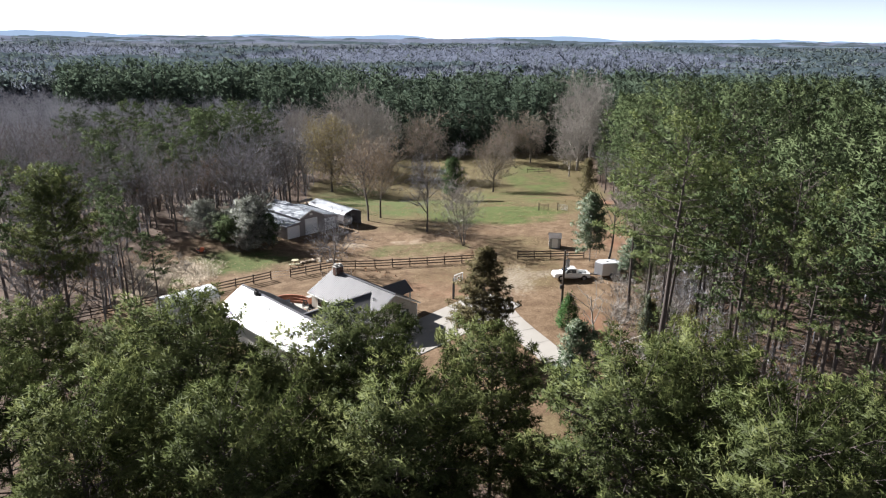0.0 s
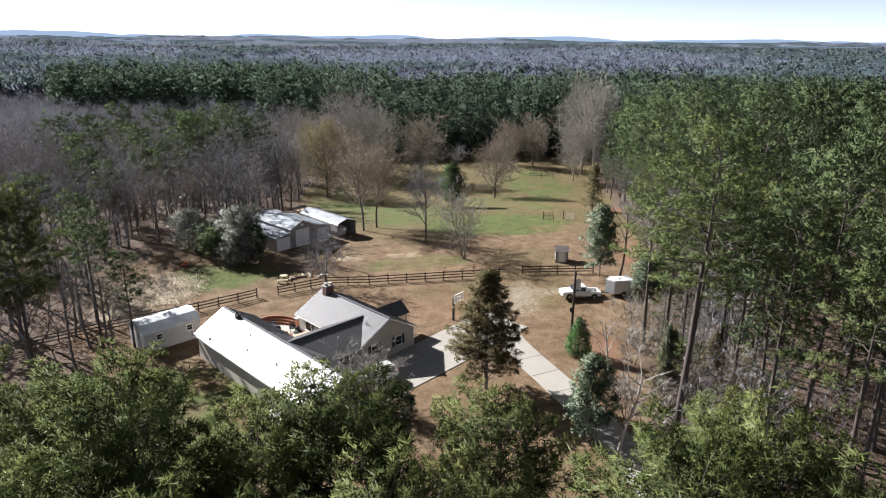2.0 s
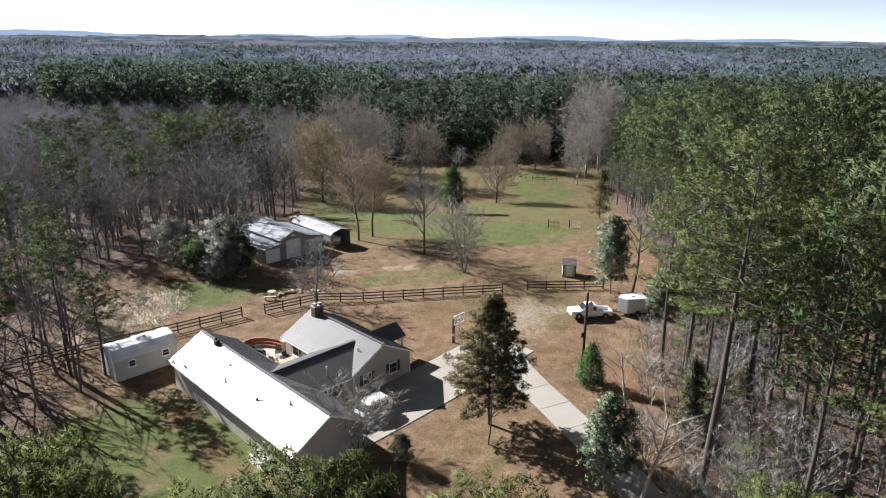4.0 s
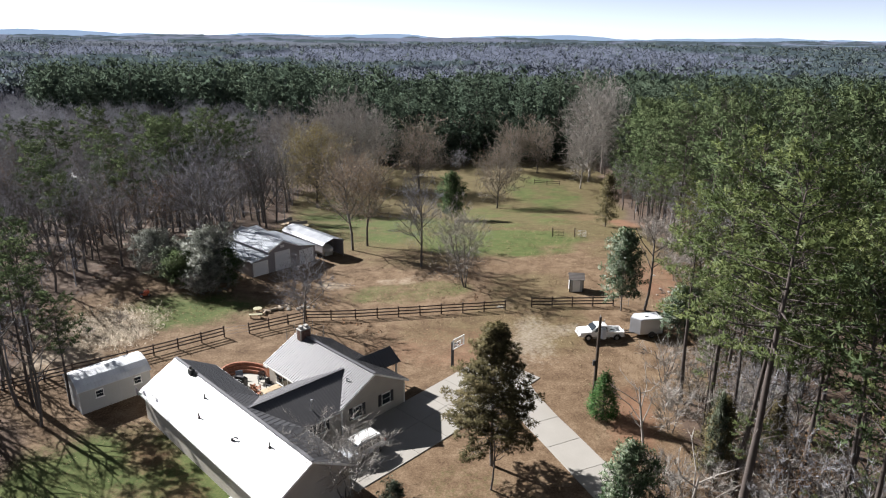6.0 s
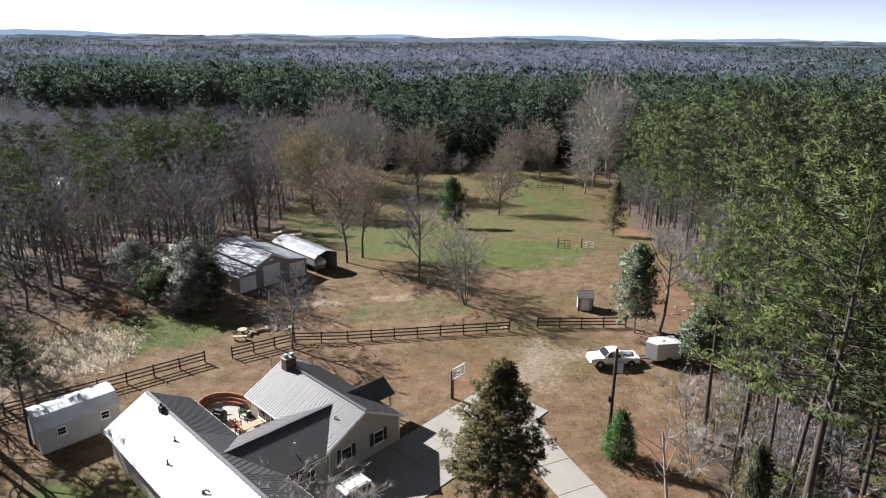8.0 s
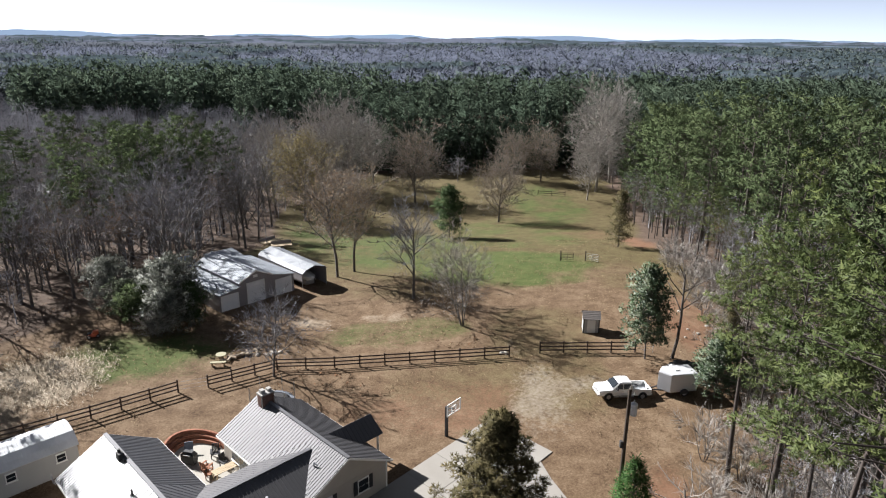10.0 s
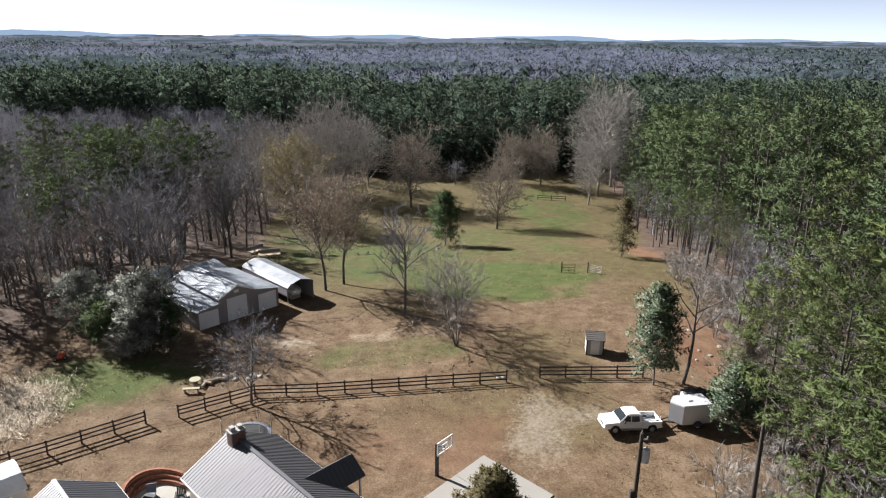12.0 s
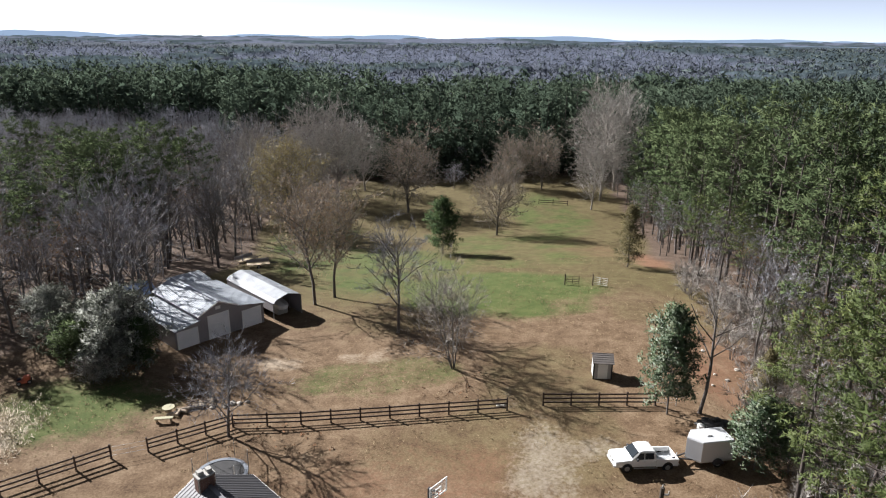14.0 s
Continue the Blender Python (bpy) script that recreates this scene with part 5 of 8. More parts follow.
def bare_soups(seed, H, spread, limbs, order, twigs, leafy=0, fork=0.3, twig_w=0.02, twig_len=0.7, stems=1, globe=None):
    """A leafless broadleaf tree: trunk, forking limbs, branches and a haze of fine twigs; leafy: dry leaves left on it."""
    wood, fine, leaf = Soup(seed), Soup(seed + 70), Soup(seed + 170)
    rng = np.random.RandomState(seed + 3)
    ends, dirs = [], []

    def limb(p, d, L, r, level):
        k = 4 if level == 0 else 2
        pts = [p]
        for s in range(k):
            d = d + rng.randn(3) * (0.06 if level == 0 else 0.2) + np.array([0, 0, 0.07 if level == 0 else 0.12])
            d = d / np.linalg.norm(d)
            pts.append(pts[-1] + d * L / k)
        wood.tube(pts, np.linspace(r, r * 0.42, k + 1), 5 if level == 0 else 3)
        if level >= order:
            for m in range(twigs):
                f = 0.2 + 0.8 * rng.rand()
                a = min(k - 1, int(f * k))
                ends.append(pts[a] * (1 - (f * k - a)) + pts[a + 1] * (f * k - a))
                dirs.append(d + rng.randn(3) * 0.5 + np.array([0, 0, 0.45]))
            return
        n = limbs if level == 0 else rng.randint(3, 5)
        for i in range(n):
            f = fork + (1 - fork) * (i + rng.rand()) / n if level == 0 else 0.25 + 0.75 * (i + rng.rand()) / n
            f = min(f, 0.99)
            a = int(f * k)
            q = pts[a] * (1 - (f * k - a)) + pts[a + 1] * (f * k - a)
            az = i * 2.4 + rng.randn() * 0.5
            side = np.cross(d, [math.cos(az), math.sin(az), 0.2])
            side /= np.linalg.norm(side)
            e = d * (0.65 if level else 0.55) + side * (0.85 if level else spread)
            e /= np.linalg.norm(e)
            limb(q, e, L * (0.62 - 0.22 * f if level == 0 else 0.58) * (0.75 + 0.5 * rng.rand()), r * (0.5 if level else 0.48) * (1.1 - 0.4 * f), level + 1)

    for s in range(stems):
        az = s * 6.28 / max(stems, 1) + rng.rand()
        d = np.array([0.28 * math.cos(az), 0.28 * math.sin(az), 1.0]) if stems > 1 else np.array([0.03 * rng.randn(), 0.03 * rng.randn(), 1.0])
        limb(np.array([0.12 * math.cos(az) * (stems > 1), 0.12 * math.sin(az) * (stems > 1), -0.2]), d / np.linalg.norm(d), H * 0.78, (0.013 * H + 0.03) / (1 + 0.35 * (stems - 1)), 0)
    if globe:
        # the outer haze of twigs that rounds the crown: base height, half width, top, count
        zb, rx, zt, cnt = globe
        g = rng.randn(cnt, 3)
        g /= np.linalg.norm(g, axis=1)[:, None]
        lump = 1 + 0.16 * np.sin(3 * np.arctan2(g[:, 1], g[:, 0]) + seed) + 0.12 * np.sin(5 * g[:, 2] + 2 * g[:, 0] + seed)
        rr = (0.30 + 0.66 * rng.rand(cnt) ** 0.6) * lump
        q = g * rr[:, None] * np.array([rx, rx, (zt - zb) / 2]) + np.array([0, 0, (zb + zt) / 2])
        ends += list(q)
        dirs += list(g * 1.1 + np.array([0, 0, 0.55]) + 0.3 * rng.randn(cnt, 3))
    ends, dirs = np.array(ends), np.array(dirs)
    dirs /= np.linalg.norm(dirs, axis=1)[:, None]
    fine.tufts(ends, dirs, np.full(len(ends), twig_len), 3, twig_w / twig_len, 1.9)
    if leafy:
        pick = ends[rng.randint(0, len(ends), leafy)] + rng.randn(leafy, 3) * 0.35
        leaf.leaves(pick, 0.10 + 0.10 * rng.rand(leafy))
    return wood, fine, (leaf if leafy else None)


def cone_soups(seed, H, R, low, tufts_n, size, blades, width, hole=0.25, round_top=False):
    """A full evergreen: trunk, short limbs and a crown of sprays, with hollows and an uneven outline."""
    wood, crown = Soup(seed), Soup(seed + 40)
    rng = np.random.RandomState(seed + 5)
    wood.tube([(0, 0, -0.2), (0.05, 0, H * 0.5), (0, 0.05, H * 0.97)], [0.012 * H + 0.05, 0.008 * H + 0.02, 0.015], 6)
    cen, way, siz = [], [], []
    lobes = [(rng.rand() * 6.28, rng.rand(), 0.6 + 0.7 * rng.rand()) for _ in range(26)]
    while len(cen) < tufts_n:
        u = rng.rand() ** (0.8 if round_top else 1.25)
        az = rng.rand() * 6.28
        prof = (math.sin(math.pi * min(1, 0.18 + 0.82 * (1 - u))) ** 0.7 * (0.55 + 0.45 * (1 - u)) if round_top else (1 - u) ** 0.8 * min(1, 0.55 + 3 * u) + 0.04)
        f = 1.0
        for la, lu, lf in lobes:
            dd = ((math.cos(az - la) - 1) * 1.6) - ((u - lu) / 0.13) ** 2
            f += (lf - 0.95) * math.exp(dd) * 0.8
        r = R * prof * f * (1 - hole * rng.rand() ** 2 * 2.2)
        z = H * (low + (1 - low) * u)
        cen.append((r * math.cos(az), r * math.sin(az), z + 0.1 * rng.randn()))
        way.append((math.cos(az), math.sin(az), 0.5 if not round_top else 0.8))
        siz.append(size * (0.7 + 0.6 * rng.rand()))
    for i in range(40):
        z = H * (low + (1 - low) * rng.rand() * 0.9)
        az = rng.rand() * 6.28
        L = R * 0.8 * (1 - z / H) + 0.2
        wood.tube([(0, 0, z), (L * math.cos(az), L * math.sin(az), z + 0.25 * L)], [0.04, 0.01], 3)
    crown.tufts(cen, way, siz, blades, width, 0.7, None, True)
    return wood, crown


TEMPLATES, TALL = {}, {}


def template(key, name, label, category, parts):
    """parts: (part's name, soup, material). Kept as meshes; trees are set out from them by plant()."""
    TEMPLATES[key] = (name, label, category, [(n, s.mesh(n, m)) for n, s, m in parts if s is not None])
    TALL[key] = max(float(np.concatenate(s.v)[:, 2].max()) for n, s, m in parts if s is not None)


def plant(key, x, y, size=1.0, turn=0.0, group="", label="", lean=(0, 0), wide=1.0):
    name, text, cat, meshes = TEMPLATES[key]
    ob = base(name, pose(x, y, gz(x, y), lean[0], lean[1], turn) @ Matrix.Diagonal((size * wide, size * wide, size, 1)), label or text, cat, group)
    for n, me in meshes:
        part(n, me, None, ob)
    return ob


for k in range(3):
    w, c = pom_pine(11 + k, 20, 0.42 + 0.06 * k, 4.1, 0.13, 0.52, 0.26, 9, 0.19, 6, drop=0.03, bare=0.2, lift=58, bunch=5, ball=0.27)
    template("near_pine_%d" % k, "pine_tree", "tall loblolly pine with dense tufted green crown", "pine tree", (("trunk", w, M_BARK), ("crown", c, M_NEEDLE_NEAR)))
for k in range(4):
    w, c = pom_pine(31 + k, 22, 0.46 + 0.06 * k, 3.9, 0.32, 0.76, 0.27, 5, 0.30, 5, drop=0.1, bunch=4, ball=0.30)
    template("stand_pine_%d" % k, "pine_tree", "tall slim pine with bare lower trunk and green crown", "pine tree", (("trunk", w, M_BARK), ("crown", c, M_NEEDLE)))
for k in range(3):
    w, c = pom_pine(36 + k, 22, 0.46 + 0.06 * k, 4.4, 0.26, 0.68, 0.25, 6, 0.27, 7, drop=0.14, droop=-10, bunch=5, ball=0.30)
    template("edge_pine_%d" % k, "pine_tree", "tall open-crowned pine at the edge of the stand", "pine tree", (("trunk", w, M_BARK), ("crown", c, M_NEEDLE)))
for k in range(3):
    w, c = pom_pine(41 + k, 22, 0.36 + 0.08 * k, 3.9, 0.40, 1.0, 0.40, 5, 0.33, 4, drop=0.1, bunch=3, ball=0.38)
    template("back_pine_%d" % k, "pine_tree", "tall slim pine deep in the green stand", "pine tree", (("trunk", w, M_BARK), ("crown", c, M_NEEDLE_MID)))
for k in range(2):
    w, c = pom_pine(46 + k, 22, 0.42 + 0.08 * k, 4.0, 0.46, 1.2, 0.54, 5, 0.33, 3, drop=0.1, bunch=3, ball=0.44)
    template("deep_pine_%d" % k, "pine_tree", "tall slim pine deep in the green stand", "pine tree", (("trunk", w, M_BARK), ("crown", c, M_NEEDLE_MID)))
for k in range(3):
    w, c = pom_pine(141 + k, 22, 0.52 + 0.07 * k, 3.6, 0.26, 0.85, 0.38, 6, 0.30, 5, drop=0.12, bunch=4, ball=0.34)
    template("slim_pine_%d" % k, "pine_tree", "slim pine among bare trees", "pine tree", (("trunk", w, M_BARK), ("crown", c, M_NEEDLE_MID)))
for k in range(5):
    w, f, l = bare_soups(51 + k, 16.5, 0.46, 15, 2, 8, 0, 0.28, 0.038, 0.95)
    template("bare_%d" % k, "bare_tree", "leafless grey-brown broadleaf tree in the wood", "bare tree", (("trunk", w, M_GREYBARK), ("crown", f, M_TWIG)))
for k in range(2):
    w, f, l = bare_soups(71 + k, 13, 0.55, 12, 2, 11, 900, 0.22, 0.034, 0.9)
    template("rust_%d" % k, "bare_tree", "nearly leafless tree with clinging dry brown leaves", "bare tree", (("trunk", w, M_GREYBARK), ("crown", f, M_TWIG), ("foliage", l, M_RUST)))
for k in range(3):
    w, f, l = bare_soups(81 + k, 4.0, 0.9, 6, 1, 11, 0, 0.1, 0.026, 0.85, 5)
    template("brush_%d" % k, "bare_shrub", "leafless grey twiggy shrub", "shrub", (("trunk", w, M_GREYBARK), ("crown", f, M_TWIG_PALE)))
w, f, l = bare_soups(91, 13.5, 0.5, 18, 2, 16, 2000, 0.33, 0.022, 0.8, 1, (3.4, 3.6, 13.3, 1500))
template("lawn_tan", "bare_tree", "lawn tree with a haze of tan leaves and twigs", "bare tree", (("trunk", w, M_GREYBARK), ("crown", f, M_TWIG_TAN), ("foliage", l, M_TANLEAF)))
w, f, l = bare_soups(93, 12.5, 0.55, 17, 2, 18, 0, 0.3, 0.022, 0.8, 1, (3.2, 4.0, 12.2, 900))
template("lawn_bare", "bare_tree", "leafless lawn tree with a single dark trunk", "bare tree", (("trunk", w, M_GREYBARK), ("crown", f, M_TWIG)))
w, f, l = bare_soups(95, 9.5, 0.45, 9, 2, 10, 0, 0.15, 0.022, 0.8, 4, (2.0, 3.0, 9.0, 500))
template("lawn_multi", "bare_tree", "leafless tree with several grey stems", "bare tree", (("trunk", w, M_GREYBARK), ("crown", f, M_TWIG_PALE)))
w, f, l = bare_soups(97, 20, 0.62, 20, 2, 20, 0, 0.12, 0.042, 1.0, 1, (3.0, 6.8, 20.5, 3200))
template("birch", "bare_tree", "tall pale leafless tree at the field's edge", "bare tree", (("trunk", w, M_PALEBARK), ("crown", f, M_TWIG_PALE)))
w, f, l = bare_soups(99, 14, 0.8, 18, 2, 20, 7500, 0.14, 0.03, 1.0, 1, (1.5, 5.2, 14.5, 1800))
template("yellow", "autumn_tree", "broad tree with dull yellow autumn leaves", "tree", (("trunk", w, M_GREYBARK), ("crown", f, M_TWIG_TAN), ("foliage", l, M_YELLOWLEAF)))
w, f, l = bare_soups(101, 15, 0.8, 20, 2, 20, 1200, 0.15, 0.035, 0.8, 1, (2.4, 5.6, 15.2, 3400))
template("oak_tan", "bare_tree", "broad-crowned tree with tan dry leaves", "bare tree", (("trunk", w, M_GREYBARK), ("crown", f, M_TWIG_TAN), ("foliage", l, M_TANLEAF)))
w, f, l = bare_soups(103, 8, 0.9, 15, 2, 18, 0, 0.2, 0.022, 0.6, 1, (1.8, 3.8, 8.0, 700))
template("fruit", "bare_tree", "small spreading leafless tree beside the fence", "bare tree", (("trunk", w, M_GREYBARK), ("crown", f, M_TWIG)))
w, c = pom_pine(111, 13.4, 0.15, 4.1, 0.085, 0.44, 0.21, 8, 0.28, 7, "cone", 2, 46, 0.10, 0.2, 6, 0.24)
template("cedar", "cedar_tree", "brownish green red cedar with a ragged cone crown", "cedar tree", (("trunk", w, M_GREYBARK), ("crown", c, M_CEDAR)))
w, c = pine_soups(127, 10, 0.08, 3.5, 90, 0.55, 0.36, 9, 0.26, 6, "egg", 0.2, 0.8, (8, 60), 0.40, 4)
template("bushy", "evergreen_tree", "full rounded dark green evergreen tree", "evergreen tree", (("trunk", w, M_GREYBARK), ("crown", c, M_BUSHGREEN)))
w, c = pine_soups(129, 5.0, 0.02, 3.2, 80, 0.46, 0.30, 8, 0.30, 5, "egg", 0.25, 0.7, (15, 65), 0.38, 4)
template("silver_bush", "silver_bush", "mounded silvery grey-leaved bush", "bush", (("trunk", w, M_GREYBARK), ("crown", c, M_SILVERLEAF)))
w, c = cone_soups(113, 4.2, 1.35, 0.06, 520, 0.3, 10, 0.2, 0.2)
template("spruce", "spruce_tree", "small bright green conical evergreen", "evergreen tree", (("trunk", w, M_BARK), ("crown", c, M_SPRUCE)))
w, c = pine_soups(115, 9.5, 0.17, 3.1, 96, 0.44, 0.27, 8, 0.42, 6, "egg", 0.2, 0.8, (6, 50), 0.36, 4)
template("magnolia", "magnolia_tree", "dark glossy evergreen magnolia tree", "magnolia tree", (("trunk", w, M_GREYBARK), ("crown", c, M_MAGNOLIA)))
w, c = pine_soups(117, 6.0, 0.05, 2.6, 66, 0.5, 0.28, 8, 0.38, 5, "egg", 0.25, 0.7, (15, 65), 0.36, 4)
template("holly", "evergreen_bush", "large pale grey-green evergreen bush", "bush", (("trunk", w, M_GREYBARK), ("crown", c, M_HOLLY)))
w, c = pine_soups(119, 3.2, 0.05, 2.0, 50, 0.4, 0.22, 10, 0.3, 5, "egg", 0.3, 0.7, (20, 65), 0.35, 5)
template("shrub", "green_shrub", "rounded bright green shrub", "shrub", (("trunk", w, M_GREYBARK), ("crown", c, M_SHRUB)))
w, c = pine_soups(121, 9.5, 0.10, 2.6, 76, 0.55, 0.36, 9, 0.2, 5, "cone", 0.22, 0.8, (8, 45), 0.34, 4)
template("slim_cedar", "cedar_tree", "dull green cedar at the edge of the wood", "cedar tree", (("trunk", w, M_GREYBARK), ("crown", c, M_CEDAR)))
w, f, l = bare_soups(123, 12, 0.5, 7, 1, 6, 0, 0.5, 0.02, 0.5)
template("snag", "dead_tree", "thin dead tree with few bare limbs", "dead tree", (("trunk", w, M_GREYBARK), ("crown", f, M_TWIG)))
w, f, l = bare_soups(125, 11, 0.6, 8, 1, 8, 0, 0.4, 0.03, 0.6)
template("pale_snag", "dead_tree", "pale grey leaning bare tree", "dead tree", (("trunk", w, M_PALEBARK), ("crown", f, M_TWIG_PALE)))

# -- pines over which the camera starts --
rng = np.random.RandomState(5)
NEAR = [(3.0, 32.4, 20.0), (-3.9, 32.9, 20.7), (-12.0, 30.8, 21.9), (-8.2, 22.9, 21.9), (-14.2, 24.0, 20.9), (13.2, 21.9, 21.9), (13.0, 28.5, 21.4), (14.2, 36.0, 17.0), (8.9, 26.9, 20.9),
        (-17.5, 35.5, 18.8), (-20.5, 28.0, 20.0), (-24.5, 38.0, 18.5), (-1.6, 26.2, 20.4), (-7.2, 31.6, 19.2), (21.5, 28.5, 18.5), (-1.0, 28.0, 15.5), (6.0, 29.5, 14.5), (10.5, 30.5, 15.5), (-7.0, 28.0, 16.0), (1.5, 20.5, 16.5), (17.5, 30.5, 16.0), (-11.5, 36.0, 14.0), (-38.5, 65.0, 21.5)]
for k, (x, y, top) in enumerate(NEAR):
    plant("near_pine_%d" % (k % 3), x, y, (top - gz(x, y)) / TALL["near_pine_%d" % (k % 3)], 47 * k, "pines before the house", wide=1.06 + 0.12 * math.sin(k * 1.7))

# -- the pine stand on the right --
plant("edge_pine_1", 20.2, 56.8, 1.20, 40, "pines of the stand", "tallest pine with a long leaning bare trunk", (0, 3.5), 1.15)
STAND = [(23.4, 69.8, 23.8), (22.6, 62.6, 22.8), (23.0, 75.0, 21.0), (27.3, 75.9, 20.0), (27.8, 66.6, 22.0), (26.2, 60.4, 22.0), (30.5, 61.5, 23.0), (30.0, 70.5, 22.5), (24.2, 67.0, 18.5),
         (28.0, 52.0, 22.5), (33.5, 54.0, 23.0), (27.5, 45.5, 21.0), (34.5, 47.0, 22.0), (31.5, 83.0, 20.5), (37.5, 62.0, 23.0), (35.0, 76.5, 22.0), (33.0, 70.0, 20.5)]
for k, (x, y, top) in enumerate(STAND):
    plant("edge_pine_%d" % (k % 3), x, y, (top - gz(x, y)) / TALL["edge_pine_%d" % (k % 3)], 61 * k, "pines of the stand", lean=(rng.randn() * 1.5, rng.randn() * 1.5), wide=1.05)
placed = [(x, y) for x, y, _ in STAND] + [(20.9, 56.8)]


def scatter(count, region, gap, seed, tries=60000):
    """Places at least gap apart inside region(x, y) -> bool, which names its own bounds first."""
    r = np.random.RandomState(seed)
    x0, x1, y0, y1, inside = region
    cells, out = {}, []
    for _ in range(tries):
        if len(out) >= count:
            break
        x, y = x0 + (x1 - x0) * r.rand(), y0 + (y1 - y0) * r.rand()
        if not inside(x, y):
            continue
        c = (int(x // gap), int(y // gap))
        near_by = [p for i in (-1, 0, 1) for j in (-1, 0, 1) for p in cells.get((c[0] + i, c[1] + j), [])]
        if any((x - a) ** 2 + (y - b) ** 2 < gap * gap for a, b in near_by):
            continue
        cells.setdefault(c, []).append((x, y))
        out.append((x, y))
    return out


def in_view(x, y, spare=12):
    return abs(x - 1.5) < 0.70 * (y - 8) + spare


for k, (x, y) in enumerate(scatter(150, (24, 78, 44, 205, lambda x, y: x > right_edge(y) + 3 and (y < 130 or x < right_edge(y) + 16) and in_view(x, y) and all((x - a) ** 2 + (y - b) ** 2 > 14 for a, b in placed)), 5.0, 21)):
    plant("stand_pine_%d" % (k % 4) if x < right_edge(y) + 6 and y < 95 else ("back_pine_%d" % (k % 3) if x < right_edge(y) + 15 and y < 150 else "deep_pine_%d" % (k % 2)), x, y, 0.78 + 0.3 * rng.rand() + 0.04 * (x > 40), rng.rand() * 360, "pines of the stand", lean=(rng.randn() * 1.2, rng.randn() * 1.2), wide=1.0 + 0.2 * rng.rand())
# understorey at the stand's edge
for k, (x, y) in enumerate(scatter(14, (19, 40, 50, 110, lambda x, y: 0 < x - right_edge(y) < 9 and not (79 < y < 94 and x < 27.5)), 4.0, 27)):
    plant("stand_pine_%d" % (k % 4), x, y, 0.3 + 0.16 * rng.rand(), rng.rand() * 360, "young pines under the stand", "young slim pine with sparse green needles", wide=1.2)
for k, (x, y) in enumerate(scatter(72, (15.5, 40, 50, 125, lambda x, y: -3.5 < x - right_edge(y) < 9 and not (y > 66 and x < 20.5) and not (79 < y < 94 and x < 27.5)), 2.7, 22)):
    plant("brush_%d" % (k % 3), x, y, 0.7 + 0.6 * rng.rand(), rng.rand() * 360, "bare shrubs under the pines")
for k, (x, y) in enumerate(scatter(26, (17, 48, 52, 135, lambda x, y: 2 < x - right_edge(y) < 13 and not (79 < y < 112 and x < 34)), 4.2, 23)):
    plant(("rust_0", "bare_1", "rust_1", "bare_3")[k % 4], x, y, 0.45 + 0.3 * rng.rand(), rng.rand() * 360, "small bare trees under the pines")
for k, (x, y) in enumerate(scatter(30, (33, 60, 104, 215, lambda x, y: 0 < x - right_edge(y) < 8), 3.6, 28)):
    plant("stand_pine_%d" % (k % 4) if y < 140 else "back_pine_%d" % (k % 3), x, y, 0.36 + 0.26 * rng.rand(), rng.rand() * 360, "young pines under the stand", "young slim pine with sparse green needles", wide=1.35)
for k, (x, y) in enumerate(scatter(26, (33, 62, 100, 215, lambda x, y: -1 < x - right_edge(y) < 10), 3.6, 33)):
    plant("bare_%d" % (k % 5), x, y, 0.4 + 0.35 * rng.rand(), rng.rand() * 360, "small bare trees under the pines")
for x, y, s in ((21.8, 64.0, 0.75), (27.0, 66.0, 0.6), (31.0, 95.0, 0.6)):
    plant("slim_cedar", x, y, s, 30 * x, "cedars at the wood's edge")
plant("magnolia", 13.1, 57.4, 0.84, 65, label="tall glossy silver-backed magnolia beside the drive", wide=0.8)
for x, y, h in ((21.4, 63.6, 1.2), (22.3, 64.5, 1.0)):
    plant("holly", x, y, h, 50 * x, "ivy columns", "bare trunk wrapped in grey-green ivy", wide=0.24)
plant("pale_snag", 14.8, 54.5, 0.95, 20, "", "", (4, 5))
plant("pale_snag", 17.2, 66.5, 0.8, 140, "", "", (-2, 3))
plant("magnolia", 22.4, 94.4, 1.03, 0, wide=0.82)
plant("snag", 25.2, 94.4, 1.0, 60)
plant("magnolia", 26.6, 86.8, 0.64, 90, label="broad dark glossy evergreen beside the trailer", wide=1.2)
plant("spruce", 15.3, 73.0, 1.0, 10)
plant("cedar", 4.9, 66.4, 0.93, 75, wide=1.2)
plant("snag", 4.6, 63.4, 0.5, 10, label="small bare sapling beside the cedar")
plant("lawn_multi", -6.4, 62.3, 0.62, 30, label="leafless many-stemmed tree before the house", wide=1.5)
plant("holly", -2.6, 60.8, 0.42, 10, label="rounded grey-green clipped bush on the lawn")
plant("holly", -13.5, 54.5, 0.5, 80, label="grey-green bush behind the house wall")

# -- lawn and field trees --
plant("lawn_tan", -13.8, 123.5, 1.22, 15, "lawn trees", wide=0.9)
plant("lawn_tan", -11.8, 126.8, 1.16, 205, "lawn trees", wide=0.9)
plant("lawn_bare", -2.3, 113.2, 1.0, 40, "lawn trees")
plant("lawn_multi", 3.9, 104.2, 1.1, 100, "lawn trees")
plant("fruit", -15.6, 93.0, 1.1, 10)
plant("oak_tan", 14.2, 177.0, 1.03, 50, "field trees")
plant("oak_tan", 30.1, 222.6, 1.05, 150, "field trees")
plant("oak_tan", 22.5, 226.0, 0.95, 250, "field trees")
plant("bushy", 2.9, 158.2, 1.0, 10, label="dark green bushy evergreen standing in the field", wide=0.92)
plant("slim_cedar", 31.5, 140.5, 1.0, 40, label="dull green cedar at the field's edge")
plant("yellow", -30.5, 182.0, 1.5, 10, "field trees")
plant("oak_tan", -5.6, 201.5, 1.28, 320, "field trees", "rounded purple-brown leafless tree in the field")
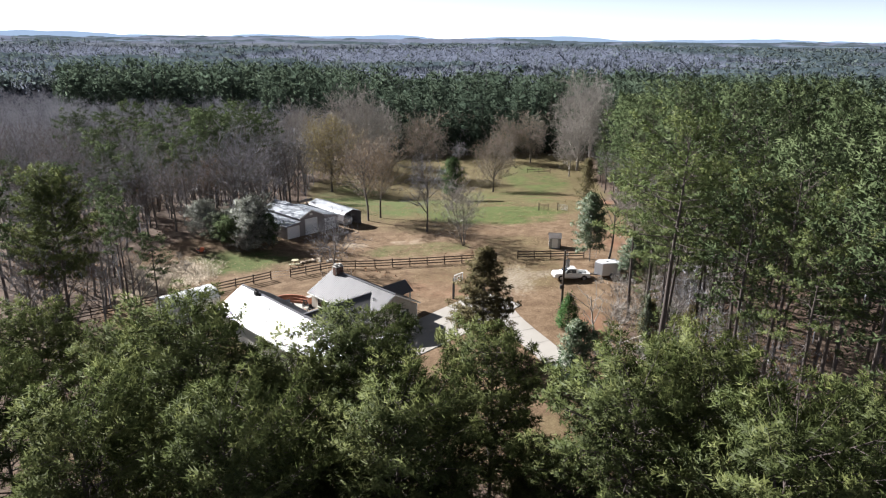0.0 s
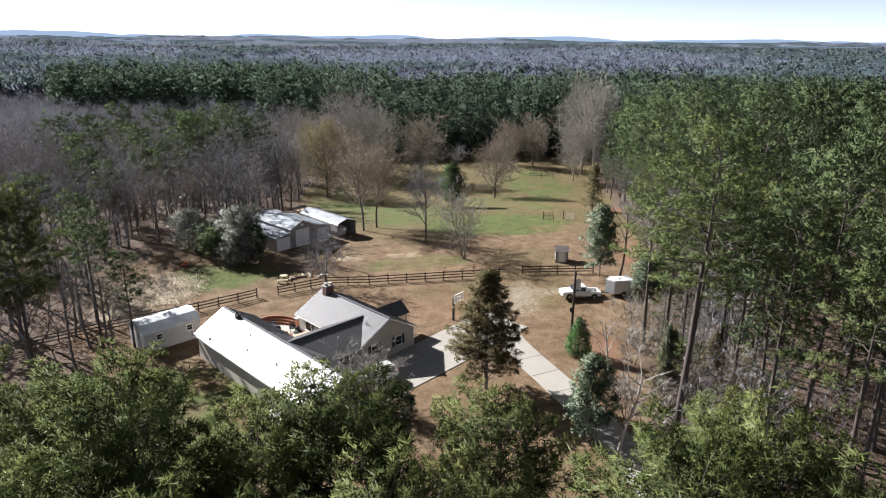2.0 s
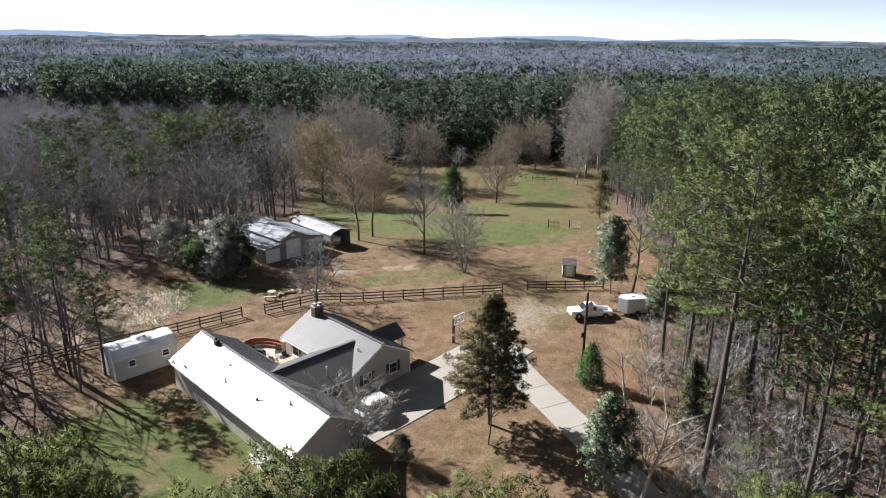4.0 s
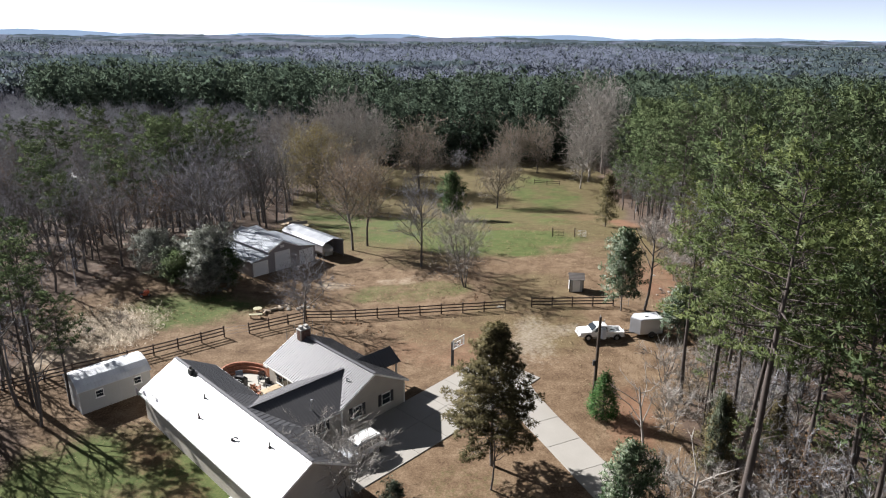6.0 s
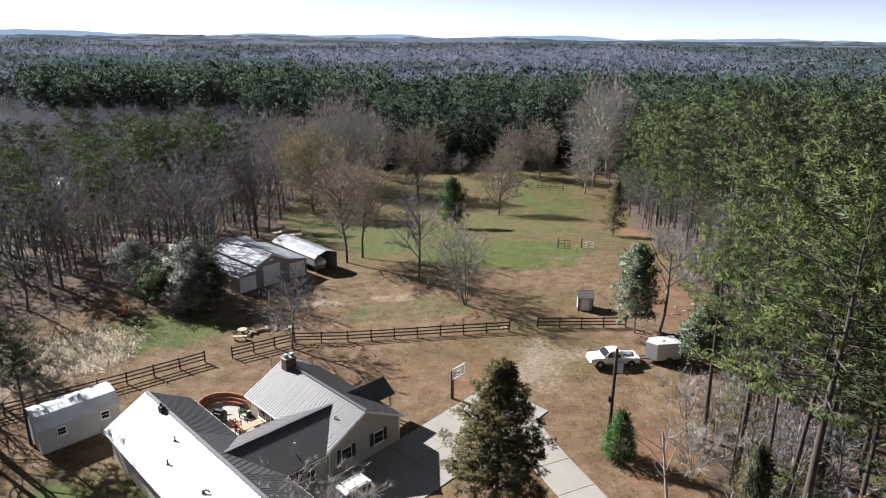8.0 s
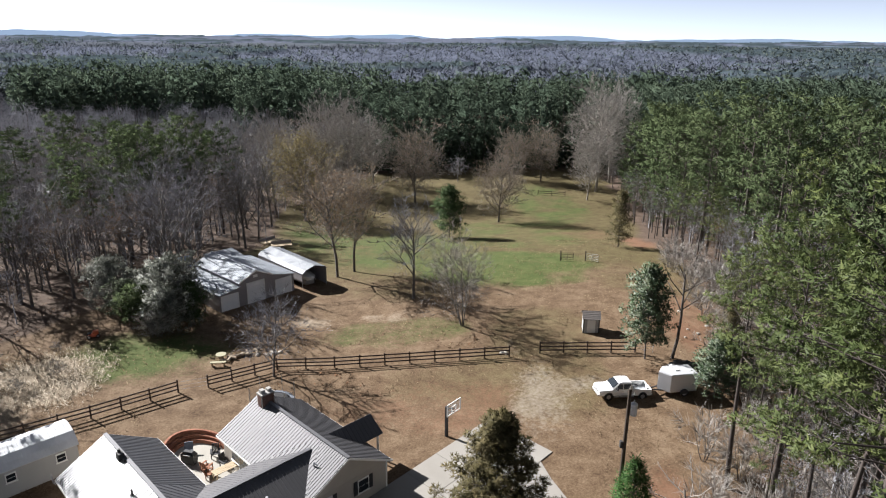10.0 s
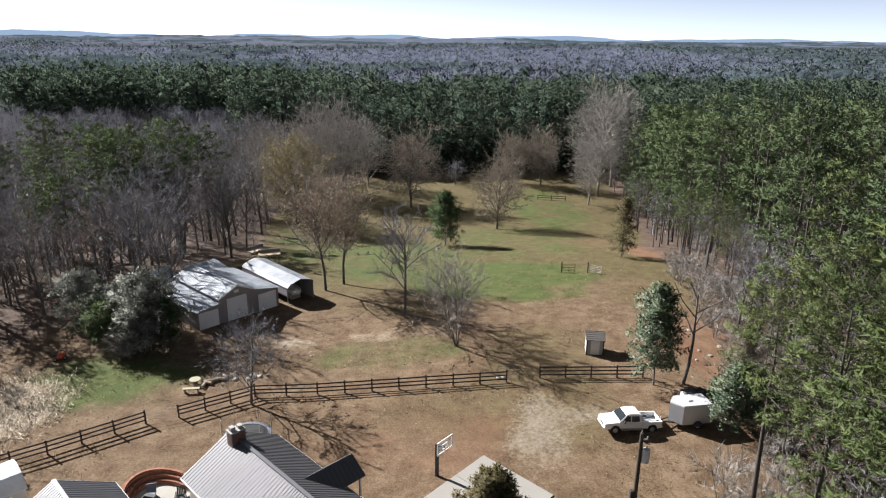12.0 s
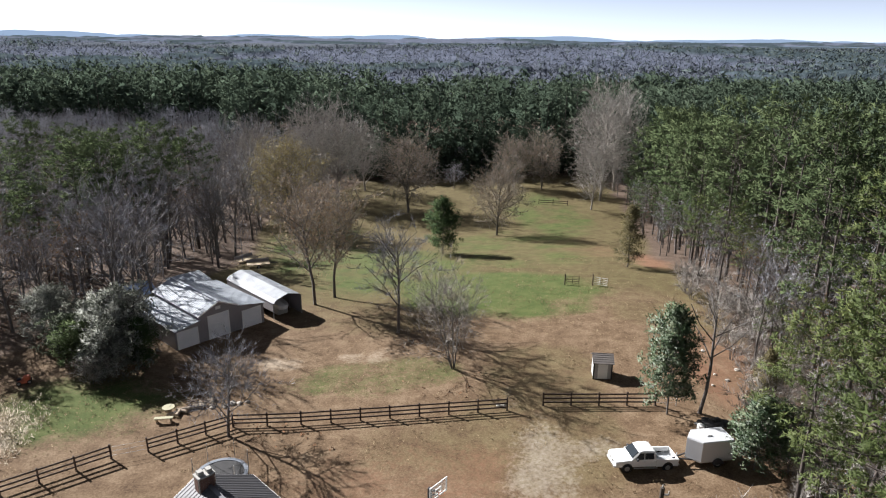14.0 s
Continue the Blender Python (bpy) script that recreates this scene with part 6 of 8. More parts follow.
plant("fruit", 6.0, 226.0, 0.9, 30, "field trees", "small bare bush-like tree before the dark wood")
for x, y, s, r in ((43.5, 210.0, 1.42, 0), (39.0, 200.0, 0.8, 120), (50.0, 222.0, 1.3, 200), (-24.0, 208.0, 1.2, 60), (-31.0, 218.0, 1.25, 160), (-19.0, 226.0, 0.95, 260), (-42.0, 200.0, 1.1, 300)):
    plant("birch", x, y, s, r, "pale trees at the field's edge")

# -- overgrown corner beside the barn --
for key, x, y, s, lab in (("silver_bush", -30.2, 103.2, 0.95, "mounded silvery thicket beside the barn"), ("silver_bush", -31.6, 107.4, 1.3, "tall silvery vine-hung thicket beside the barn"), ("silver_bush", -36.5, 111.5, 0.8, "silvery bush at the wood's edge"), ("silver_bush", -41.5, 112.5, 1.0, "silvery bush at the wood's edge"), ("shrub", -34.2, 105.0, 1.3, ""), ("brush_1", -30.8, 102.2, 0.9, "pale frosted twiggy bush beside the barn"),
                          ("brush_0", -31.6, 101.6, 0.8, "pale frosted twiggy bush beside the barn"), ("holly", -36.6, 107.0, 0.75, "grey-green bush at the wood's edge"), ("bushy", -28.0, 105.2, 0.52, "dark evergreen bush against the barn"), ("bare_2", -30.4, 109.5, 0.8, "bare ivy-hung tree beside the barn"), ("bare_1", -35.5, 116.0, 0.95, "bare tree behind the barn"), ("bare_4", -33.5, 121.5, 0.95, "bare tree behind the barn"), ("bare_0", -37.5, 119.5, 1.0, "bare tree behind the barn")):
    plant(key, x, y, s, 77 * x, "", lab, wide=1.25 if key in ("holly", "magnolia") else 1.0)
for k, (x, y) in enumerate(scatter(7, (-46, -33, 84, 104, lambda x, y: (x + 39) ** 2 / 40 + (y - 92.5) ** 2 / 60 < 1), 1.7, 31)):
    plant("brush_%d" % (k % 3), x, y, 0.3 + 0.25 * rng.rand(), rng.rand() * 360, "pale brush by the clearing", "low pale straw-coloured brush")

# -- the bare wood on the left --
for k, (x, y) in enumerate(scatter(165, (-125, -18, 62, 240, lambda x, y: x < left_edge(y) - 1 and in_view(x, y, 8)), 4.4, 24)):
    key = ("bare_%d" % (k % 5)) if k % 7 else ("rust_%d" % (k % 2))
    plant(key, x, y, 0.62 + 0.3 * rng.rand() + 0.2 * (y > 135), rng.rand() * 360, "bare trees of the west wood")
for k, (x, y) in enumerate(scatter(46, (-78, -36, 98, 168, lambda x, y: x < left_edge(y) - 1), 5.0, 29)):
    plant("bare_%d" % (k % 5), x, y, 0.55 + 0.3 * rng.rand(), rng.rand() * 360, "bare trees of the west wood")
LP = [(-48.2, 133.5, 20.0), (-48.4, 140.0, 19.5), (-46.9, 157.5, 20.0), (-45.5, 145.0, 18.5), (-58.0, 137.0, 14.0), (-65.0, 129.0, 14.0), (-57.5, 132.0, 12.5), (-43.5, 150.0, 18.0), (-37.4, 75.2, 14.5), (-34.0, 75.4, 11.5), (-41.5, 82.0, 15.0),
      (-44.5, 62.0, 20.0), (-50.0, 72.0, 19.0), (-46.5, 90.0, 15.0), (-55.0, 96.0, 16.0), (-75.0, 150.0, 18.0), (-88.0, 160.0, 17.0), (-70.0, 105.0, 15.0), (-62.0, 84.0, 17.0),
      (-52.0, 148.0, 19.0), (-56.0, 158.0, 18.5), (-49.5, 126.0, 16.0), (-62.0, 143.0, 17.0), (-70.0, 135.0, 16.0), (-53.0, 112.0, 15.0), (-60.0, 118.0, 15.5), (-66.0, 165.0, 18.0), (-80.0, 175.0, 18.0), (-44.0, 165.0, 17.0)]
for k, (x, y, top) in enumerate(LP):
    plant("slim_pine_%d" % (k % 3), x, y, (top - gz(x, y)) / TALL["slim_pine_%d" % (k % 3)], 83 * k, "pines in the west wood", wide=1.25)
for x, y, s in ((-36.3, 74.3, 0.95), (-38.9, 75.3, 1.0), (-34.8, 72.0, 0.8), (-42.0, 78.0, 1.0), (-37.0, 69.0, 0.9)):
    plant("snag", x, y, s, 40 * x, "thin bare trunks behind the shed")


# -- woods farther off: joined masses --
def mass(name, label, placements, kinds, material, category, seed, far=None, thin=None):
    """Many trees in one mesh: kinds are (vertices, triangles, tints) of simple trees."""
    r = np.random.RandomState(seed)
    V, T, C, D, n = [], [], [], [], 0
    for x, y, s in placements:
        v, t, c, d = (thin if far and far(x, y) else kinds)[r.randint(len(kinds))]
        a = r.rand() * 6.28
        ca, sa = math.cos(a), math.sin(a)
        w = np.column_stack([(v[:, 0] * ca - v[:, 1] * sa) * s, (v[:, 0] * sa + v[:, 1] * ca) * s, v[:, 2] * s])
        if d is not None:
            D.append(np.column_stack([d[:, 0] * ca - d[:, 1] * sa, d[:, 0] * sa + d[:, 1] * ca, d[:, 2]]))
        V.append(w + np.array([x, y, gz(x, y)]))
        T.append(t + n)
        C.append(np.clip(c * 0.6 + 0.55 * r.rand(), 0, 1.3))
        n += len(v)
    ob = new(name, raw_mesh(name, np.concatenate(V), np.concatenate(T), material, np.concatenate(C), np.concatenate(D) if D else None))
    return tagged(ob, label, category, kind="stuff")


def low_pine(seed, H=22, cb=0.30, R=3.5, n=96, size=0.78):
    """Crown and trunk of a pine far off: tufts over a dense inner mass, tinted dark as the crown's shade."""
    s = Soup(seed)
    r = np.random.RandomState(seed)
    s2 = Soup(seed + 1)
    s2.tube([(0, 0, 0), (0, 0, H * 0.9)], [0.24, 0.06], 3)
    u = r.rand(n) ** 0.85
    az = r.rand(n) * 6.28
    rad = R * (np.sqrt(1 - u ** 2.2) * 0.95 + 0.1) * (0.45 + 0.55 * r.rand(n) ** 0.5)
    cen = np.column_stack([rad * np.cos(az), rad * np.sin(az), H * (cb + (1 - cb) * u)])
    way = 2.3 * np.column_stack([np.cos(az) * 0.85 * (1 - u), np.sin(az) * 0.85 * (1 - u), 0.35 + 0.6 * u])
    s.tufts(cen, way, np.full(n, size * 0.85), 7, 0.36, 0.15, None, True, 0.4)
    # added core of broad blades; the low tint paints shade inside the crown
    m = 12
    u = 0.05 + 0.75 * r.rand(m)
    az = np.arange(m) * 2.4
    cen = np.column_stack([R * 0.25 * np.cos(az), R * 0.25 * np.sin(az), H * (cb + (1 - cb) * u)])
    way = np.column_stack([np.cos(az), np.sin(az), 0.15 + 0 * az])
    s.tufts(cen, way, np.full(m, R * 0.5), 3, 0.7, 0.9, np.full(m, 0.2), True)
    return s.arrays(), s2.arrays()


def low_bare(seed):
    r = np.random.RandomState(seed)
    s = Soup(seed)
    H = 15
    s.tube([(0, 0, 0), (0, 0, H * 0.55)], [0.2, 0.1], 3, 0.3)
    n = 110
    u = r.rand(n)
    az = r.rand(n) * 6.28
    rad = 3.4 * np.sin(np.pi * (0.12 + 0.8 * u)) * r.rand(n) ** 0.5
    cen = np.column_stack([rad * np.cos(az), rad * np.sin(az), H * (0.32 + 0.6 * u)])
    way = np.column_stack([np.cos(az) * 0.6, np.sin(az) * 0.6, np.full(n, 1.0)])
    s.tufts(cen, way, np.full(n, 1.5), 3, 0.045, 1.4)
    return s.arrays()


lows = [low_pine(k) for k in (201, 202, 203)]
thins = [low_pine(k, 22, 0.5, 3.8, 44, 1.05) for k in (206, 207, 208)]
skirts = [low_pine(k, 13, 0.02, 3.4, 56, 0.95) for k in (204, 205)]
bares = [low_bare(k) for k in (211, 212, 213)]
r = np.random.RandomState(77)
belt = [(x, y, 0.78 + 0.42 * r.rand() + 0.20 * float(smooth(0, 60, -x))) for x, y in scatter(700, (-190, 150, 243, 360, lambda x, y: in_view(x, y, 20) and (x > -24 or y > 262) and (x > -70 or y > 285) and x > -0.56 * y and not (x > 60 and y < 250)), 4.9, 41)]
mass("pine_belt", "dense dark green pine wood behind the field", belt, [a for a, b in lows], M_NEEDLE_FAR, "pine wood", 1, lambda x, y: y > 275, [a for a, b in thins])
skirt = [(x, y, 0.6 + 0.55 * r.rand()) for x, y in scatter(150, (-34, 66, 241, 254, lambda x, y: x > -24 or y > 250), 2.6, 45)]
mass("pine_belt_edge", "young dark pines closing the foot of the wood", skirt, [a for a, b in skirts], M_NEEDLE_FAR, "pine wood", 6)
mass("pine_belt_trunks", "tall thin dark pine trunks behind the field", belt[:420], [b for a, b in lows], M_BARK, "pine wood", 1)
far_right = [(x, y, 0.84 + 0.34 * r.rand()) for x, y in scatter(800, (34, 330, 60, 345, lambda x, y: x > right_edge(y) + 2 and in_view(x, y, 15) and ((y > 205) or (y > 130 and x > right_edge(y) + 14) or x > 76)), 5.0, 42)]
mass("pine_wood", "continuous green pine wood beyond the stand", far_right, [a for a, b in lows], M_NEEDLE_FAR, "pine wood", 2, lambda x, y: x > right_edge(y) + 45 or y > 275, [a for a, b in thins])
bare_far = [(x, y, 0.85 + 0.4 * r.rand()) for x, y in scatter(760, (-330, -20, 110, 430, lambda x, y: x < left_edge(y) - 4 and in_view(x, y, 15) and (y > 238 or x < -110) and not (y > 262 and x > -70)), 5.6, 43)]
mass("bare_wood", "grey-brown leafless wood spreading into the distance", bare_far, bares, M_TWIG, "bare wood", 3)
# brush along the foot of the dark wood and through the left wood
und = [(x, y, 0.35 + 0.3 * r.rand()) for x, y in scatter(300, (-120, 60, 66, 252, lambda x, y: (x < left_edge(y) and in_view(x, y, 5)) or y > 240 or (x > right_edge(y) + 2 and y > 60)), 3.4, 44)]
mass("undergrowth", "tangled leafless undergrowth in the woods", und, bares, M_TWIG, "undergrowth", 4)
# distant canopy: one sheet of rounded crowns that rolls away to the hills
def crowns(x, y, size, seed):
    """Domes on a jittered lattice: height 0 to 1 and a number for the crown."""
    rg = np.random.RandomState(seed)
    jx, jy, val = rg.rand(97, 89), rg.rand(97, 89), rg.rand(97, 89)
    i, j = np.floor(x / size).astype(int), np.floor(y / size).astype(int)
    best, num = np.full(x.shape, 9.0), np.zeros(x.shape)
    for a in (-1, 0, 1):
        for b in (-1, 0, 1):
            u, v = (i + a) % 97, (j + b) % 89
            d = np.hypot((i + a + jx[u, v]) - x / size, (j + b + jy[u, v]) - y / size)
            num = np.where(d < best, val[u, v], num)
            best = np.minimum(best, d)
    return np.sqrt(np.clip(1 - (best / 0.85) ** 2, 0, 1)), num


na, nr = 400, 160
aa = np.linspace(-0.76, 0.76, na)
rr0 = 385 * (1.0140 ** np.arange(nr))
AA, RR = np.meshgrid(aa, rr0)
CX, CY = RR * np.sin(AA) * 1.0, 20 + RR * np.cos(AA)
near_part = 1 - smooth(600, 1100, RR)
d1, n1 = crowns(CX, CY, 8.0, 5)
d2, n2 = crowns(CX, CY, 24.0, 6)
rise = near_part * d1 * 7 + (1 - near_part) * d2 * 5
woods = grid_noise(CX + 900, CY * 0.6, 150, 55) * 0.55 + grid_noise(CX + 300, CY * 0.7, 52, 56) * 0.45
woods = woods - 0.05 + 0.10 * smooth(0, 500, CX)
kindv = smooth(0.53, 0.58, woods)
CZ = land(CX, CY) + 8 + rise + 5 * kindv + 2.5 * grid_noise(CX, CY, 60, 58)
CZ[0, :] = land(CX[0], CY[0])
ci = np.arange(na * nr).reshape(nr, na)
cq = np.stack([ci[:-1, :-1], ci[1:, :-1], ci[1:, 1:], ci[:-1, 1:]], -1).reshape(-1, 4)


def canopy_material():
    m = bpy.data.materials.new("hazed_distant_woods")
    m.use_nodes = True
    N, L = m.node_tree.nodes, m.node_tree.links
    bs = N["Principled BSDF"]
    bs.inputs["Roughness"].default_value, bs.inputs["Specular IOR Level"].default_value = 1.0, 0.0
    at, kd, tc = N.new("ShaderNodeAttribute"), N.new("ShaderNodeAttribute"), N.new("ShaderNodeTexCoord")
    at.attribute_name, kd.attribute_name = "tint", "pine"
    nz = N.new("ShaderNodeTexNoise")
    nz.inputs["Scale"].default_value, nz.inputs["Detail"].default_value, nz.inputs["Roughness"].default_value = 0.35, 6, 0.7
    L.new(tc.outputs["Object"], nz.inputs["Vector"])
    ad = N.new("ShaderNodeMath")
    ad.operation = "MULTIPLY_ADD"
    ad.inputs[1].default_value = 0.45
    L.new(at.outputs["Fac"], ad.inputs[0])
    hv = N.new("ShaderNodeMath")
    hv.operation = "MULTIPLY"
    hv.inputs[1].default_value = 0.6
    L.new(nz.outputs["Fac"], hv.inputs[0])
    L.new(hv.outputs[0], ad.inputs[2])
    cols = []
    # distance haze is mixed into both base colours as a blue-grey cast
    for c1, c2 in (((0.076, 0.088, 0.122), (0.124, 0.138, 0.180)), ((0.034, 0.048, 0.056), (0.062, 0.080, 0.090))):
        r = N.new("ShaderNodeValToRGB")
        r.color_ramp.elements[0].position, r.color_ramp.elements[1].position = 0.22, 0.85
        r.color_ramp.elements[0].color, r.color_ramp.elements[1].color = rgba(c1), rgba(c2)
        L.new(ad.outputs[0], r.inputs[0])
        cols.append(r.outputs[0])
    mx = N.new("ShaderNodeMix")
    mx.data_type = "RGBA"
    L.new(kd.outputs["Fac"], mx.inputs["Factor"])
    L.new(cols[0], mx.inputs["A"])
    L.new(cols[1], mx.inputs["B"])
    L.new(mx.outputs["Result"], bs.inputs["Base Color"])
    bp = N.new("ShaderNodeBump")
    bp.inputs["Strength"].default_value, bp.inputs["Distance"].default_value = 0.6, 1.5
    L.new(nz.outputs["Fac"], bp.inputs["Height"])
    L.new(bp.outputs[0], bs.inputs["Normal"])
    return m


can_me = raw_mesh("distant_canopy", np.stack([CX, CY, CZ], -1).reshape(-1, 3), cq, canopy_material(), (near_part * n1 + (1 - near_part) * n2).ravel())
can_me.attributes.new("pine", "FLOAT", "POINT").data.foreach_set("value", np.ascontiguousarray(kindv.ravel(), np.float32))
tagged(new("distant_canopy", can_me), "haze-grey leafless woods with dark pine patches rolling to the horizon", "far wood", kind="stuff")
def strokes(name, label, count, material, seed, keep, ln, width, blades, lean, lift):
    """Far trees as upright fans, thinning out with distance."""
    rg = np.random.RandomState(seed)
    sp = Soup(seed)
    ys = 335 + 1700 * rg.rand(count * 4) ** 2.0
    xs = (rg.rand(count * 4) * 2 - 1) * (0.74 * ys + 20)
    w = grid_noise(xs + 900, ys * 0.6, 150, 55) * 0.55 + grid_noise(xs + 300, ys * 0.7, 52, 56) * 0.45 - 0.05 + 0.10 * smooth(0, 500, xs)
    ok = keep(w, xs, ys)
    xs, ys = xs[ok][:count], ys[ok][:count]
    far = 1 + ys / 1400
    c = np.column_stack([xs, ys, land(xs, ys) + lift + 3 * rg.rand(len(xs))])
    sp.tufts(c, np.tile([0, 0, 1.0], (len(xs), 1)), ln * far * (0.7 + 0.6 * rg.rand(len(xs))), blades, width, lean, rg.rand(len(xs)), width > 0.1)
    return tagged(new(name, sp.mesh(name, material)), label, "far wood", kind="stuff")


# greyed, bluish tints: haze painted into the farthest trees
M_HAZED_PINE = foliage("distant_pines", (0.052, 0.068, 0.070), (0.074, 0.094, 0.090), (0.098, 0.118, 0.106), 0.15, 0.0, 0.0)
M_HAZED_BARE = foliage("distant_bare_trees", (0.064, 0.073, 0.092), (0.078, 0.088, 0.108), (0.095, 0.105, 0.126), 0.0, 0.0, 0.0)
strokes("distant_bare_trees", "leafless far-off trees standing close together, paled with haze", 16000, M_HAZED_BARE, 62, lambda w, x, y: w < 0.60, 2.1, 0.22, 8, 0.7, 14)
strokes("distant_pines", "scattered dark crowns of distant pines", 3600, M_HAZED_PINE, 61, lambda w, x, y: (w > 0.54) | (np.sin(x * 0.05 + y * 0.03) > 0.97), 2.0, 0.42, 14, 0.3, 17)
plant("rust_0", 205, 392, 1.5, 0, "", "rust-red leafy tree among the far pines")

# -- ridges along the skyline, their blue haze painted as a glow --
def ridge_backdrop(name, radius, height, seed, material, label):
    V, F = [], []
    n = 160
    a = np.linspace(-1.1, 1.1, n)
    h = height * (0.55 + 0.45 * grid_noise(a * 300 + 700, 0 * a + 3, 26, seed)) + height * 0.12 * grid_noise(a * 300 + 900, 0 * a, 5, seed + 1)
    for k in range(n):
        x, y = radius * math.sin(a[k]), radius * math.cos(a[k])
        V += [(x, y, -40), (x, y, float(h[k])), (x * 1.12, y * 1.12, -40)]
    for k in range(n - 1):
        F += [(3 * k, 3 * k + 3, 3 * k + 4, 3 * k + 1), (3 * k + 1, 3 * k + 4, 3 * k + 5, 3 * k + 2)]
    me = bpy.data.meshes.new(name)
    me.from_pydata(V, [], F)
    me.materials.append(material)
    return tagged(new(name, me), label, "hills", kind="structure")


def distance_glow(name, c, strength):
    """Plain far backdrop; a dim blue emission paints its haze."""
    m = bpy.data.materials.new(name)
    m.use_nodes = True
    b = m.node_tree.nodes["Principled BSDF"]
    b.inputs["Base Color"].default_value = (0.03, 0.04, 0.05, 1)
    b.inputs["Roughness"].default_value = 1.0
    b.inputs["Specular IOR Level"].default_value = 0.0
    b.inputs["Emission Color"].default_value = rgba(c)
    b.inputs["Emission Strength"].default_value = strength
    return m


M_RIDGE0 = distance_glow("far_wood_haze", (0.60, 0.66, 0.78), 0.13)
M_RIDGE1 = distance_glow("far_hill_haze", (0.52, 0.66, 0.90), 0.18)
M_RIDGE2 = distance_glow("farther_hill_haze", (0.52, 0.70, 1.0), 0.24)
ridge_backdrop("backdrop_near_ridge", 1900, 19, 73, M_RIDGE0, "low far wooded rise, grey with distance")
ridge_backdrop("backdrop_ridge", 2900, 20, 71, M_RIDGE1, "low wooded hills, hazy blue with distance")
ridge_backdrop("backdrop_far_ridge", 4000, 52, 75, M_RIDGE2, "farthest hills along the skyline, painted in blue haze")


# -- tussocks of dormant grass and drifts of fallen leaves --
def ground_cover(name, label, category, count, box, keep, size, blades, width, lean, material, seed):
    rg = np.random.RandomState(seed)
    x = box[0] + (box[1] - box[0]) * rg.rand(count * 3)
    y = box[2] + (box[3] - box[2]) * rg.rand(count * 3)
    ok = keep(x, y) > rg.rand(count * 3)
    x, y = x[ok][:count], y[ok][:count]
    sp = Soup(seed)
    sp.tufts(np.column_stack([x, y, land(x, y) + 0.01]), np.tile([0, 0, 1.0], (len(x), 1)), size * (0.6 + 0.8 * rg.rand(len(x))), blades, width, lean, rg.rand(len(x)), True)
    return tagged(new(name, sp.mesh(name, material)), label, category, kind="stuff")


def open_ground(x, y):
    lawn = (x < right_edge(y) + 2) & (x > left_edge(y) - 2)
    built = (np.abs(x + 8) < 17) & (y < 88) & (y > 52) | (np.abs(x - 9) < 5) & (y < 90) | (np.abs(x + 22) < 8) & (y > 104) & (y < 132)
    return np.where(lawn & ~built, 0.25 + 0.75 * smooth(0.4, 0.6, grid_noise(x, y, 3.5, 91)), 0)


M_DRYGRASS = foliage("dormant_grass", (0.13, 0.088, 0.052), (0.20, 0.148, 0.09), (0.32, 0.255, 0.165), 0.2, 0.0, 0.0)
M_STRAW = foliage("bleached_straw", (0.24, 0.20, 0.15), (0.38, 0.33, 0.26), (0.52, 0.46, 0.38), 0.1, 0.0, 0.0)
M_LEAFFALL = foliage("fallen_leaves", (0.075, 0.038, 0.022), (0.15, 0.080, 0.046), (0.22, 0.14, 0.09), 0.0, 0.0, 0.0)
ground_cover("dry_grass", "tussocks of tan dormant grass over the lawn", "grass", 16000, (-45, 34, 56, 150), open_ground, 0.17, 4, 0.22, 0.7, M_DRYGRASS, 301)
ground_cover("straw_brush", "bleached straw-coloured weeds in the clearing", "grass", 2600, (-47, -32, 84, 100), lambda x, y: blot(x, y, -38.5, 91.5, 6.5, 5.5, 20, 0.5), 0.30, 5, 0.16, 0.9, M_STRAW, 302)
ground_cover("fallen_leaves", "drifts of red-brown fallen leaves", "leaves", 9000, (-50, 44, 50, 130), lambda x, y: np.maximum(np.maximum(0.9 * smooth(-3, 3, x - right_edge(y)), 0.9 * smooth(-3, 3, left_edge(y) - x)), np.maximum(0.8 * blot(x, y, 5, 102.5, 6, 4.5), 0.7 * blot(x, y, -12, 93, 6, 3))) * smooth(0.35, 0.6, grid_noise(x, y, 3.0, 95)), 0.16, 3, 0.8, 0.15, M_LEAFFALL, 303)

# ---- fences: dark post and three rails ----
RAIL_MESHES = {}


def fence(name, line, label, step=2.55, rails=(0.35, 0.75, 1.15), high=1.3):
    f = base(name, pose(0, 0, 0), label, "fence")
    for (x0, y0), (x1, y1) in zip(line[:-1], line[1:]):
        L = math.hypot(x1 - x0, y1 - y0)
        n = max(1, round(L / step))
        for k in range(n):
            ax, ay = x0 + (x1 - x0) * k / n, y0 + (y1 - y0) * k / n
            bx, by = x0 + (x1 - x0) * (k + 1) / n, y0 + (y1 - y0) * (k + 1) / n
            za, zb = gz(ax, ay), gz(bx, by)
            turn = math.degrees(math.atan2(by - ay, bx - ax))
            part("post", POST, None, f, "", pose(ax, ay, za, random.uniform(-1.5, 1.5), random.uniform(-1.5, 1.5), turn))
            for h in rails:
                part("rail", Shape().beam((ax, ay, za + h + random.uniform(-0.02, 0.02)), (bx, by, zb + h + random.uniform(-0.02, 0.02)), 0.045, 0.14), M_FENCE, f)
        if (x1, y1) == line[-1]:
            part("post", POST, None, f, "", pose(x1, y1, gz(x1, y1)))
    return f


POST = Shape().box(-0.07, 0.07, -0.07, 0.07, -0.4, 1.36, 0.02).mesh("post", M_FENCE)
fence("fence", [(-52, 70.5), (-41, 78.2), (-30.3, 85.3), (-24.1, 89.8)], "dark brown three-rail wooden fence behind the shed")
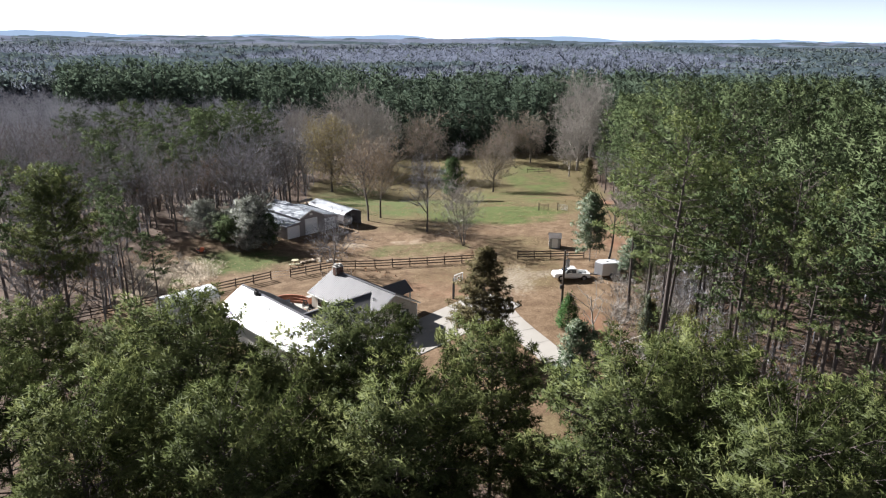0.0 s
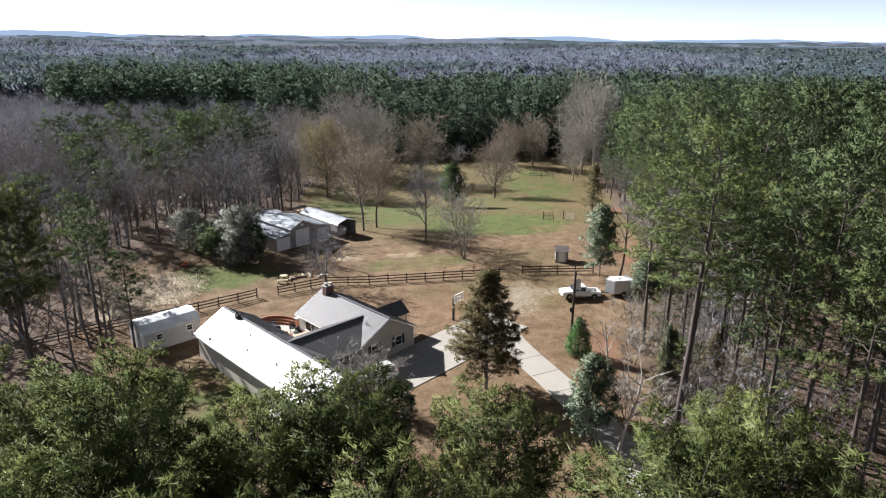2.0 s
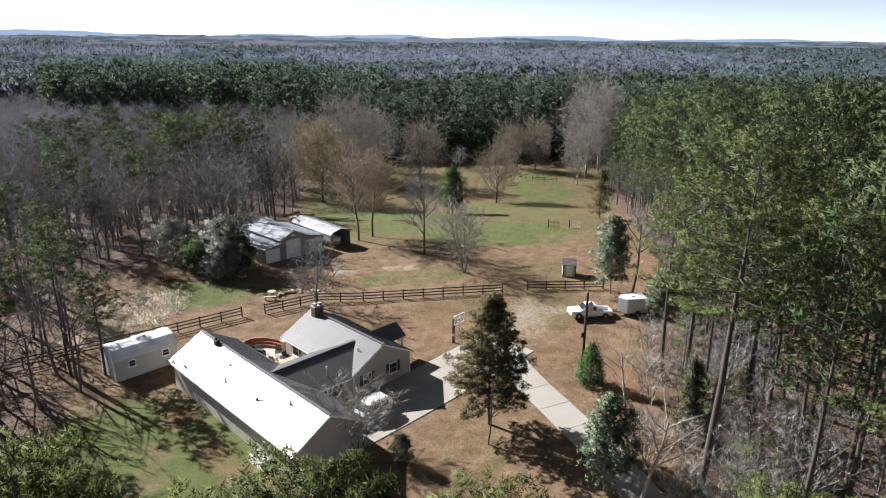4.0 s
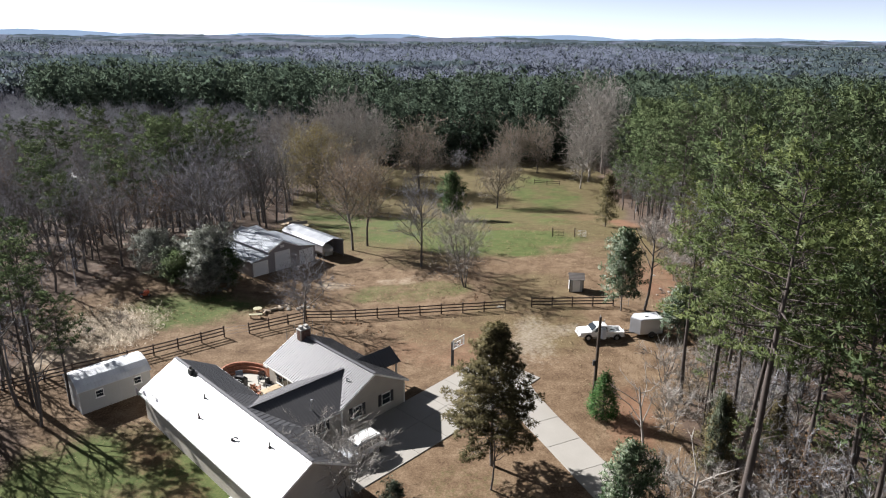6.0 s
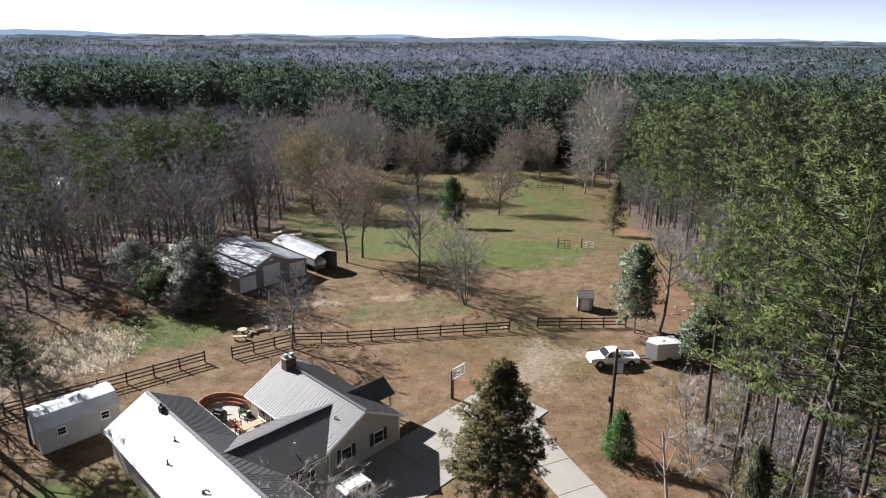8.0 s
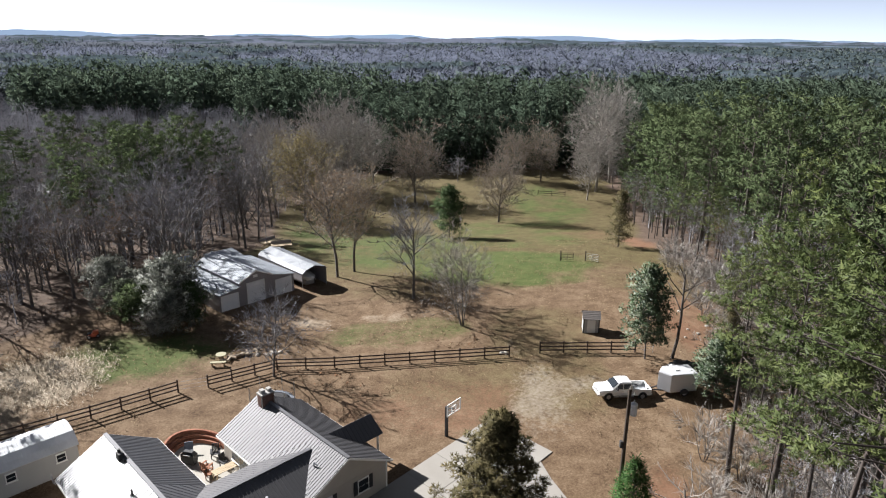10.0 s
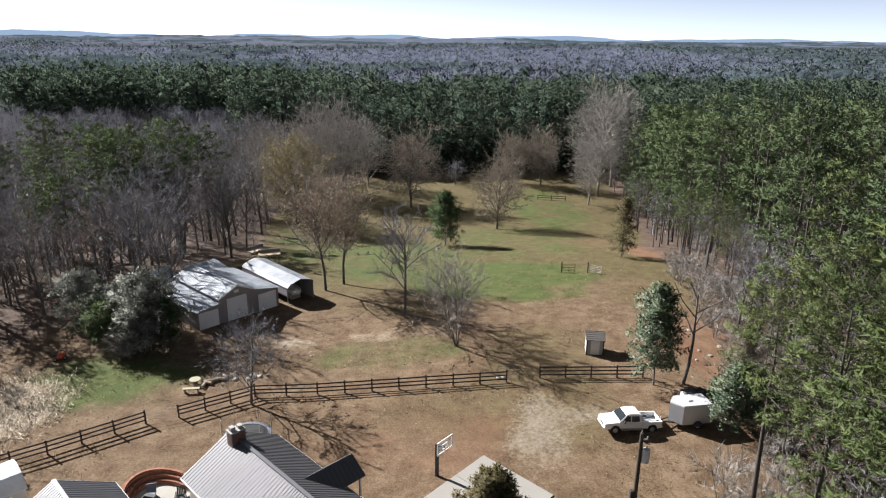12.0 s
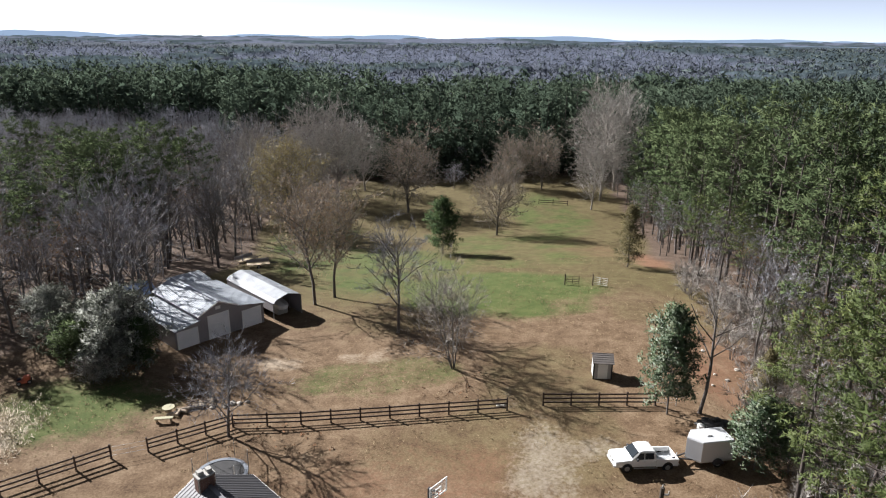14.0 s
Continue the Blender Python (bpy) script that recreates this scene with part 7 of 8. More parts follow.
fence("fence", [(-21.5, 90.75), (-15.6, 94.4), (-9.7, 94.8), (8.57, 95.9)], "dark brown three-rail wooden fence across the yard")
fence("fence", [(11.9, 96.5), (21.8, 95.9)], "dark brown three-rail wooden fence beside the gateway")
# plain wire between the two runs and on past the last post
for k, (p, q) in enumerate((((-24.1, 89.8), (-21.5, 90.75)), ((21.8, 95.9), (23.6, 95.7)))):
    w = base("wire_gate", pose(0, 0, 0), "thin wire gate between fence posts", "gate")
    for h in (0.3, 0.7, 1.1):
        part("wire", Shape().tube((*p, gz(*p) + h), (*q, gz(*q) + h), 0.012, None, 5), M_STEEL, w)
    part("stake", Shape().tube((*q, gz(*q) - 0.3), (*q, gz(*q) + 1.25), 0.03, None, 6), M_STEEL, w)


def field_gate(x, y, turn, w, mat, label, tilt=0.0):
    g = base("field_gate", pose(x, y, gz(x, y), 0, 0, turn), label, "gate", "gates in the field")
    for h in (0.25, 0.5, 0.75, 1.0, 1.25):
        part("bar", Shape().tube((0, 0, h), (w, 0, h - tilt), 0.03, None, 6), mat, g)
    for xx in (0, w / 2, w):
        part("upright", Shape().tube((xx, 0, 0.1), (xx, 0, 1.3), 0.03, None, 6), mat, g)
    part("post", Shape().tube((-0.15, 0, -0.3), (-0.15, 0, 1.6), 0.08, None, 8), M_POLE, g)


field_gate(19.8, 129.2, 0, 1.8, M_FENCE, "dark tubular gate standing in the field")
field_gate(23.4, 128.2, -25, 1.8, M_TRIM, "white tubular gate standing open in the field")
fence("field_fence", [(27.0, 205.5), (30.5, 204.8), (34.0, 204.2)], "short weathered rail fence far down the field", 3.4, (0.5, 1.0))

# ---- utility pole with transformer ----
ux, uy = 14.6, 73.9
pole = base("utility_pole", pose(ux, uy, gz(ux, uy)), "dark wooden utility pole with a small transformer", "utility pole")
part("shaft", Shape().tube((0, 0, -0.5), (0, 0, 9.3), 0.17, 0.12, 10), M_POLE, pole)
part("transformer", Shape().tube((0.36, -0.1, 7.3), (0.36, -0.1, 8.2), 0.24, 0.24, 12).tube((0.36, -0.1, 8.2), (0.36, -0.1, 8.32), 0.24, 0.09, 12), M_TRAILER, pole, "pale grey transformer can")
part("bracket", Shape().beam((0, 0, 7.8), (0.36, -0.1, 7.8), 0.06, 0.08).beam((-0.1, 0, 8.85), (0.4, 0, 8.85), 0.06, 0.08), M_STEEL, pole)
for k, (x, y, z) in enumerate(((0.0, 0, 9.3), (0.38, 0, 8.9), (0.36, -0.1, 8.32))):
    part("insulator", Shape().tube((x, y, z), (x, y, z + 0.18), 0.05, 0.03, 8), M_CAP, pole)
part("meter_box", Shape().box(-0.34, -0.14, -0.14, 0.14, 4.6, 5.1, 0.02), M_PIPE, pole, "dark meter box")

# ---- basketball hoop ----
bx, by = 1.9, 82.3
hoop = base("basketball_hoop", pose(bx, by, gz(bx, by), 0, 0, -40), "black basketball post with a clear white-edged backboard", "basketball hoop")
part("post", Shape().box(-0.12, 0.12, -0.12, 0.12, -0.4, 2.9, 0.02).beam((0, 0, 2.7), (0.75, 0, 3.0), 0.1, 0.12).beam((0, 0, 2.3), (0.75, 0, 2.75), 0.06, 0.08), M_DARKTRIM, hoop, "black padded post")
bb = part("backboard", Shape().box(0.77, 0.78, -0.83, 0.83, 2.67, 3.63), M_CLEAR, hoop, "clear acrylic backboard")
s = Shape()
for y0, y1, z0, z1 in ((-0.9, 0.9, 2.6, 2.68), (-0.9, 0.9, 3.62, 3.7), (-0.9, -0.82, 2.68, 3.62), (0.82, 0.9, 2.68, 3.62), (-0.3, 0.3, 2.85, 2.89), (-0.3, 0.3, 3.25, 3.29), (-0.3, -0.26, 2.89, 3.25), (0.26, 0.3, 2.89, 3.25)):
    s.box(0.74, 0.815, y0, y1, z0, z1)
part("frame", s, M_TRIM, bb, "white edging")
s = Shape()
for k in range(14):
    t0, t1 = 2 * math.pi * k / 14, 2 * math.pi * (k + 1) / 14
    s.tube((1.08 + 0.23 * math.cos(t0), 0.23 * math.sin(t0), 2.95), (1.08 + 0.23 * math.cos(t1), 0.23 * math.sin(t1), 2.95), 0.012, None, 5)
part("rim", s, M_ORANGE, hoop, "orange hoop")

# ---- trampoline with a net ----
tx, ty, _ = hp(-13.2, 3.8)
tr = base("trampoline", pose(tx, ty, gz(tx, ty)), "round trampoline with a see-through safety net", "trampoline")
R = 2.0
part("mat", Shape().tube((0, 0, 0.82), (0, 0, 0.84), R - 0.3, R - 0.3, 28), M_BLACKMAT, tr, "black jumping mat")
s = Shape()
n = 28
for k in range(n):
    t0, t1 = 2 * math.pi * k / n, 2 * math.pi * (k + 1) / n
    c = [(r * math.cos(t), r * math.sin(t)) for r, t in ((R - 0.3, t0), (R, t0), (R, t1), (R - 0.3, t1))]
    s.hexa([(x, y, 0.82) for x, y in c], [(x, y, 0.88) for x, y in c])
part("pad", s, M_BLUEPAD, tr, "blue-grey edge padding")
for k in range(6):
    t = 2 * math.pi * k / 6 + 0.3
    x, y = (R + 0.03) * math.cos(t), (R + 0.03) * math.sin(t)
    part("net_pole", Shape().tube((x, y, 0), (x, y, 2.6), 0.025, None, 6), M_STEEL, tr)
s = Shape()
for z in (1.0, 1.5, 2.0, 2.5):
    for k in range(n):
        t0, t1 = 2 * math.pi * k / n, 2 * math.pi * (k + 1) / n
        s.tube((R * math.cos(t0), R * math.sin(t0), z), (R * math.cos(t1), R * math.sin(t1), z), 0.006, None, 3)
for k in range(n * 2):
    t = math.pi * k / n
    s.tube((R * math.cos(t), R * math.sin(t), 0.88), (R * math.cos(t), R * math.sin(t), 2.5), 0.005, None, 3)
part("net", s, M_PIPE, tr, "thin dark net")


# ---- vehicles ----
def wheel(parent, x, y, r=0.38, w=0.26):
    side = 1 if y > 0 else -1
    wh = part("wheel", Shape().tube((0, -w / 2, 0), (0, w / 2, 0), r, r, 18), M_TYRE, parent, "black tyre", pose(x, y, r), True)
    part("rim", Shape().tube((0, side * w * 0.42, 0), (0, side * w * 0.55, 0), r * 0.62, r * 0.58, 14), M_RIM, wh, "alloy rim")


def mirrored(half):
    """A closed ring from its right half, given as (y, z) from bottom to top."""
    return half + [(-y, z) for y, z in half[::-1]]


def sections(rows):
    """rows: x and the right half of the section there."""
    return [[(x, y, z) for y, z in mirrored(half)] for x, half in rows]


def pickup(m):
    t = base("pickup_truck", m, "white crew-cab pickup truck parked on the drive", "pickup truck")
    hw = 0.97
    low = lambda top, w=hw, bot=0.42: [(w * 0.86, bot), (w, bot + 0.14), (w, top - 0.16), (w * 0.94, top)]
    part("body", Shape().loft(sections([(2.82, low(0.86, 0.78)), (2.78, low(0.98, 0.90)), (2.55, low(1.06)), (1.45, low(1.13)), (1.35, low(1.15)), (-0.72, low(1.16)), (-0.74, low(1.16))])), M_PAINT, t, "white bodywork", None)
    cabin = lambda wt, top: [(0.90, 1.12), (0.93, 1.2), (wt + 0.04, top - 0.10), (wt - 0.05, top)]
    part("cab", Shape().loft(sections([(1.42, cabin(0.88, 1.24)), (0.72, cabin(0.74, 1.82)), (0.35, cabin(0.74, 1.88)), (-0.35, cabin(0.74, 1.87)), (-0.62, cabin(0.76, 1.80)), (-0.72, cabin(0.86, 1.3))])), M_PAINT, t, "white cab roof and pillars")
    part("windscreen", Shape().hexa([(1.37, -0.8, 1.27), (1.37, 0.8, 1.27), (1.40, 0.8, 1.30), (1.40, -0.8, 1.30)], [(0.80, -0.66, 1.76), (0.80, 0.66, 1.76), (0.85, 0.66, 1.79), (0.85, -0.66, 1.79)]), M_GLASS, t)
    part("rear_window", Shape().hexa([(-0.75, -0.7, 1.3), (-0.75, 0.7, 1.3), (-0.70, 0.7, 1.3), (-0.70, -0.7, 1.3)], [(-0.67, -0.6, 1.72), (-0.67, 0.6, 1.72), (-0.62, 0.6, 1.72), (-0.62, -0.6, 1.72)]), M_GLASS, t)
    for sd in (-1, 1):
        for x0, x1, u0, u1 in ((0.36, 1.12, 0.36, 0.76), (-0.52, 0.28, -0.46, 0.28)):
            ring0 = [(x0, sd * 0.945, 1.22), (x1, sd * 0.945, 1.22), (u1, sd * 0.80, 1.72), (u0, sd * 0.80, 1.72)]
            ring1 = [(x, y - sd * 0.05, z) for x, y, z in ring0]
            part("side_window", Shape().hexa(ring1, ring0), M_GLASS, t)
        for x in (0.32, -0.6):
            part("door_handle", Shape().box(x - 0.1, x + 0.1, sd * 0.985 - 0.02, sd * 0.985 + 0.02, 1.0, 1.04), M_CHROME, t)
        part("mirror", Shape().box(0.92, 1.08, sd * 1.08 - 0.1, sd * 1.08 + 0.1, 1.2, 1.4, 0.03), M_DARKTRIM, t, "dark door mirror")
        part("headlight", Shape().box(2.60, 2.80, sd * 0.72 - 0.15, sd * 0.72 + 0.15, 0.78, 0.96, 0.03), M_LAMPGLASS, t)
        part("tail_light", Shape().box(-2.77, -2.71, sd * 0.86 - 0.07, sd * 0.86 + 0.07, 0.78, 1.1), M_REDLAMP, t)
        part("bed_side", Shape().hexa([(-2.72, sd * 0.97, 0.5), (-0.78, sd * 0.97, 0.5), (-0.78, sd * 0.86, 0.5), (-2.72, sd * 0.86, 0.5)], [(-2.72, sd * 0.95, 1.14), (-0.78, sd * 0.95, 1.16), (-0.78, sd * 0.82, 1.16), (-2.72, sd * 0.82, 1.14)]), M_PAINT, t, "white bed side")
        part("wheel_arch", Shape().tube((1.78, sd * 0.90, 0.42), (1.78, sd * 0.985, 0.42), 0.47, 0.47, 18), M_TYRE, t)
        part("wheel_arch", Shape().tube((-1.82, sd * 0.90, 0.42), (-1.82, sd * 0.985, 0.42), 0.47, 0.47, 18), M_TYRE, t)
        wheel(t, 1.78, sd * 0.86)
        wheel(t, -1.82, sd * 0.86)
        part("running_board", Shape().box(-0.9, 1.2, sd * 0.98 - 0.06, sd * 0.98 + 0.06, 0.38, 0.43), M_CHROME, t)
    part("bed_floor", Shape().box(-2.72, -0.74, -0.84, 0.84, 0.5, 0.68), M_BEDLINER, t, "grey bed liner")
    for k in range(8):
        part("bed_rib", Shape().box(-2.68, -0.8, -0.72 + 0.2 * k, -0.64 + 0.2 * k, 0.68, 0.70), M_BEDLINER, t)
    part("tailgate", Shape().box(-2.76, -2.68, -0.85, 0.85, 0.56, 1.13, 0.02), M_PAINT, t)
    part("front_bumper", Shape().box(2.72, 2.90, -0.88, 0.88, 0.44, 0.64, 0.05), M_CHROME, t)
    part("rear_bumper", Shape().box(-2.92, -2.76, -0.85, 0.85, 0.46, 0.62, 0.03), M_CHROME, t)
    g = part("grille", Shape().box(2.76, 2.82, -0.5, 0.5, 0.68, 0.92), M_DARKTRIM, t, "dark grille")
    for k in range(3):
        part("bar", Shape().box(2.81, 2.84, -0.48, 0.48, 0.71 + 0.075 * k, 0.74 + 0.075 * k), M_CHROME, g)
    return t


tx, ty = 18.3, 87.7
pickup(pose(tx, ty, gz(tx, ty), 0, -2.5, 187.5) @ Matrix.Scale(0.91, 4))
# enclosed cargo trailer with a wedge nose
qx, qy = 23.3, 88.1
trl = base("cargo_trailer", pose(qx, qy, gz(qx, qy), 0, 0, 190), "pale grey enclosed cargo trailer with a wedge nose", "trailer")
plan = [(-1.7, -0.95), (0.95, -0.95), (1.75, 0.0), (0.95, 0.95), (-1.7, 0.95)]
part("box", Shape().loft([[(x, y, 0.5) for x, y in plan], [(x, y, 2.15) for x, y in plan], [(x * 0.975, y * 0.94, 2.22) for x, y in plan]]), M_TRAILER, trl, "pale sheet-metal body")
part("trim", Shape().loft([[(x * 1.01, y * 1.01, 0.45) for x, y in plan], [(x * 1.01, y * 1.01, 0.56) for x, y in plan]]), M_STEEL, trl)
part("drawbar", Shape().beam((1.2, 0.5, 0.48), (2.75, 0, 0.48), 0.08, 0.1).beam((1.2, -0.5, 0.48), (2.75, 0, 0.48), 0.08, 0.1), M_DARKTRIM, trl)
part("jack", Shape().tube((2.45, 0, 0.0), (2.45, 0, 0.9), 0.04), M_STEEL, trl)
for sd in (-1, 1):
    wheel(trl, -0.45, sd * 0.99, 0.33, 0.2)
    part("mudguard", Shape().loft([[(-0.45 + 0.42 * math.cos(t), sd * (0.95 + 0.24 * e), 0.33 + 0.42 * math.sin(t)) for t in [math.pi * q / 6 for q in range(7)]] + [] for e in (0, 1)]), M_DARKTRIM, trl)
part("roof_vent", Shape().box(-0.2, 0.2, -0.2, 0.2, 2.22, 2.32, 0.03), M_TRIM, trl)


def suv(m):
    t = base("suv", m, "pale silver sport utility vehicle with a white roof", "car")
    low = lambda top, w=0.9, bot=0.36: [(w * 0.86, bot), (w, bot + 0.14), (w, top - 0.14), (w * 0.93, top)]
    part("body", Shape().loft(sections([(2.3, low(0.74, 0.72)), (2.24, low(0.86, 0.84)), (1.9, low(0.97)), (1.0, low(1.04)), (-2.1, low(1.05)), (-2.28, low(0.98, 0.86)), (-2.32, low(0.86, 0.78))])), M_SILVER, t, "pale silver bodywork")
    cabin = lambda wt, top: [(0.84, 1.0), (0.87, 1.08), (wt + 0.03, top - 0.1), (wt - 0.06, top)]
    part("cabin", Shape().loft(sections([(1.05, cabin(0.82, 1.12)), (0.35, cabin(0.70, 1.66)), (-0.3, cabin(0.71, 1.74)), (-1.5, cabin(0.70, 1.72)), (-1.95, cabin(0.70, 1.62)), (-2.2, cabin(0.82, 1.1))])), M_PAINT, t, "white roof and pillars")
    part("windscreen", Shape().hexa([(1.00, -0.74, 1.14), (1.00, 0.74, 1.14), (1.04, 0.74, 1.17), (1.04, -0.74, 1.17)], [(0.43, -0.62, 1.61), (0.43, 0.62, 1.61), (0.48, 0.62, 1.63), (0.48, -0.62, 1.63)]), M_GLASS, t)
    part("rear_window", Shape().hexa([(-2.2, -0.66, 1.15), (-2.2, 0.66, 1.15), (-2.12, 0.66, 1.15), (-2.12, -0.66, 1.15)], [(-2.0, -0.58, 1.56), (-2.0, 0.58, 1.56), (-1.94, 0.58, 1.56), (-1.94, -0.58, 1.56)]), M_GLASS, t)
    for sd in (-1, 1):
        for x0, x1, u0, u1 in ((0.05, 0.8, 0.05, 0.4), (-0.85, -0.03, -0.85, -0.03), (-1.85, -0.95, -1.72, -0.95)):
            ring0 = [(x0, sd * 0.885, 1.1), (x1, sd * 0.885, 1.1), (u1, sd * 0.765, 1.56), (u0, sd * 0.765, 1.56)]
            part("side_window", Shape().hexa([(x, y - sd * 0.05, z) for x, y, z in ring0], ring0), M_GLASS, t)
        part("roof_rail", Shape().beam((0.1, sd * 0.6, 1.80), (-1.6, sd * 0.6, 1.79), 0.05, 0.05).box(0.0, 0.08, sd * 0.6 - 0.03, sd * 0.6 + 0.03, 1.68, 1.8).box(-1.62, -1.54, sd * 0.6 - 0.03, sd * 0.6 + 0.03, 1.68, 1.8), M_DARKTRIM, t, "dark roof rail")
        part("mirror", Shape().box(0.72, 0.86, sd * 0.99 - 0.09, sd * 0.99 + 0.09, 1.06, 1.22, 0.03), M_SILVER, t)
        part("headlight", Shape().box(2.12, 2.27, sd * 0.64 - 0.14, sd * 0.64 + 0.14, 0.7, 0.84, 0.03), M_LAMPGLASS, t)
        part("tail_light", Shape().box(-2.3, -2.2, sd * 0.78 - 0.07, sd * 0.78 + 0.07, 0.8, 1.1), M_REDLAMP, t)
        for x in (1.42, -1.4):
            part("wheel_arch", Shape().tube((x, sd * 0.84, 0.36), (x, sd * 0.912, 0.36), 0.42, 0.42, 18), M_TYRE, t)
            wheel(t, x, sd * 0.80, 0.34, 0.22)
    part("bumper", Shape().box(2.2, 2.36, -0.75, 0.75, 0.4, 0.58, 0.04), M_DARKTRIM, t)
    part("bumper", Shape().box(-2.38, -2.24, -0.75, 0.75, 0.42, 0.6, 0.04), M_DARKTRIM, t)
    return t


sx, sy, _ = hp(6.1, -4.2)
suv(pose(sx, sy, gz(sx, sy) + 0.06, 0, 0, 45.2 + 180))

# ---- picnic bench, logs and stones by the fence ----
kx, ky = -21.9, 95.0
pb = base("picnic_bench", pose(kx, ky, gz(kx, ky), 0, 0, 8), "faded yellow wooden bench on the grass", "bench")
part("seat", Shape().box(-0.8, 0.8, -0.2, 0.2, 0.42, 0.48, 0.01), M_YELLOW, pb)
for x in (-0.6, 0.6):
    part("leg", Shape().box(x - 0.05, x + 0.05, -0.16, 0.16, 0, 0.42), M_WOODTABLE, pb)
kx, ky = -22.1, 96.6
pt = base("spool_table", pose(kx, ky, gz(kx, ky)), "round faded yellow-green spool table", "table")
part("top", Shape().tube((0, 0, 0.5), (0, 0, 0.56), 0.55, 0.55, 16), M_YELLOW, pt)
part("core", Shape().tube((0, 0, 0), (0, 0, 0.5), 0.25, 0.25, 10), M_WOODTABLE, pt)
rr = np.random.RandomState(91)
for k in range(10):
    x, y = -21.6 + 0.30 * k + 0.15 * rr.randn(), 96.3 + 0.20 * k + 0.3 * rr.randn()
    L = 0.25 + 0.3 * rr.rand()
    a = rr.rand() * 3.1
    z = gz(x, y) + 0.17
    lg = base("cut_log", pose(x, y, z, 0, 0, math.degrees(a)), "pale sawn log lying by the fence", "log", "logs by the fence")
    part("stem", Shape().tube((-L, 0, 0), (L, 0, 0), 0.17, 0.16, 9), M_LOG, lg)
    for e in (-1, 1):
        part("cut_end", Shape().tube((e * L, 0, 0), (e * (L + 0.012), 0, 0), 0.16, 0.16, 9), M_LOGEND, lg)


def rock(x, y, s, seed, label, group, mat=M_STONE):
    r = np.random.RandomState(seed)
    bm = bmesh.new()
    bmesh.ops.create_icosphere(bm, subdivisions=2, radius=s)
    for v in bm.verts:
        v.co *= 0.8 + 0.4 * r.rand()
        v.co.z *= 0.6
    me = bpy.data.meshes.new("stone")
    bm.to_mesh(me)
    bm.free()
    me.materials.append(mat)
    ob = new("stone", me)
    ob.matrix_basis = pose(x, y, gz(x, y) + s * 0.2, 0, 0, r.rand() * 360)
    return tagged(ob, label, "stone", group)


for k in range(7):
    rock(-19.2 + 0.6 * k + 0.3 * rr.randn(), 97.6 + 0.1 * k + 0.3 * rr.randn(), 0.2 + 0.18 * rr.rand(), 300 + k, "pale field stone beside the fence", "stones by the fence")
for k in range(9):
    rock(31.0 + 2.6 * rr.randn(), 103 + 3.0 * rr.randn(), 0.10 + 0.14 * rr.rand(), 400 + k, "pale stone on red earth at the wood's edge", "stones at the wood's edge")
for k in range(4):
    rock(8.0 + 0.5 * rr.randn(), 96.9 + 0.25 * rr.randn(), 0.14 + 0.12 * rr.rand(), 500 + k, "grey stone at the gateway", "stones at the gateway")
# branches and black sheeting heaped under the dead tree
hx, hy = 25.6, 92.6
heap = base("sheeting_heap", pose(hx, hy, gz(hx, hy)), "heap of crumpled black plastic sheeting", "heap")
bm = bmesh.new()
bmesh.ops.create_icosphere(bm, subdivisions=3, radius=1.0)
for v in bm.verts:
    f = 0.75 + 0.5 * noise.noise(v.co * 2.2)
    v.co = Vector((v.co.x * 1.5 * f, v.co.y * 0.9 * f, max(-0.1, v.co.z * 0.55 * f + 0.15)))
me = bpy.data.meshes.new("sheet")
bm.to_mesh(me)
bm.free()
me.materials.append(M_BLACKJUNK)
part("sheet", me, None, heap)
bx2 = base("white_tank", pose(24.2, 91.6, gz(24.2, 91.6)), "small white plastic tank beside the trailer", "tank")
part("barrel", Shape().tube((0, 0, 0), (0, 0, 0.75), 0.32, 0.3, 12).tube((0, 0, 0.75), (0, 0, 0.85), 0.3, 0.12, 12), M_TRIM, bx2)
# blue tarpaulin shelter and small outbuilding behind the barn
bt = base("tarpaulin_shelter", pose(-37.5, 122.5, gz(-37.5, 122.5), 0, 0, 47), "blue tarpaulin shelter half hidden by bare trees", "shelter")
part("cover", sheet([(-3, 0, 2.7), (3, 0, 2.7), (3, 2.2, 1.6), (-3, 2.2, 1.6)], 0, 3), M_BLUETARP, bt)
part("cover", sheet([(-3, 0, 2.7), (3, 0, 2.7), (3, -2.2, 1.6), (-3, -2.2, 1.6)], 0, 3), M_BLUETARP, bt)
for x in (-2.9, 2.9):
    for y in (-2.1, 2.1):
        part("post", Shape().tube((x, y, -0.4), (x, y, 1.65), 0.05, None, 6), M_STEEL, bt)
lt = base("lean_shed", pose(-31.5, 127.5, gz(-31.5, 127.5), 0, 0, 47), "dull grey low shed behind the barn", "shed")
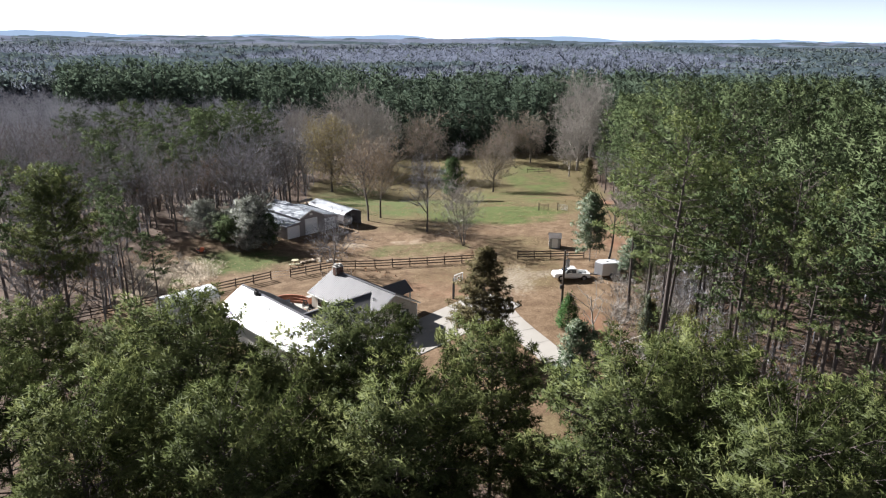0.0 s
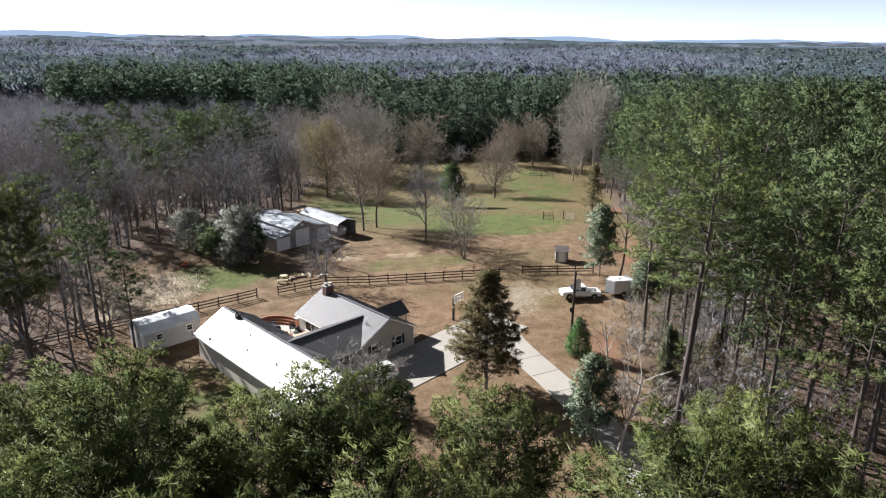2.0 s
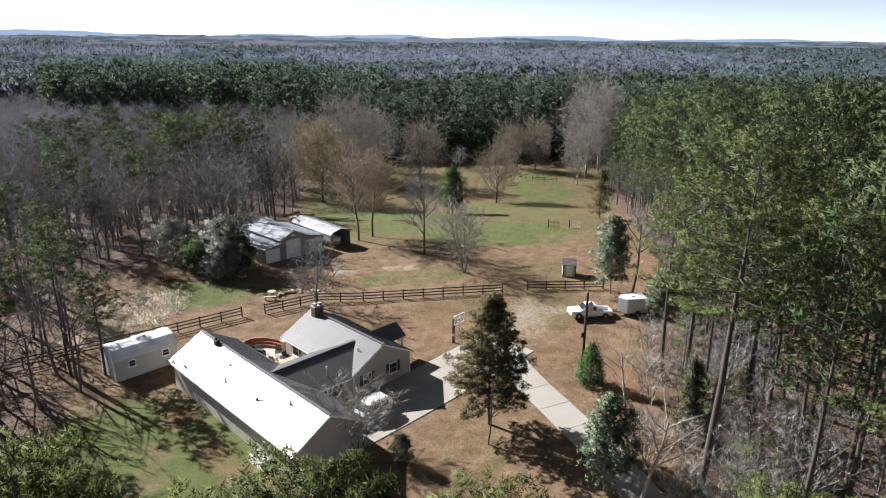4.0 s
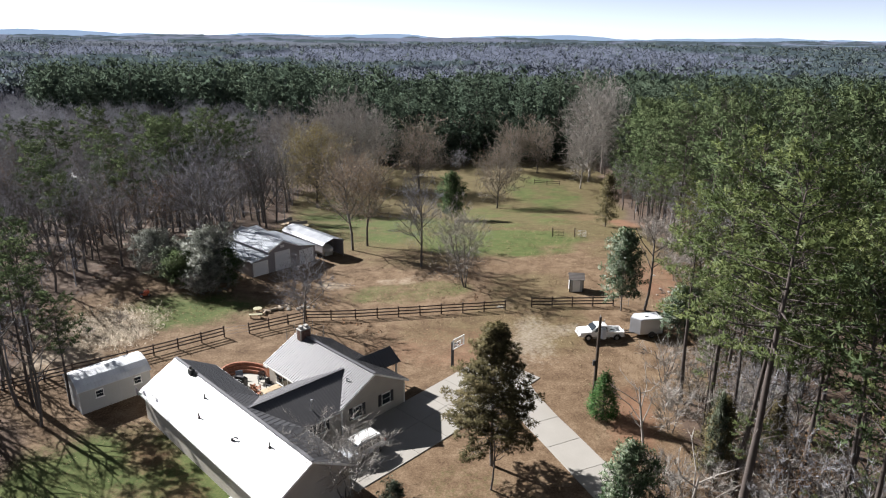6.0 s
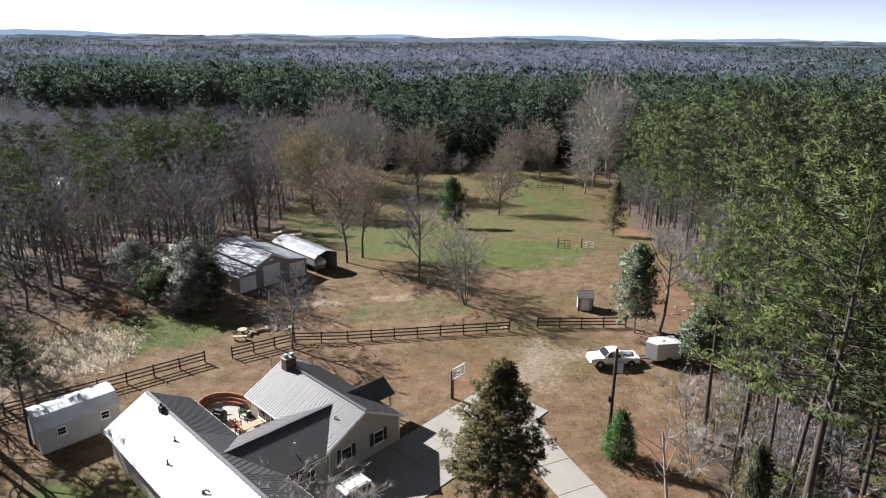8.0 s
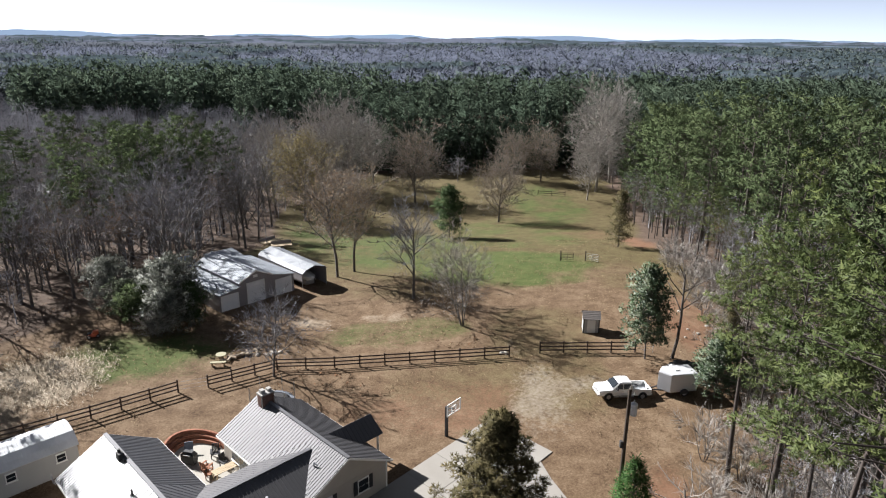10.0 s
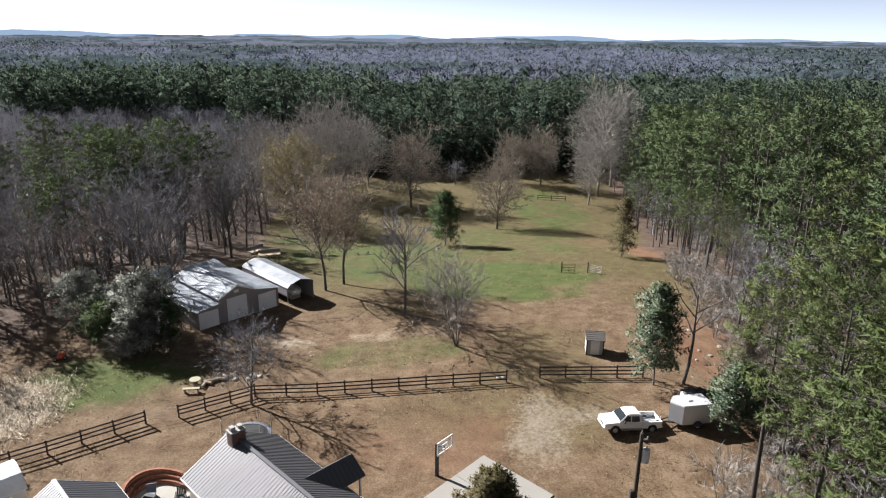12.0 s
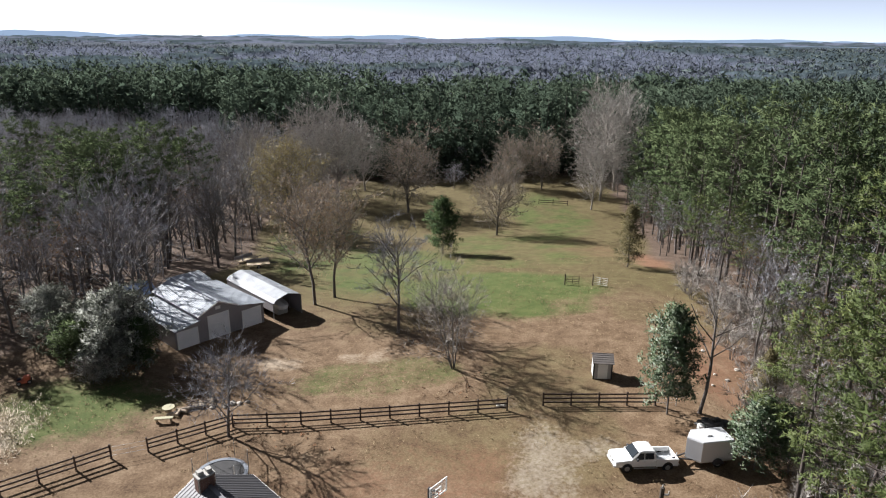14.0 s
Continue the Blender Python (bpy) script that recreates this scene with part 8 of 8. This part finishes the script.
part("wall", Shape().box(-2.2, 2.2, -1.6, 1.6, -0.5, 2.0), M_BARNWALL, lt)
part("roof", sheet([(-2.4, 1.8, 2.5), (2.4, 1.8, 2.5), (2.4, -1.8, 2.05), (-2.4, -1.8, 2.05)], 0, 16), M_BARNROOF, lt)
ws = base("water_tower_tank", pose(-53.0, 141.5, gz(-53, 141.5)), "white roofed stand among the bare trees", "shelter")
part("roof", Shape().tube((0, 0, 3.9), (0, 0, 4.5), 1.3, 0.1, 10), M_TRIM, ws)
for k in range(4):
    t = math.pi / 4 + k * math.pi / 2
    part("post", Shape().tube((math.cos(t), math.sin(t), -0.3), (math.cos(t), math.sin(t), 3.95), 0.07, None, 6), M_POLE, ws)
# cars parked in the wood beyond the barn, and an orange mower by the thicket
for k, (x, y, r) in enumerate(((-27.5, 146.5, 20), (-30.8, 151.0, 50))):
    c = base("farm_trailer", pose(x, y, gz(x, y), 0, 0, r), "weathered flat farm trailer in the field corner", "trailer", "farm trailers")
    part("deck", Shape().box(-1.8, 1.8, -0.9, 0.9, 0.55, 0.7, 0.02), M_WOODTABLE, c)
    part("side", Shape().box(-1.8, 1.8, 0.86, 0.92, 0.7, 1.2), M_BARNWALL, c)
    part("drawbar", Shape().beam((1.8, 0, 0.6), (3.0, 0, 0.5), 0.1, 0.1), M_DARKTRIM, c)
    for sd in (-1, 1):
        wheel(c, 0, sd * 1.0, 0.33, 0.2)
mw = base("garden_mower", pose(-38.3, 101.6, gz(-38.3, 101.6), 0, 0, 30), "orange-red garden mower at the wood's edge", "mower")
part("deck", Shape().box(-0.5, 0.6, -0.4, 0.4, 0.15, 0.38, 0.06), M_ORANGE, mw)
part("hood", Shape().box(0.0, 0.6, -0.28, 0.28, 0.38, 0.75, 0.08), M_ORANGE, mw)
part("seat", Shape().box(-0.5, -0.15, -0.22, 0.22, 0.45, 0.6, 0.04), M_DARKTRIM, mw)
for x, y in ((-0.4, 0.42), (-0.4, -0.42), (0.5, 0.36), (0.5, -0.36)):
    wheel(mw, x, y, 0.2, 0.12)
